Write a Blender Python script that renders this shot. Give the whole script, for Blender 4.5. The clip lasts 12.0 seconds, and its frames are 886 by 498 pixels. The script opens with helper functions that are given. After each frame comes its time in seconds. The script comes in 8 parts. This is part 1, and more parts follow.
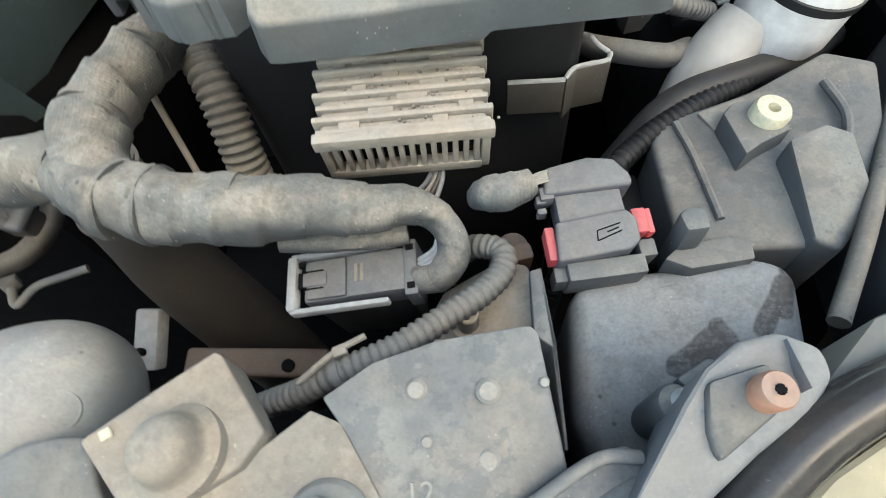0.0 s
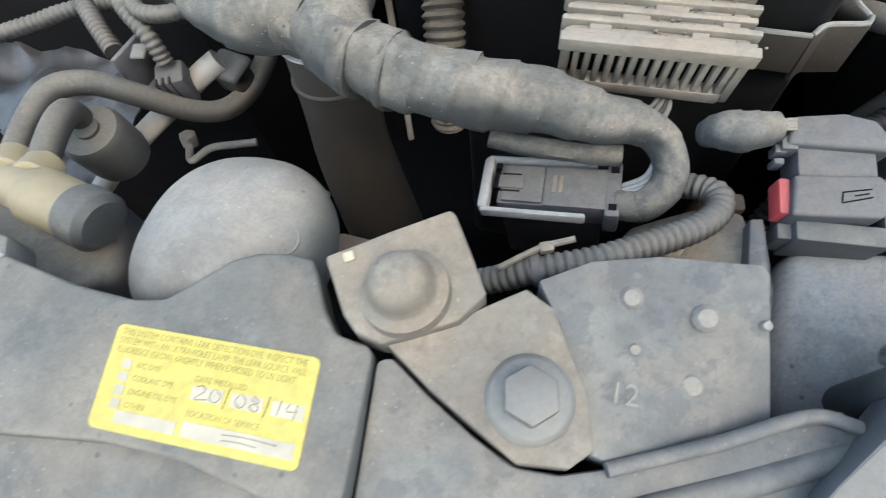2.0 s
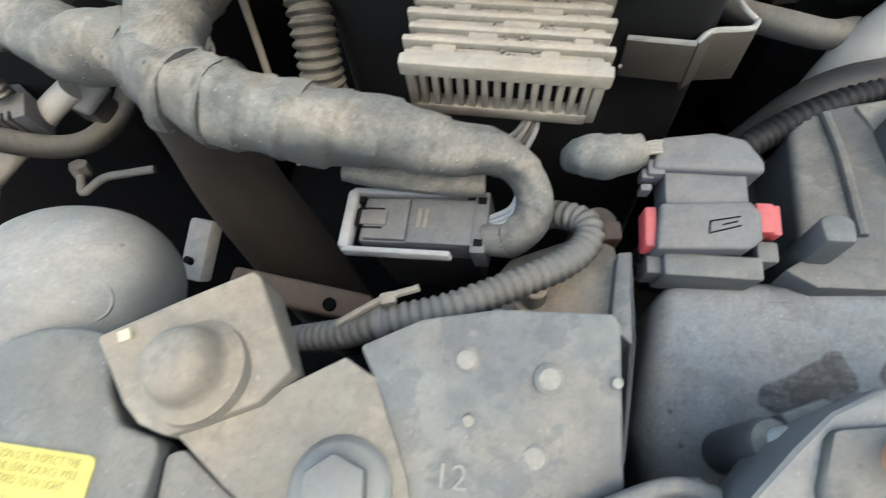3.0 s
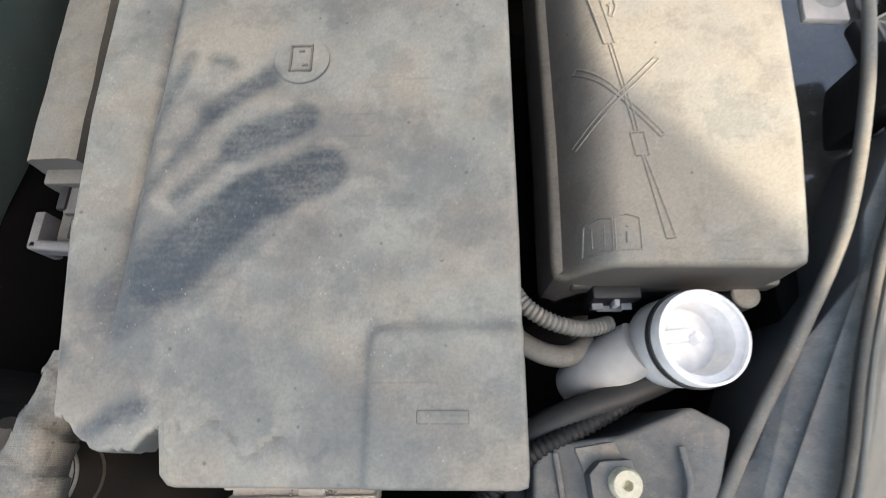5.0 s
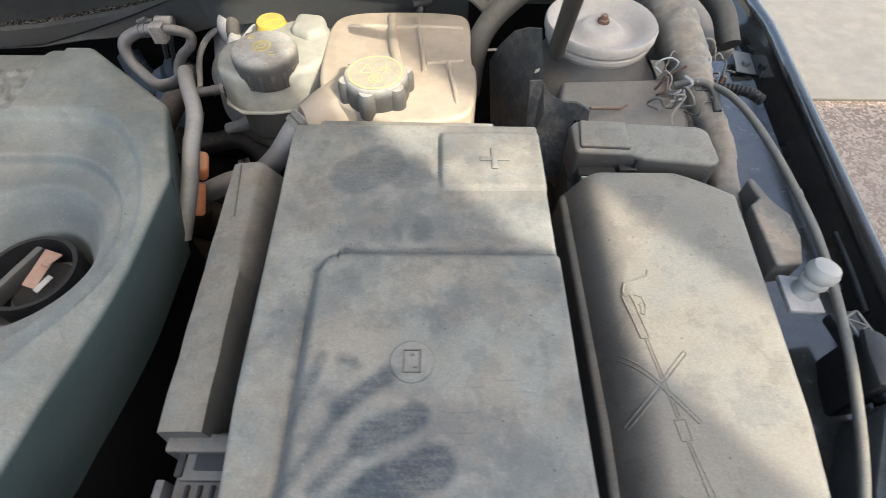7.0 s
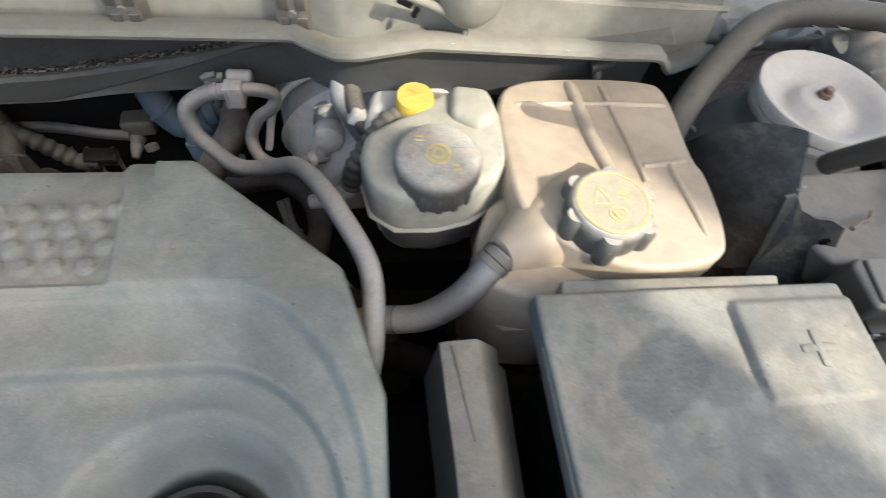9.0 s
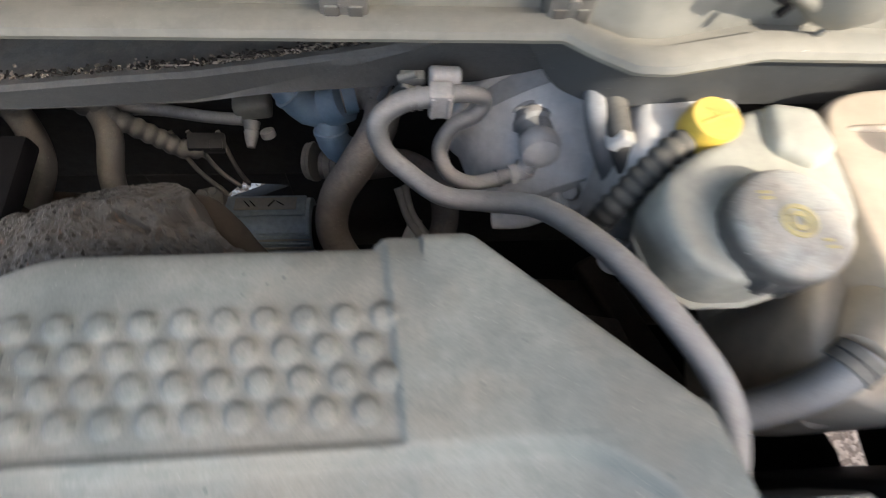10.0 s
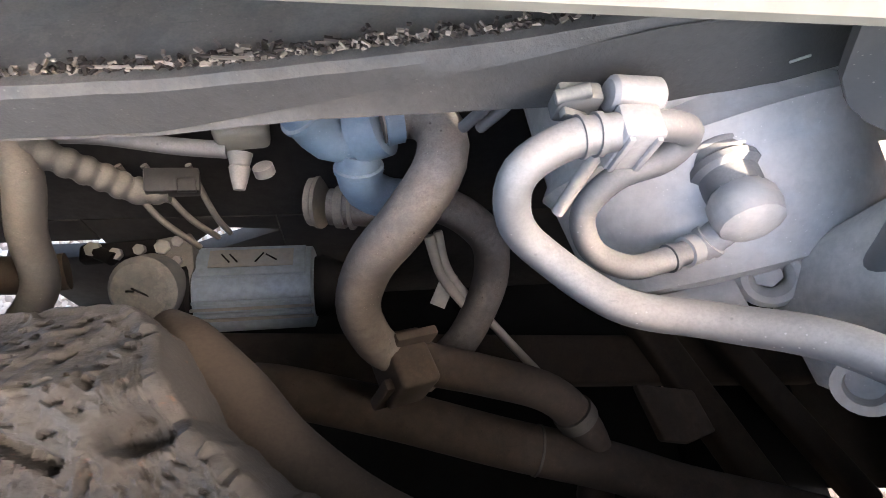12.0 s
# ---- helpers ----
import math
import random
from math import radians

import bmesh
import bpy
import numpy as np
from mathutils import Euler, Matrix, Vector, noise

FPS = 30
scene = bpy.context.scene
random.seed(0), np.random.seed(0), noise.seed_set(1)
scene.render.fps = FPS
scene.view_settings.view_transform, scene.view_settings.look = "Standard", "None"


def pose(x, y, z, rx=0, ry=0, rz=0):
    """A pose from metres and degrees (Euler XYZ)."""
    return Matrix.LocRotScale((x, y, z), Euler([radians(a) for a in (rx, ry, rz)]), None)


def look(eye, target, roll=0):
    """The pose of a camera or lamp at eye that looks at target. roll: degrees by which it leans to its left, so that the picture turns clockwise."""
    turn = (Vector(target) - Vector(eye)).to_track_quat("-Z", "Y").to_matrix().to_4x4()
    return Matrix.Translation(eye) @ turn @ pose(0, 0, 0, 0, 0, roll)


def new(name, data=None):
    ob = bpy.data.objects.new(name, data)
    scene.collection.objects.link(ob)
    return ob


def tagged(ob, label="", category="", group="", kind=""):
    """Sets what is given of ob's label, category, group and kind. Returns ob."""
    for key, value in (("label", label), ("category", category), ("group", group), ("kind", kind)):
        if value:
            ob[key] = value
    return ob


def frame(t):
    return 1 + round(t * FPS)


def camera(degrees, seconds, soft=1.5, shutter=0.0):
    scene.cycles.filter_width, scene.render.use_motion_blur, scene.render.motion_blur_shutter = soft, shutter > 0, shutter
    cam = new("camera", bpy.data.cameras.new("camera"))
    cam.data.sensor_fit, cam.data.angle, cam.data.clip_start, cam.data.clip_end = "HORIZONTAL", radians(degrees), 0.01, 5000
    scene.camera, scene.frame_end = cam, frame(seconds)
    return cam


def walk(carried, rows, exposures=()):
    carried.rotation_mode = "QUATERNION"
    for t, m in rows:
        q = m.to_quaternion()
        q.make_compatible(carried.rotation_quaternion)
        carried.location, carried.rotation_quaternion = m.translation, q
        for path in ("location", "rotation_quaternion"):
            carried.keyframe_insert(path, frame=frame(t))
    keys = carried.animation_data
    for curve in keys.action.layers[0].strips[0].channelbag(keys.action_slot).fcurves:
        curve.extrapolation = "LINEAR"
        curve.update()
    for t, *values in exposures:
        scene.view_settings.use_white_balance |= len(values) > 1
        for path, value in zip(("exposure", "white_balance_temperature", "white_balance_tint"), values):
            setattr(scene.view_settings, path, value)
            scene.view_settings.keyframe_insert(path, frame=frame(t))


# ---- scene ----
cam = camera(81.7, 12.0, soft=0.85, shutter=0.5)
PATH = [
    (0, (0.0277, -0.3496, 0.9013), (0.0028, -0.0966, 0.4707), -9.80),
    (0.5, (0.0281, -0.3486, 0.8894), (0.0088, -0.1033, 0.4542), -3.44),
    (1, (-0.0211, -0.3726, 0.8855), (-0.0622, -0.1365, 0.4467), -4.12),
    (1.5, (-0.0300, -0.3804, 0.8939), (-0.1161, -0.1575, 0.4547), -10.03),
    (2, (-0.0203, -0.3748, 0.8927), (-0.1140, -0.1543, 0.4538), -11.19),
    (2.5, (0.0056, -0.3527, 0.8833), (-0.0892, -0.1325, 0.4445), -13.11),
    (3, (0.0191, -0.3430, 0.8792), (-0.0561, -0.1192, 0.4385), -10.19),
    (3.5, (0.0428, -0.3135, 0.8913), (-0.0172, -0.0639, 0.4622), -7.22),
    (3.7, (0.0520, -0.2990, 0.8998), (0.0044, -0.0426, 0.4732), -6.73),
    (5.3, (0.0766, -0.1665, 1.0262), (0.0790, -0.0110, 0.5510), 0.10),
    (5.5, (0.0730, -0.1754, 1.0320), (0.0865, 0.0085, 0.5672), 2.91),
    (6, (0.0700, -0.1556, 1.0637), (0.0788, 0.0797, 0.6226), 1.27),
    (6.5, (0.0550, -0.1407, 1.0962), (0.0571, 0.1497, 0.6892), 0.12),
    (6.7, (0.0416, -0.1406, 1.1003), (0.0420, 0.1583, 0.6994), 0.72),
    (8.3, (-0.1325, -0.0118, 1.0788), (-0.0853, 0.2792, 0.6750), 5.05),
    (8.5, (-0.1587, 0.0265, 1.0808), (-0.1026, 0.3105, 0.6732), 6.68),
    (9, (-0.2072, 0.0865, 1.0885), (-0.1486, 0.3400, 0.6615), 9.49),
    (9.5, (-0.2903, 0.1458, 1.0910), (-0.2432, 0.3709, 0.6471), 11.06),
    (10, (-0.3724, 0.2298, 1.0278), (-0.3283, 0.4268, 0.5704), 10.04),
    (10.5, (-0.4280, 0.2887, 0.9773), (-0.3746, 0.4910, 0.5232), 10.01),
    (11, (-0.4566, 0.3264, 0.9354), (-0.3866, 0.5318, 0.4849), 13.76),
    (11.5, (-0.4549, 0.3489, 0.9019), (-0.3763, 0.5534, 0.4524), 16.63),
    (12, (-0.4445, 0.3553, 0.8892), (-0.3634, 0.5603, 0.4404), 17.52),
]
walk(cam, [(t, look(eye, target, roll)) for t, eye, target, roll in PATH],
     exposures=[(t, stops, kelvin, tint) for t, stops, kelvin, tint in ((0.0, 1.85, 7800, 2), (1.5, 1.65, 7400, 5), (3.0, 1.8, 7750, 3), (3.5, 2.01, 8000, 4), (5.5, 1.33, 7500, 10), (6.5, 1.25, 7200, 9), (8.5, 1.3, 6950, 7), (9.5, 1.29, 6950, 9), (10.0, 1.56, 7000, 10), (10.5, 1.98, 7050, 11), (11.0, 2.48, 7100, 12), (11.5, 3.00, 7250, 14), (12.0, 3.22, 7350, 16))])

# ---- daylight ----
SUN_AZ, SUN_EL = radians(137), radians(42)  # azimuth from +y towards +x
world = bpy.data.worlds.new("sky")
scene.world = world
world.use_nodes = True
wn = world.node_tree.nodes
sky = wn.new("ShaderNodeTexSky")
sky.sky_type, sky.sun_disc = "NISHITA", False
sky.sun_elevation, sky.sun_rotation = SUN_EL, SUN_AZ
sky.dust_density = 3.0
world.node_tree.links.new(sky.outputs[0], wn["Background"].inputs[0])
wn["Background"].inputs[1].default_value = 0.225
sun = new("sun", bpy.data.lights.new("sun", "SUN"))
sun.data.energy, sun.data.angle, sun.data.color = 2.5, radians(0.3), (1.0, 0.95, 0.87)
sd = Vector((math.sin(SUN_AZ) * math.cos(SUN_EL), math.cos(SUN_AZ) * math.cos(SUN_EL), math.sin(SUN_EL)))
sun.matrix_world = look(sd * 5, (0, 0, 0))


# ---- materials ----
def nodes_of(name):
    m = bpy.data.materials.new(name)
    m.use_nodes = True
    nt = m.node_tree
    return m, nt, nt.nodes["Principled BSDF"]


def node(nt, kind, **props):
    n = nt.nodes.new(kind)
    for k, v in props.items():
        if k == "op":
            n.operation = v
        elif k == "blend":
            n.data_type, n.blend_type = "RGBA", v
    return n


def math_node(nt, op, a, b=None, c=None, clamp=False):
    n = node(nt, "ShaderNodeMath", op=op)
    n.use_clamp = clamp
    for i, v in enumerate((a, b, c)):
        if v is None:
            continue
        if isinstance(v, (int, float)):
            n.inputs[i].default_value = v
        else:
            nt.links.new(v, n.inputs[i])
    return n.outputs[0]


def ramp(nt, value, lo, hi, out0=0.0, out1=1.0):
    n = nt.nodes.new("ShaderNodeMapRange")
    n.interpolation_type = "SMOOTHSTEP"
    nt.links.new(value, n.inputs[0])
    for i, v in enumerate((lo, hi, out0, out1)):
        n.inputs[i + 1].default_value = v
    return n.outputs[0]


def blend(nt, factor, a, b, kind="MIX"):
    n = node(nt, "ShaderNodeMix", blend=kind)
    if isinstance(factor, (int, float)):
        n.inputs[0].default_value = factor
    else:
        nt.links.new(factor, n.inputs[0])
    for i, v in ((6, a), (7, b)):
        if isinstance(v, tuple):
            n.inputs[i].default_value = (*v, 1)
        else:
            nt.links.new(v, n.inputs[i])
    return n.outputs[2]


def grain(nt, co, scale, detail=4.0, rough=0.6, stretch=None):
    n = nt.nodes.new("ShaderNodeTexNoise")
    n.inputs["Scale"].default_value = scale
    n.inputs["Detail"].default_value = detail
    n.inputs["Roughness"].default_value = rough
    if stretch:
        mp = nt.nodes.new("ShaderNodeMapping")
        mp.inputs["Scale"].default_value = stretch
        nt.links.new(co, mp.inputs[0])
        co = mp.outputs[0]
    nt.links.new(co, n.inputs["Vector"])
    return n.outputs[0]


DUST = (0.42, 0.39, 0.33)


def dusty(name, base, dust=0.5, rough=0.55, metal=0.0, coarse=14.0, fine=220.0, bump=0.25, dust_col=DUST, rust=0.0, clear=None, weave=0.0, coat=0.0, spec=None, patchy=0.16, stains=0.2):
    """A surface with its own colour under settled dust, in two scales of patchiness."""
    m, nt, bs = nodes_of(name)
    co = nt.nodes.new("ShaderNodeTexCoord").outputs["Object"]
    big, small, mid = grain(nt, co, coarse, 3), grain(nt, co, fine, 3), grain(nt, co, coarse * 4.3, 5, 0.65)
    geo = nt.nodes.new("ShaderNodeNewGeometry")
    sep = nt.nodes.new("ShaderNodeSeparateXYZ")
    nt.links.new(geo.outputs["Normal"], sep.inputs[0])
    up = ramp(nt, sep.outputs[2], 0.0, 0.97, 0.1, 1.0)
    patch = math_node(nt, "ADD", ramp(nt, big, 0.34, 0.66, 1.0 - patchy, 1.0), ramp(nt, mid, 0.3, 0.75, -0.05, 0.05))
    amount = math_node(nt, "MULTIPLY", math_node(nt, "MULTIPLY", up, patch), dust, clamp=True)
    # crisp-edged stains and bright single grains
    stain = ramp(nt, grain(nt, co, coarse * 1.9, 7, 0.68), 0.50, 0.58, 1.0, 1.0 - stains)
    amount = math_node(nt, "MULTIPLY", amount, stain)
    # single grains: the dust lies thick and thin within a millimetre
    amount = math_node(nt, "MULTIPLY", amount, ramp(nt, grain(nt, co, 780.0, 2, 0.6), 0.36, 0.60, 0.87, 1.03))
    # small knocked-off specks and fine scratches with crisp edges
    vs = nt.nodes.new("ShaderNodeTexVoronoi")
    vs.inputs["Scale"].default_value = 120.0
    nt.links.new(co, vs.inputs["Vector"])
    lost = math_node(nt, "MULTIPLY", ramp(nt, vs.outputs["Distance"], 0.07, 0.13, 0.6, 0.0), ramp(nt, grain(nt, co, 26.0, 3), 0.52, 0.60))
    scr = nt.nodes.new("ShaderNodeMapping")
    scr.inputs["Rotation"].default_value = (0.3, 0.2, 0.9)
    scr.inputs["Scale"].default_value = (0.035, 1.0, 1.0)
    nt.links.new(co, scr.inputs[0])
    line_ = math_node(nt, "MULTIPLY", ramp(nt, grain(nt, scr.outputs[0], 520.0, 1, 0.4), 0.71, 0.75, 0.0, 0.22), ramp(nt, grain(nt, co, 17.0, 2), 0.50, 0.58))
    amount = math_node(nt, "MULTIPLY", amount, math_node(nt, "SUBTRACT", 1.0, math_node(nt, "MAXIMUM", lost, line_)))
    if clear is not None:
        amount = math_node(nt, "MULTIPLY", amount, clear(nt, co), clamp=True)
    vary = blend(nt, ramp(nt, mid, 0.3, 0.7), tuple(c * 0.85 for c in base), tuple(min(1, c * 1.12) for c in base))
    if rust > 0:
        vary = blend(nt, ramp(nt, grain(nt, co, coarse * 2.1, 6, 0.7), 0.62 - 0.25 * rust, 0.7, 0, 0.85), vary, (0.16, 0.065, 0.03))
    speck = blend(nt, ramp(nt, small, 0.35, 0.75), tuple(c * 0.94 for c in dust_col), tuple(min(1, c * 1.05) for c in dust_col))
    # tan and slate drifts of dust
    hue = ramp(nt, grain(nt, co, coarse * 1.3, 4, 0.55), 0.40, 0.60)
    speck = blend(nt, 1.0, speck, blend(nt, hue, (0.95, 0.995, 1.01), (1.04, 1.0, 0.95)), "MULTIPLY")
    vg = nt.nodes.new("ShaderNodeTexVoronoi")
    vg.inputs["Scale"].default_value = 330.0
    nt.links.new(co, vg.inputs["Vector"])
    dots = math_node(nt, "MULTIPLY", ramp(nt, vg.outputs["Distance"], 0.06, 0.16, 0.55, 0.0), ramp(nt, grain(nt, co, 38.0, 2), 0.5, 0.62, 0.0, min(1.0, dust)))
    nt.links.new(blend(nt, dots, blend(nt, amount, vary, speck), tuple(min(1, c * 1.45) for c in dust_col)), bs.inputs["Base Color"])
    r = math_node(nt, "ADD", math_node(nt, "MULTIPLY", amount, 0.45), math_node(nt, "ADD", ramp(nt, mid, 0.2, 0.8, -0.08, 0.1), rough), clamp=True)
    nt.links.new(r, bs.inputs["Roughness"])
    if metal:
        nt.links.new(math_node(nt, "MULTIPLY", math_node(nt, "SUBTRACT", 1.0, amount), metal), bs.inputs["Metallic"])
    if spec is not None:
        bs.inputs["Specular IOR Level"].default_value = spec
    bs.inputs["Coat Weight"].default_value = coat
    # settled dust scatters light at a flat angle
    nt.links.new(math_node(nt, "MULTIPLY", amount, 0.35), bs.inputs["Sheen Weight"])
    bs.inputs["Sheen Roughness"].default_value = 0.45
    bs.inputs["Sheen Tint"].default_value = (1.0, 0.95, 0.86, 1.0)
    b = nt.nodes.new("ShaderNodeBump")
    b.inputs["Strength"].default_value = bump if bump > 0.7 else bump * 0.5
    b.inputs["Distance"].default_value = 0.0012
    h = math_node(nt, "ADD", math_node(nt, "MULTIPLY", small, 0.25), math_node(nt, "MULTIPLY", mid, 0.55))
    if weave > 0:
        wv = nt.nodes.new("ShaderNodeTexVoronoi")
        wv.inputs["Scale"].default_value = weave
        wv.inputs["Randomness"].default_value = 0.15
        nt.links.new(co, wv.inputs["Vector"])
        h = math_node(nt, "ADD", h, math_node(nt, "MULTIPLY", wv.outputs["Distance"], 0.35))
    nt.links.new(h, b.inputs["Height"])
    nt.links.new(b.outputs[0], bs.inputs["Normal"])
    return m


def plain(name, base, rough=0.5, metal=0.0, emit=None):
    m, nt, bs = nodes_of(name)
    co = nt.nodes.new("ShaderNodeTexCoord").outputs["Object"]
    nt.links.new(blend(nt, ramp(nt, grain(nt, co, 60, 4), 0.3, 0.7), tuple(c * 0.85 for c in base), tuple(min(1, c * 1.1) for c in base)), bs.inputs["Base Color"])
    bs.inputs["Roughness"].default_value, bs.inputs["Metallic"].default_value = rough, metal
    return m


M_COVER_GREY = dusty("plastic_grey_dusty", (0.06, 0.066, 0.07), 0.66, patchy=0.25)
M_PLASTIC = dusty("plastic_black_dusty", (0.035, 0.037, 0.04), 0.42)
M_PLASTIC_CLEAN = dusty("plastic_black", (0.015, 0.016, 0.018), 0.08, rough=0.45, spec=0.35)
# near black: small black parts, and shade painted into the bay gaps
M_DARK = dusty("black_parts_and_gap_shade", (0.006, 0.006, 0.007), 0.015, rough=0.85, spec=0.1)
M_ENGINE = dusty("engine_cover_plastic", (0.026, 0.054, 0.060), 0.66, coarse=11, patchy=0.42, stains=0.15, bump=0.12, spec=0.6, dust_col=(0.425, 0.405, 0.360))
M_ALU = dusty("cast_alloy_dusty", (0.31, 0.285, 0.245), 0.85, rough=0.7, metal=0.3, bump=0.9, coarse=40, fine=500, dust_col=(0.46, 0.41, 0.345))
M_TAPE = dusty("cloth_tape_dusty", (0.042, 0.050, 0.055), 0.78, rough=0.85, weave=700, bump=0.72, coarse=45, patchy=0.5, stains=0.25)
M_CONDUIT = dusty("conduit_grey", (0.05, 0.052, 0.055), 0.5)
M_CONDUIT_DARK = dusty("conduit_black", (0.009, 0.010, 0.012), 0.04, rough=0.5, spec=0.3)
M_CONN = dusty("connector_slate", (0.075, 0.082, 0.10), 0.42, coarse=40)
M_CONN_FRAME = dusty("connector_frame_grey", (0.44, 0.455, 0.46), 0.35, coarse=40)
M_RED = dusty("red_plastic_tab", (0.60, 0.075, 0.085), 0.22, rough=0.45)
M_SHROUD = dusty("shroud_plastic", (0.09, 0.10, 0.105), 0.68, coarse=22, patchy=0.45, stains=0.28)
M_RAIL = dusty("rail_painted_steel", (0.085, 0.10, 0.115), 0.64, coarse=26, patchy=0.5, stains=0.35)
M_PLATE = dusty("zinc_plate", (0.11, 0.125, 0.14), 0.68, coarse=32, metal=0.3, bump=0.35, patchy=0.55, stains=0.42)
M_PALE_MARK = dusty("pale_scuff", (0.20, 0.205, 0.20), 0.7, coarse=120)
M_BRACKET = dusty("dusty_bracket", (0.12, 0.115, 0.105), 0.85, coarse=26, bump=0.14, patchy=0.4, stains=0.32, dust_col=(0.44, 0.378, 0.302))
M_LAMP = dusty("headlamp_housing", (0.055, 0.066, 0.075), 0.58, coarse=24, patchy=0.45, stains=0.3)
M_LAMP_ARM = dusty("headlamp_arm", (0.13, 0.15, 0.175), 0.5, coarse=30)
M_COPPER = dusty("clay_red_bolt", (0.42, 0.21, 0.14), 0.45, coarse=60)
M_CREAM = dusty("cream_plastic_bush", (0.66, 0.62, 0.44), 0.25, coarse=80)
M_STEEL = dusty("bolt_steel", (0.21, 0.22, 0.225), 0.5, rough=0.45, metal=0.6, coarse=60)
M_RUBBER = dusty("rubber_hose", (0.045, 0.046, 0.048), 0.52, rough=0.7, coarse=22)
M_RUBBER_DARK = dusty("rubber_dark", (0.025, 0.024, 0.023), 0.3, rough=0.75)
M_PALE_HOSE = dusty("hose_pale_dust", (0.10, 0.105, 0.11), 0.72, rough=0.36, bump=0.12, dust_col=(0.45, 0.43, 0.41))
M_HEATER = dusty("heater_hose_dusty", (0.042, 0.034, 0.028), 0.85, rough=0.8, coarse=22, patchy=0.4, dust_col=(0.36, 0.325, 0.295))
M_PIPE = dusty("pipe_brown_black", (0.060, 0.055, 0.048), 0.5, rough=0.6, coarse=18)
M_BLUE = dusty("blue_grey_fitting", (0.12, 0.20, 0.27), 0.5, dust_col=(0.42, 0.46, 0.50))
M_WHITE = dusty("white_plastic", (0.52, 0.51, 0.48), 0.5, rough=0.4)
M_YELLOWED = dusty("yellowed_translucent_tank", (0.47, 0.39, 0.295), 0.3, rough=0.42, coarse=9, bump=0.08, patchy=0.5, dust_col=(0.41, 0.36, 0.29))
M_RESERVOIR = dusty("reservoir_plastic", (0.36, 0.358, 0.305), 0.4, rough=0.62, coarse=14, bump=0.08, patchy=0.6, dust_col=(0.40, 0.38, 0.325))
M_CAP = dusty("cap_black", (0.035, 0.035, 0.035), 0.95, coarse=30, dust_col=(0.50, 0.475, 0.43))
M_CAP_TOP = dusty("cap_top_dusty", (0.30, 0.27, 0.18), 0.7, coarse=40, dust_col=(0.50, 0.455, 0.36))
M_CAP_PRINT = dusty("cap_yellow_print", (0.62, 0.52, 0.22), 0.4, coarse=80)
M_YELLOW = dusty("yellow_cap", (0.62, 0.42, 0.06), 0.2, rough=0.4)
M_AMBER = dusty("yellowed_connector", (0.42, 0.36, 0.21), 0.4)
M_PAINT = dusty("black_car_paint", (0.008, 0.009, 0.011), 0.16, rough=0.14, coat=1.0, bump=0.02)
M_INNER = dusty("inner_wing_black", (0.016, 0.019, 0.021), 0.22, rough=0.42, coarse=18, bump=0.1, spec=0.35)
M_COWL = dusty("cowl_panel_cream", (0.20, 0.193, 0.165), 0.5, coarse=12, bump=0.1, patchy=0.5, stains=0.35, dust_col=(0.28, 0.262, 0.227))
M_LIP = dusty("cowl_lip_grey", (0.06, 0.06, 0.057), 0.62, coarse=60, fine=600, bump=0.8, patchy=0.5, dust_col=(0.175, 0.164, 0.148))
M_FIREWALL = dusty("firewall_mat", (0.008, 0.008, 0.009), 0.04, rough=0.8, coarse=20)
M_GUTTER = dusty("gutter_black", (0.040, 0.043, 0.045), 0.3, rough=0.6, coarse=30)
M_MOTOR = dusty("motor_dark_alloy", (0.23, 0.29, 0.34), 0.10, rough=0.36, metal=0.25, coarse=30, patchy=0.5, stains=0.5)
M_UMBER = dusty("hose_umber", (0.018, 0.014, 0.011), 0.3, rough=0.8, spec=0.2, dust_col=(0.17, 0.13, 0.10))
M_CAST = dusty("pale_casting", (0.46, 0.44, 0.41), 0.7, rough=0.6, coarse=30, dust_col=(0.56, 0.53, 0.50))
M_RUST = dusty("rusty_heat_shield", (0.035, 0.030, 0.026), 0.8, rough=0.92, coarse=60, fine=400, bump=1.2, rust=0.08, patchy=0.4, dust_col=(0.085, 0.078, 0.068))
M_SERVO = dusty("servo_pale_grey", (0.53, 0.505, 0.47), 0.92, rough=0.5, coarse=20, patchy=0.5, stains=0.3, dust_col=(0.66, 0.63, 0.60))
M_HOSE_BROWN = dusty("hose_brown_dusty", (0.026, 0.019, 0.015), 0.36, rough=0.8, coarse=26, patchy=0.4, dust_col=(0.22, 0.17, 0.13))
M_CLIP_PALE = dusty("clip_pale_grey", (0.28, 0.275, 0.27), 0.85, coarse=50, dust_col=(0.50, 0.475, 0.45))
M_BROWN = dusty("rusted_steel", (0.16, 0.09, 0.06), 0.35, rough=0.8, rust=0.8)
M_TOWER = dusty("strut_tower_paint", (0.13, 0.128, 0.122), 0.75, coarse=12, bump=0.1, patchy=0.4, dust_col=(0.34, 0.315, 0.28))
M_MOUNT = dusty("mount_rubber_dusty", (0.40, 0.375, 0.34), 0.7, coarse=9, bump=0.1, dust_col=(0.58, 0.54, 0.49))
M_CABLE = dusty("bare_cable", (0.34, 0.31, 0.27), 0.4)
M_ORANGE = dusty("faded_orange", (0.45, 0.16, 0.07), 0.35)
M_GLASS_DARK = dusty("headlamp_lens_rim", (0.02, 0.02, 0.022), 0.1, rough=0.15)


# ---- shapes ----
ROOT = {}


def thing(name, at, label, category, group="", kind=""):
    ob = new(name)
    ob.empty_display_size = 0.02
    ob.location = at
    ROOT[ob] = Vector(at)
    return tagged(ob, label, category, group, kind)


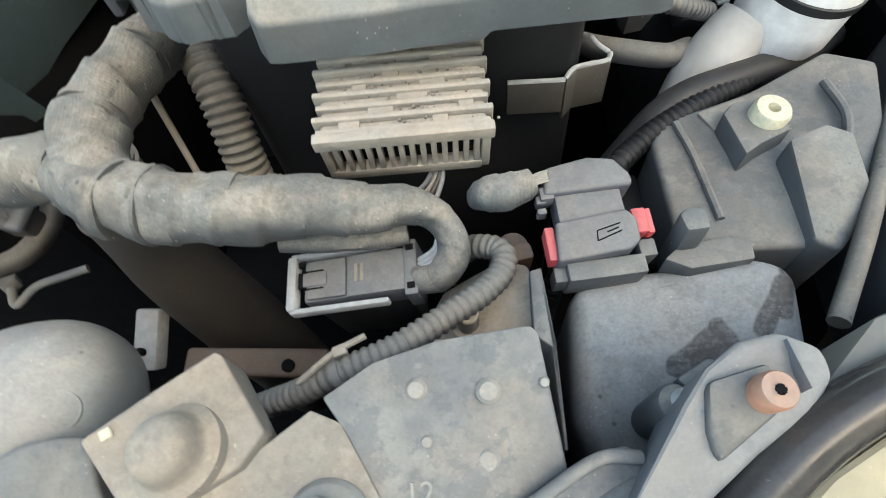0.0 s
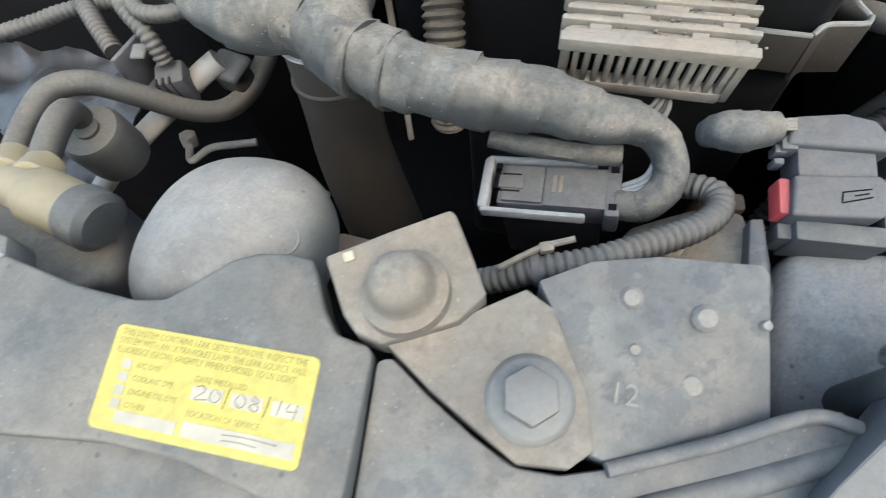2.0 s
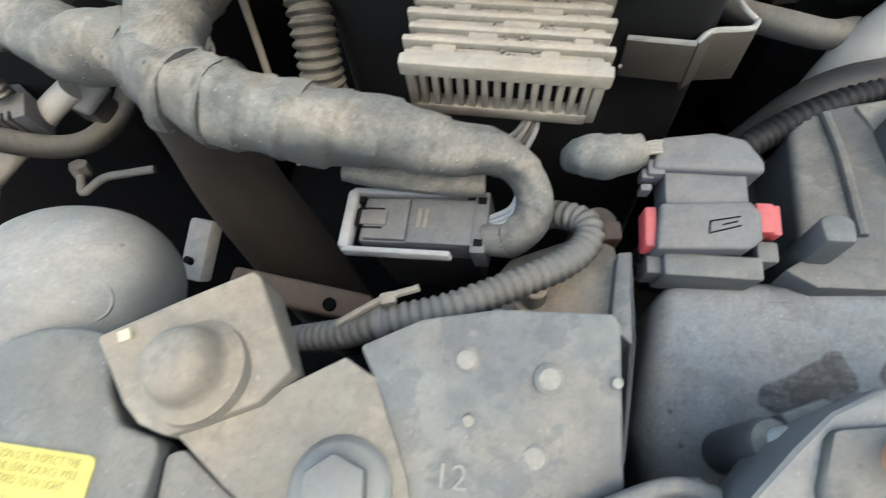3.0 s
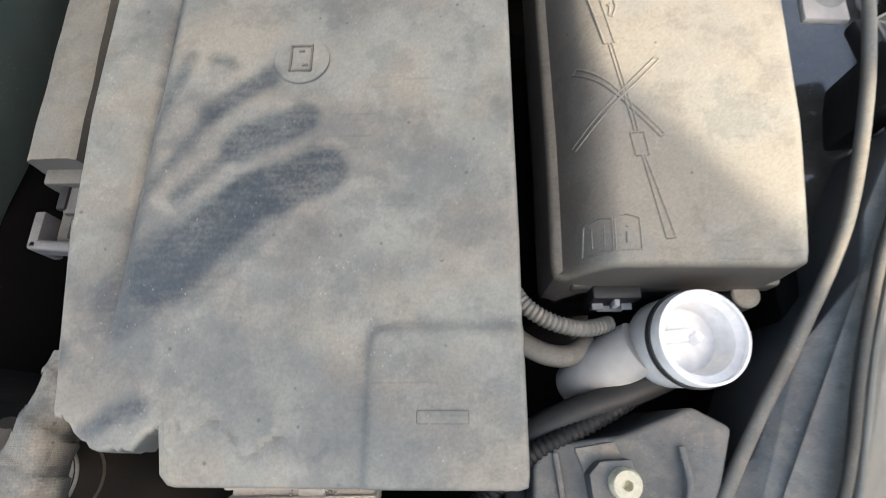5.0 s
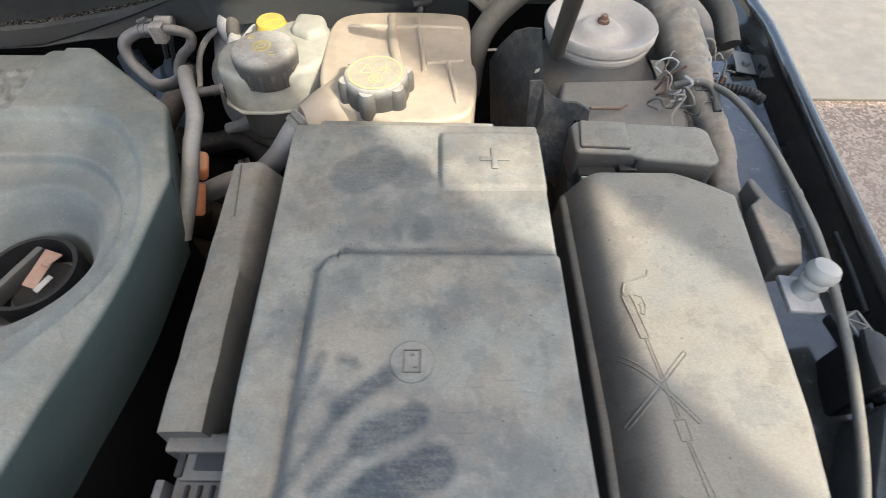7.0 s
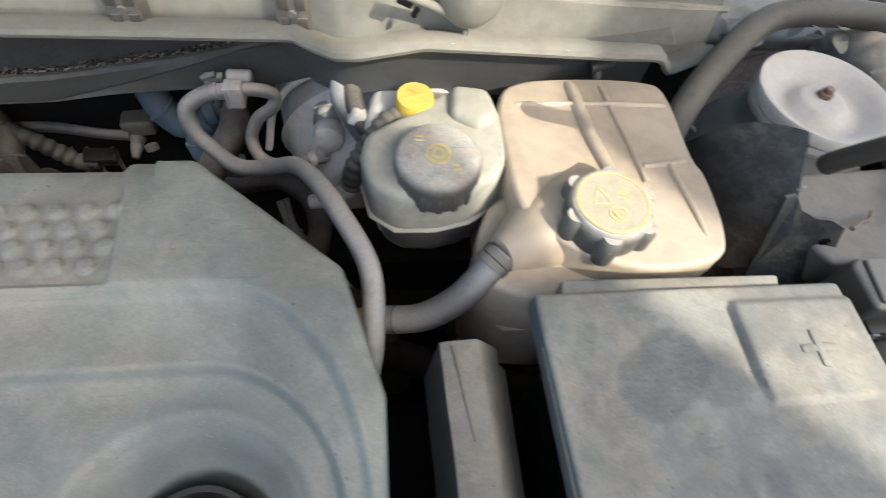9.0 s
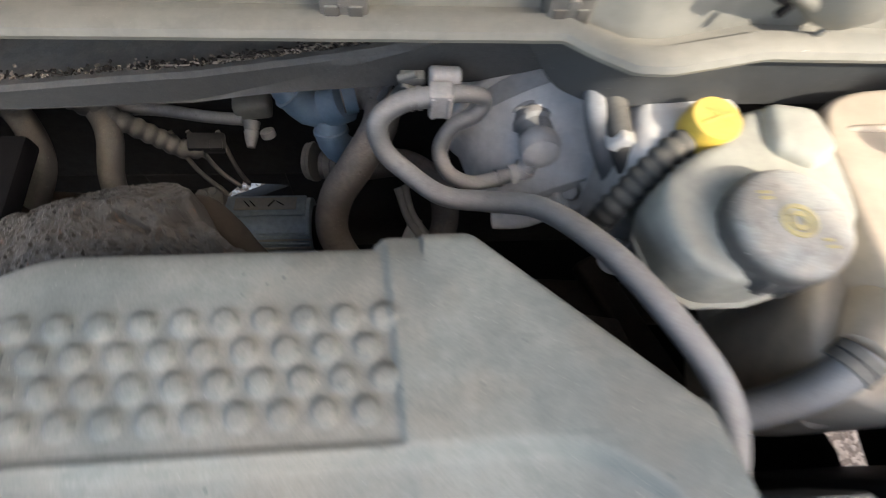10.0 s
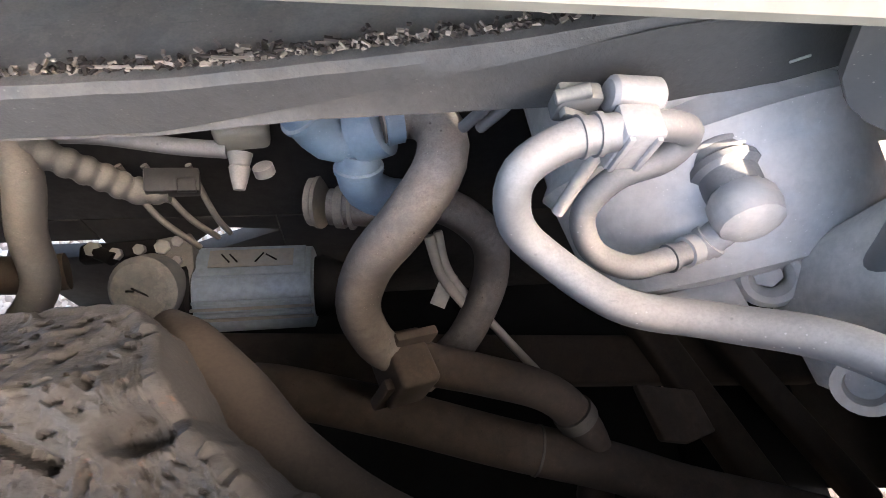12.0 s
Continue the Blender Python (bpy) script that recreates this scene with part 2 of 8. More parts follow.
def to_mesh(name, bm, material, origin):
    me = bpy.data.meshes.new(name)
    bmesh.ops.recalc_face_normals(bm, faces=bm.faces)
    if origin.length > 0:
        bmesh.ops.translate(bm, verts=bm.verts, vec=-origin)
    bm.to_mesh(me)
    bm.free()
    me.materials.append(material)
    for p in me.polygons:
        p.use_smooth = True
    me.set_sharp_from_angle(angle=radians(38))
    return me


def part(name, bm, material, parent, label=""):
    """One mesh, modelled in world metres, under a thing or a part."""
    origin = ROOT[parent]
    ob = new(name, to_mesh(name, bm, material, origin))
    ob.parent = parent
    ROOT[ob] = origin
    return tagged(ob, label)


def solo(name, bm, material, label, category, group="", kind=""):
    """A thing of one mesh, its origin at its base."""
    xs = [v.co for v in bm.verts]
    at = Vector((sum(v.x for v in xs) / len(xs), sum(v.y for v in xs) / len(xs), min(v.z for v in xs)))
    ob = new(name, to_mesh(name, bm, material, at))
    ob.location = at
    ROOT[ob] = at
    return tagged(ob, label, category, group, kind)


def joined(*bms):
    out = bmesh.new()
    for b in bms:
        me = bpy.data.meshes.new("tmp")
        b.to_mesh(me)
        b.free()
        out.from_mesh(me)
        bpy.data.meshes.remove(me)
    return out


def moved(bm, m):
    bmesh.ops.transform(bm, matrix=m, verts=bm.verts)
    return bm


def bevelled(bm, w, seg=2, angle=40):
    if w > 0:
        es = [e for e in bm.edges if len(e.link_faces) == 2 and e.calc_face_angle(0) > radians(angle)]
        bmesh.ops.bevel(bm, geom=es, offset=w, segments=seg, affect="EDGES", profile=0.5, clamp_overlap=True)
    return bm


def rounded(pts, times=3):
    """Corners of a polygon cut round."""
    for _ in range(times):
        out = []
        for (ax, ay), (bx, by) in zip(pts, pts[1:] + pts[:1]):
            out += [(ax * 0.75 + bx * 0.25, ay * 0.75 + by * 0.25), (ax * 0.25 + bx * 0.75, ay * 0.25 + by * 0.75)]
        pts = out
    return pts


def box(x0, x1, y0, y1, z0, z1, bev=0.002, seg=2):
    bm = bmesh.new()
    bmesh.ops.create_cube(bm, size=1.0)
    for v in bm.verts:
        v.co = Vector((x0 + (v.co.x + 0.5) * (x1 - x0), y0 + (v.co.y + 0.5) * (y1 - y0), z0 + (v.co.z + 0.5) * (z1 - z0)))
    return bevelled(bm, bev, seg)


def obox(centre, size, turn=(0, 0, 0), bev=0.002, seg=2):
    """A box of that size about its centre, turned by degrees."""
    sx, sy, sz = (s / 2 for s in size)
    return moved(box(-sx, sx, -sy, sy, -sz, sz, bev, seg), pose(*centre, *turn))


def prism(pts, z0, z1, bev=0.0015, seg=2):
    """A polygon seen from above, pulled from z0 (a number, or one for each corner) to z1."""
    n = len(pts)
    lo = z0 if isinstance(z0, (list, tuple)) else [z0] * n
    hi = z1 if isinstance(z1, (list, tuple)) else [z1] * n
    bm = bmesh.new()
    a = [bm.verts.new((x, y, z)) for (x, y), z in zip(pts, lo)]
    b = [bm.verts.new((x, y, z)) for (x, y), z in zip(pts, hi)]
    bm.faces.new(a[::-1])
    bm.faces.new(b)
    for i in range(n):
        j = (i + 1) % n
        bm.faces.new((a[i], a[j], b[j], b[i]))
    bmesh.ops.recalc_face_normals(bm, faces=bm.faces)
    return bevelled(bm, bev, seg, 25)


def frame_to(p0, p1):
    d = Vector(p1) - Vector(p0)
    return Matrix.Translation(Vector(p0)) @ d.to_track_quat("Z", "Y").to_matrix().to_4x4(), d.length


def lathe(p0, p1, profile, seg=28, closed=True):
    """Profile (radius, share of the way from p0 to p1) turned round that axis."""
    m, length = frame_to(p0, p1)
    bm = bmesh.new()
    rings = []
    for r, h in profile:
        rings.append([bm.verts.new(m @ Vector((r * math.cos(2 * math.pi * k / seg), r * math.sin(2 * math.pi * k / seg), h * length))) for k in range(seg)])
    for a, b in zip(rings, rings[1:]):
        for k in range(seg):
            bm.faces.new((a[k], a[(k + 1) % seg], b[(k + 1) % seg], b[k]))
    if closed:
        bm.faces.new(rings[0][::-1])
        bm.faces.new(rings[-1])
    return bm


def rod(p0, p1, r, seg=20, bev=0.0006, r1=None):
    r1 = r if r1 is None else r1
    length = max(1e-6, (Vector(p1) - Vector(p0)).length)
    b = min(bev / length, 0.3)
    return lathe(p0, p1, [(r - bev, 0), (r, b), (r1, 1 - b), (max(r1 - bev, 1e-4), 1)], seg)


def smooth_path(pts, step):
    """Catmull-Rom through the points, at even steps."""
    p = [Vector(q) for q in pts]
    p = [p[0] * 2 - p[1]] + p + [p[-1] * 2 - p[-2]]
    dense = []
    for a, b, c, d in zip(p, p[1:], p[2:], p[3:]):
        for k in range(16):
            t = k / 16
            dense.append(0.5 * (2 * b + (c - a) * t + (2 * a - 5 * b + 4 * c - d) * t * t + (3 * b - a - 3 * c + d) * t ** 3))
    dense.append(p[-2])
    out, left = [dense[0]], step
    for a, b in zip(dense, dense[1:]):
        gap, at = (b - a).length, 0.0
        while gap - at >= left:
            at += left
            out.append(a.lerp(b, at / gap))
            left = step
        left -= gap - at
    if (out[-1] - dense[-1]).length > step * 0.3:
        out.append(dense[-1])
    return out


def tube(pts, r, seg=14, step=None, shape=None, caps=True):
    """A hose along the points. r: a radius or one for each point; shape(s, a, share): a factor on the radius at s metres and angle a."""
    line = smooth_path(pts, step or max(0.002, (r if not isinstance(r, (list, tuple)) else min(r)) * 0.6))
    lens = [0.0]
    for a, b in zip(line, line[1:]):
        lens.append(lens[-1] + (b - a).length)
    total = lens[-1]
    if isinstance(r, (list, tuple)):
        marks = [0.0]
        for a, b in zip(pts, pts[1:]):
            marks.append(marks[-1] + (Vector(b) - Vector(a)).length)
        rad = [float(np.interp(s / total, [m / marks[-1] for m in marks], r)) for s in lens]
    else:
        rad = [r] * len(line)
    bm = bmesh.new()
    rings, side = [], None
    for i, q in enumerate(line):
        d = (line[min(i + 1, len(line) - 1)] - line[max(i - 1, 0)]).normalized()
        if side is None:
            side = d.orthogonal().normalized()
        side = (side - d * side.dot(d)).normalized()
        other = d.cross(side)
        ring = []
        for k in range(seg):
            a = 2 * math.pi * k / seg
            f = shape(lens[i], a, lens[i] / total) if shape else 1.0
            ring.append(bm.verts.new(q + (side * math.cos(a) + other * math.sin(a)) * rad[i] * f))
        rings.append(ring)
    for a, b in zip(rings, rings[1:]):
        for k in range(seg):
            bm.faces.new((a[k], a[(k + 1) % seg], b[(k + 1) % seg], b[k]))
    if caps:
        bm.faces.new(rings[0][::-1])
        bm.faces.new(rings[-1])
    return bm


def corrugated(pitch, depth=0.16):
    def shape(s, a, share):
        return 1.0 - depth * (0.5 - 0.5 * math.copysign(abs(math.cos(2 * math.pi * s / pitch)) ** 0.5, math.cos(2 * math.pi * s / pitch)))
    return shape


def wrapped(pitch, seed=0.0, lift=0.05, lump=0.10):
    """Overlapping turns of tape with lumps under them."""
    def shape(s, a, share):
        turn = (s / pitch + a / (2 * math.pi)) % 1.0
        n = noise.noise(Vector((s * 45, math.cos(a) * 1.1 + seed, math.sin(a) * 1.1)))
        n2 = noise.noise(Vector((s * 160, math.cos(a) * 3 + seed, math.sin(a) * 3)))
        return 1.0 + lift * (turn ** 2) + lump * n + 0.03 * n2
    return shape


def hose(name, pts, r, material, label, category="hose", seg=16, step=None, shape=None, group=""):
    return solo(name, tube(pts, r, seg, step, shape), material, label, category, group)


def banded_hose(name, pts, r, material, label, bands, category="hose", seg=20, group=""):
    """A hose with parts of its own: (name, share of its length, width, how far proud, material) each."""
    root = thing(name, pts[len(pts) // 2], label, category, group)
    part("sleeve", tube(pts, r, seg), material, root)
    line = smooth_path(pts, 0.001)
    for bn, share, width, proud, mt in bands:
        i = int(share * (len(line) - 1))
        j = min(len(line) - 1, i + max(2, int(width / 0.001)))
        part(bn, lathe(line[i], line[j], [(r * 0.9, 0), (r + proud, 0.06), (r + proud, 0.94), (r * 0.9, 1)], 26), mt, root)
    return root


def conduit(name, pts, r, label, pitch=0.0035, material=None, group="corrugated conduits", category="conduit"):
    return solo(name, tube(pts, r, 14, pitch / 5, corrugated(pitch)), material or M_CONDUIT, label, category, group)


def smoothstep(a, b, x):
    t = min(1.0, max(0.0, (x - a) / (b - a)))
    return t * t * (3 - 2 * t)


def sheet(xs, ylo, yhi, nv, zf, skirt=0.02, r=0.003, draft=0.0):
    """A moulded cover: a height field zf(x, y) between ylo(x) and yhi(x), with a rounded rim and a skirt."""
    bm = bmesh.new()
    grid = []
    for x in xs:
        a, b = ylo(x), yhi(x)
        grid.append([bm.verts.new((x, a + (b - a) * j / nv, zf(x, a + (b - a) * j / nv))) for j in range(nv + 1)])
    n = len(xs)
    for i in range(n - 1):
        for j in range(nv):
            bm.faces.new((grid[i][j], grid[i + 1][j], grid[i + 1][j + 1], grid[i][j + 1]))
    loop = [grid[i][0] for i in range(n)] + [grid[n - 1][j] for j in range(1, nv + 1)] + [grid[i][nv] for i in range(n - 2, -1, -1)] + [grid[0][j] for j in range(nv - 1, 0, -1)]
    k = len(loop)
    out = []
    for i in range(k):
        e = loop[(i + 1) % k].co - loop[i - 1].co
        o = Vector((e.y, -e.x, 0))
        out.append(o.normalized() if o.length > 1e-9 else Vector((0, -1, 0)))
    prev = loop
    for off, down in ((0.5 * r, 0.13 * r), (0.87 * r, 0.5 * r), (r, r), (r + draft, skirt)):
        ring = [bm.verts.new(loop[i].co + out[i] * off - Vector((0, 0, down))) for i in range(k)]
        for i in range(k):
            j = (i + 1) % k
            bm.faces.new((prev[i], ring[i], ring[j], prev[j]))
        prev = ring
    return bm


def lin(a, b, n):
    return [a + (b - a) * i / n for i in range(n + 1)]


def writing(name, text, size, at, turn, material, parent, depth=0.0003, width=None):
    """Letters laid flat at a pose, as one mesh."""
    cu = bpy.data.curves.new(name, "FONT")
    cu.body, cu.size, cu.extrude, cu.align_x, cu.align_y = text, size, depth, "LEFT", "CENTER"
    tmp = bpy.data.objects.new("tmp", cu)
    scene.collection.objects.link(tmp)
    dg = bpy.context.evaluated_depsgraph_get()
    dg.update()
    me = bpy.data.meshes.new_from_object(tmp.evaluated_get(dg))
    bpy.data.objects.remove(tmp)
    if width and len(me.vertices):
        w = max(v.co.x for v in me.vertices)
        me.transform(Matrix.Diagonal((width / w, 1, 1, 1)))
    me.transform(Matrix.Translation(-ROOT[parent]) @ pose(*at, *turn))
    me.materials.clear()
    me.materials.append(material)
    ob = new(name, me)
    ob.parent = parent
    ROOT[ob] = ROOT[parent]
    return ob


def hexhead(at, r, h, up=(0, 0, 1)):
    m, _ = frame_to(at, Vector(at) + Vector(up))
    bm = bmesh.new()
    bmesh.ops.create_cone(bm, segments=6, radius1=r, radius2=r, depth=h, cap_ends=True)
    bmesh.ops.translate(bm, verts=bm.verts, vec=(0, 0, h / 2))
    bevelled(bm, r * 0.08, 2)
    return moved(bm, m)


# ---- ground and car body ----
def ground_material():
    m, nt, bs = nodes_of("ground_aggregate")
    co = nt.nodes.new("ShaderNodeTexCoord").outputs["Object"]
    v = nt.nodes.new("ShaderNodeTexVoronoi")
    v.inputs["Scale"].default_value = 110.0
    nt.links.new(co, v.inputs["Vector"])
    hue = nt.nodes.new("ShaderNodeSeparateXYZ")
    nt.links.new(v.outputs["Color"], hue.inputs[0])
    big = grain(nt, co, 1.7, 5)
    c = blend(nt, ramp(nt, hue.outputs[0], 0.2, 0.95), (0.20, 0.145, 0.105), (0.50, 0.385, 0.29))
    c = blend(nt, ramp(nt, big, 0.35, 0.7, 0, 0.6), c, (0.33, 0.265, 0.215))
    nt.links.new(c, bs.inputs["Base Color"])
    bs.inputs["Roughness"].default_value = 0.9
    b = nt.nodes.new("ShaderNodeBump")
    b.inputs["Strength"].default_value, b.inputs["Distance"].default_value = 0.8, 0.004
    nt.links.new(math_node(nt, "SUBTRACT", 1.0, v.outputs["Distance"]), b.inputs["Height"])
    nt.links.new(b.outputs[0], bs.inputs["Normal"])
    return m


M_GROUND = ground_material()
M_CONCRETE = dusty("pale_concrete", (0.17, 0.16, 0.145), 0.2, rough=0.9, coarse=3, fine=60, bump=0.3)


M_GRAVEL = dusty("pale_gravel", (0.55, 0.50, 0.44), 0.2, rough=0.9, coarse=60)


def ground_sheet():
    bm = bmesh.new()
    bmesh.ops.create_grid(bm, x_segments=8, y_segments=8, size=400.0)
    return bm


tagged(solo("ground", ground_sheet(), M_GROUND, "brown worn tarmac with loose stone grit", "ground"), kind="structure")
tagged(solo("pavement", box(-30, 60, 1.33, 14, 0.0, 0.012, 0.003), M_CONCRETE, "pale concrete strip beside the tarmac", "pavement"), kind="structure")


def loose_gravel():
    rnd = random.Random(5)
    bm = bmesh.new()
    for cx, cy, n, sx, sy in ((-0.66, 0.83, 330, 0.10, 0.07), (-0.95, 0.78, 260, 0.14, 0.10), (0.12, 0.5, 90, 0.14, 0.1), (0.25, 0.42, 60, 0.1, 0.08)):
        for _ in range(n):
            s = rnd.uniform(0.004, 0.011)
            m = pose(cx + rnd.gauss(0, sx), cy + rnd.gauss(0, sy), s * 0.4, rnd.uniform(0, 90), rnd.uniform(0, 90), rnd.uniform(0, 90))
            bmesh.ops.create_icosphere(bm, subdivisions=1, radius=s, matrix=m @ Matrix.Diagonal((1, rnd.uniform(0.6, 1), rnd.uniform(0.5, 0.8), 1)))
    return bm


tagged(solo("gravel", loose_gravel(), M_GRAVEL, "loose pale gravel stones lying on the ground", "gravel"), kind="stuff")


def car_shell():
    car = thing("car_body", (0.35, 0.1, 0.0), "black painted car body round the open engine bay", "car body")
    # wing: section (x, z) swept along y, following the gently bowed edge
    ys = lin(-0.06, 1.1, 40)
    sec = ((0.296, 0.706), (0.304, 0.716), (0.362, 0.719), (0.3705, 0.7205), (0.3725, 0.725), (0.3735, 0.744), (0.3745, 0.7575), (0.3762, 0.7635), (0.3795, 0.7662), (0.3835, 0.7667), (0.3875, 0.765), (0.391, 0.760), (0.397, 0.746),
           (0.409, 0.70), (0.42, 0.58), (0.42, 0.25), (0.41, 0.24), (0.385, 0.58), (0.365, 0.70))
    bm = bmesh.new()
    rings = []
    for y in ys:
        dx = 0.13 * (min(y, 0.46) - 0.16) + 0.0005 - 0.3 * max(0.0, -y) ** 1.2
        rings.append([bm.verts.new((x + dx, y, z - 0.10 * max(0.0, 0.05 - y))) for x, z in sec])
    for a, b in zip(rings, rings[1:]):
        for k in range(len(sec)):
            j = (k + 1) % len(sec)
            bm.faces.new((a[k], a[j], b[j], b[k]))
    bm.faces.new(rings[0][::-1])
    bm.faces.new(rings[-1])
    part("wing", bm, M_PAINT, car, "gloss black painted wing edge")
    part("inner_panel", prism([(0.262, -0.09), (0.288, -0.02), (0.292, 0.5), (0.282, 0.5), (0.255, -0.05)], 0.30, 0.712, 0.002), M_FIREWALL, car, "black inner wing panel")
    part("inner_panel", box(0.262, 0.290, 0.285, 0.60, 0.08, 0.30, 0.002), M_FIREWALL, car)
    # far wing, closing the bay
    part("wing", box(-1.16, -1.06, -0.25, 1.1, 0.25, 0.80, 0.02, 3), M_PAINT, car)
    part("inner_panel", box(-1.06, -1.03, -0.25, 0.7, 0.2, 0.76, 0.004), M_INNER, car)
    for x, y, r in ((0.383, 0.276, 0.0052), (0.381, 0.300, 0.0034), (0.376, 0.174, 0.0062)):
        part("hole", rod((x, y, 0.7170), (x, y, 0.7215), r, 18, 0.0004), M_DARK, car, "dark round hole in the flange")
    for x, y, r in ((0.3845, 0.216, 0.0066), (0.3660, 0.1065, 0.0064)):
        part("bolt", joined(rod((x, y, 0.7185), (x, y, 0.7205), r * 1.6), hexhead((x, y, 0.7205), r, 0.005)), M_STEEL, car, "grey hex bolt")
    strip = [(0.3730, 0.150, 0.742), (0.3680, 0.110, 0.742), (0.3620, 0.070, 0.740)]
    part("trim_strip", tube(strip, 0.0028, 10), M_INNER, car, "black ridge inside the wing edge")
    part("wing_end", prism([(0.312, -0.006), (0.334, -0.004), (0.336, 0.034), (0.322, 0.040), (0.316, 0.020)], 0.70, 0.7735, 0.004), M_PLASTIC_CLEAN, car)
    return car


car_shell()

# bulkhead with its openings, tray below, bonnet above and two unseen walls added to shape the sun
firewall = thing("firewall", (-0.37, 0.65, 0.03), "dark dusty bulkhead behind the engine", "bulkhead", kind="structure")
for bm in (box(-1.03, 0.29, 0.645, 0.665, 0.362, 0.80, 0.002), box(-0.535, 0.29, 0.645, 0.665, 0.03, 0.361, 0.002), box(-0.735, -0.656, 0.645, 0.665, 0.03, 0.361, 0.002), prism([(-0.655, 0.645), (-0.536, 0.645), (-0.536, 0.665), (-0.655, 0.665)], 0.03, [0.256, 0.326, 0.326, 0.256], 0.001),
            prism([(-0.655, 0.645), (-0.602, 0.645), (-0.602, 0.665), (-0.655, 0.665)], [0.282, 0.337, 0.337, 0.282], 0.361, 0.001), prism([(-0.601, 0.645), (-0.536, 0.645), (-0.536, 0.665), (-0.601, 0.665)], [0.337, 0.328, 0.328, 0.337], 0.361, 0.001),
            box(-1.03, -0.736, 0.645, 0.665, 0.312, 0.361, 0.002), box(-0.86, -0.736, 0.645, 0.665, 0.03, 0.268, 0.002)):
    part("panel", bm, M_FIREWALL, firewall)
# tray coloured near black in place of the deep shade below
tagged(solo("floor", joined(box(-0.88, 0.03, 0.182, 0.644, 0.085, 0.10, 0.002), box(0.10, 0.26, 0.182, 0.644, 0.085, 0.10, 0.002), box(0.031, 0.099, 0.182, 0.455, 0.085, 0.10, 0.002), box(0.031, 0.099, 0.53, 0.644, 0.085, 0.10, 0.002)), M_DARK, "near-black lower tray standing in for shade under the bay", "tray"), kind="structure")
tagged(solo("bonnet", moved(box(-1.08, 0.34, -0.95, 0.0, 0.0, 0.03, 0.012, 3), pose(0, 0.58, 0.93, -56, 0, 0)), M_DARK, "open black bonnet raised over the bay", "bonnet"), kind="structure")
# unseen walls, added: their gap trims the sun to one diagonal band
tagged(solo("shade_wall_side", box(2.690, 12.0, -2.56, -2.26, 0.0, 4.4, 0.01), M_CONCRETE, "unseen added wall bounding the sun band beyond a narrow gap", "wall"), kind="structure")
tagged(solo("shade_wall_front", box(0.55, 2.281, -2.56, -2.26, 0.0, 4.2, 0.01), M_CONCRETE, "unseen added wall before the car that blocks the sun", "wall"), kind="structure")


def lower_masses():
    sub = thing("subframe", (-0.2, 0.5, 0.14), "black painted steel subframe under the bay", "subframe")
    for bm in (obox((-0.20, 0.50, 0.17), (0.9, 0.07, 0.05), (0, 0, -4), 0.012, 3), obox((0.02, 0.42, 0.20), (0.05, 0.30, 0.04), (0, 0, 25), 0.01, 3),
                obox((0.12, 0.40, 0.23), (0.04, 0.30, 0.03), (0, 0, 30), 0.008, 3)):
        part("member", bm, M_UMBER, sub)
    part("brown_plate", prism([(-0.112, 0.440), (-0.034, 0.428), (-0.018, 0.377), (-0.062, 0.366), (-0.095, 0.372)], 0.268, [0.282, 0.276, 0.274, 0.280, 0.284], 0.004, 3), M_HOSE_BROWN, sub, "dull brown steel plate")
    # block and gearbox take a near-black colour as the shade of the gaps
    eng = thing("engine_block", (-0.5, 0.08, 0.22), "engine block under its cover, coloured near black for shade", "engine")
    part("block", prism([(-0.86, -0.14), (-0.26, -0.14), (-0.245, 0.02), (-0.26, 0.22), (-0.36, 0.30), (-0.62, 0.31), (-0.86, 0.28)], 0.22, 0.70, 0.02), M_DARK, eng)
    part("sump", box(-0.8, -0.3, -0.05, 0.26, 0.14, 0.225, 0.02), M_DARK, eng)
    gb = thing("gearbox", (-0.02, 0.05, 0.2), "gearbox casing below the battery, coloured near black for shade", "gearbox")
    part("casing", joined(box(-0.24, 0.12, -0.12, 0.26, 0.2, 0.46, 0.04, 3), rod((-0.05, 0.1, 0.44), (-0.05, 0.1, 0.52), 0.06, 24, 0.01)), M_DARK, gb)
    # panels added to shut out light, near black like the shade there
    tray = thing("bay_shade_panels", (-0.37, -0.2, 0.16), "added near-black panels that keep the bay dark from below", "undertray", kind="structure")
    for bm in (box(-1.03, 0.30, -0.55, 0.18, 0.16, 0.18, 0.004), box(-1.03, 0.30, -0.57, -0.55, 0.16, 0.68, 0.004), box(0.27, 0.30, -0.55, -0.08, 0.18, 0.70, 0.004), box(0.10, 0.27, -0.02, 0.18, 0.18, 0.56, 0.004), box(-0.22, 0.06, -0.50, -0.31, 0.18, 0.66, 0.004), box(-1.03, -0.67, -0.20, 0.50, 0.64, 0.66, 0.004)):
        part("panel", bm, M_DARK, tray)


lower_masses()


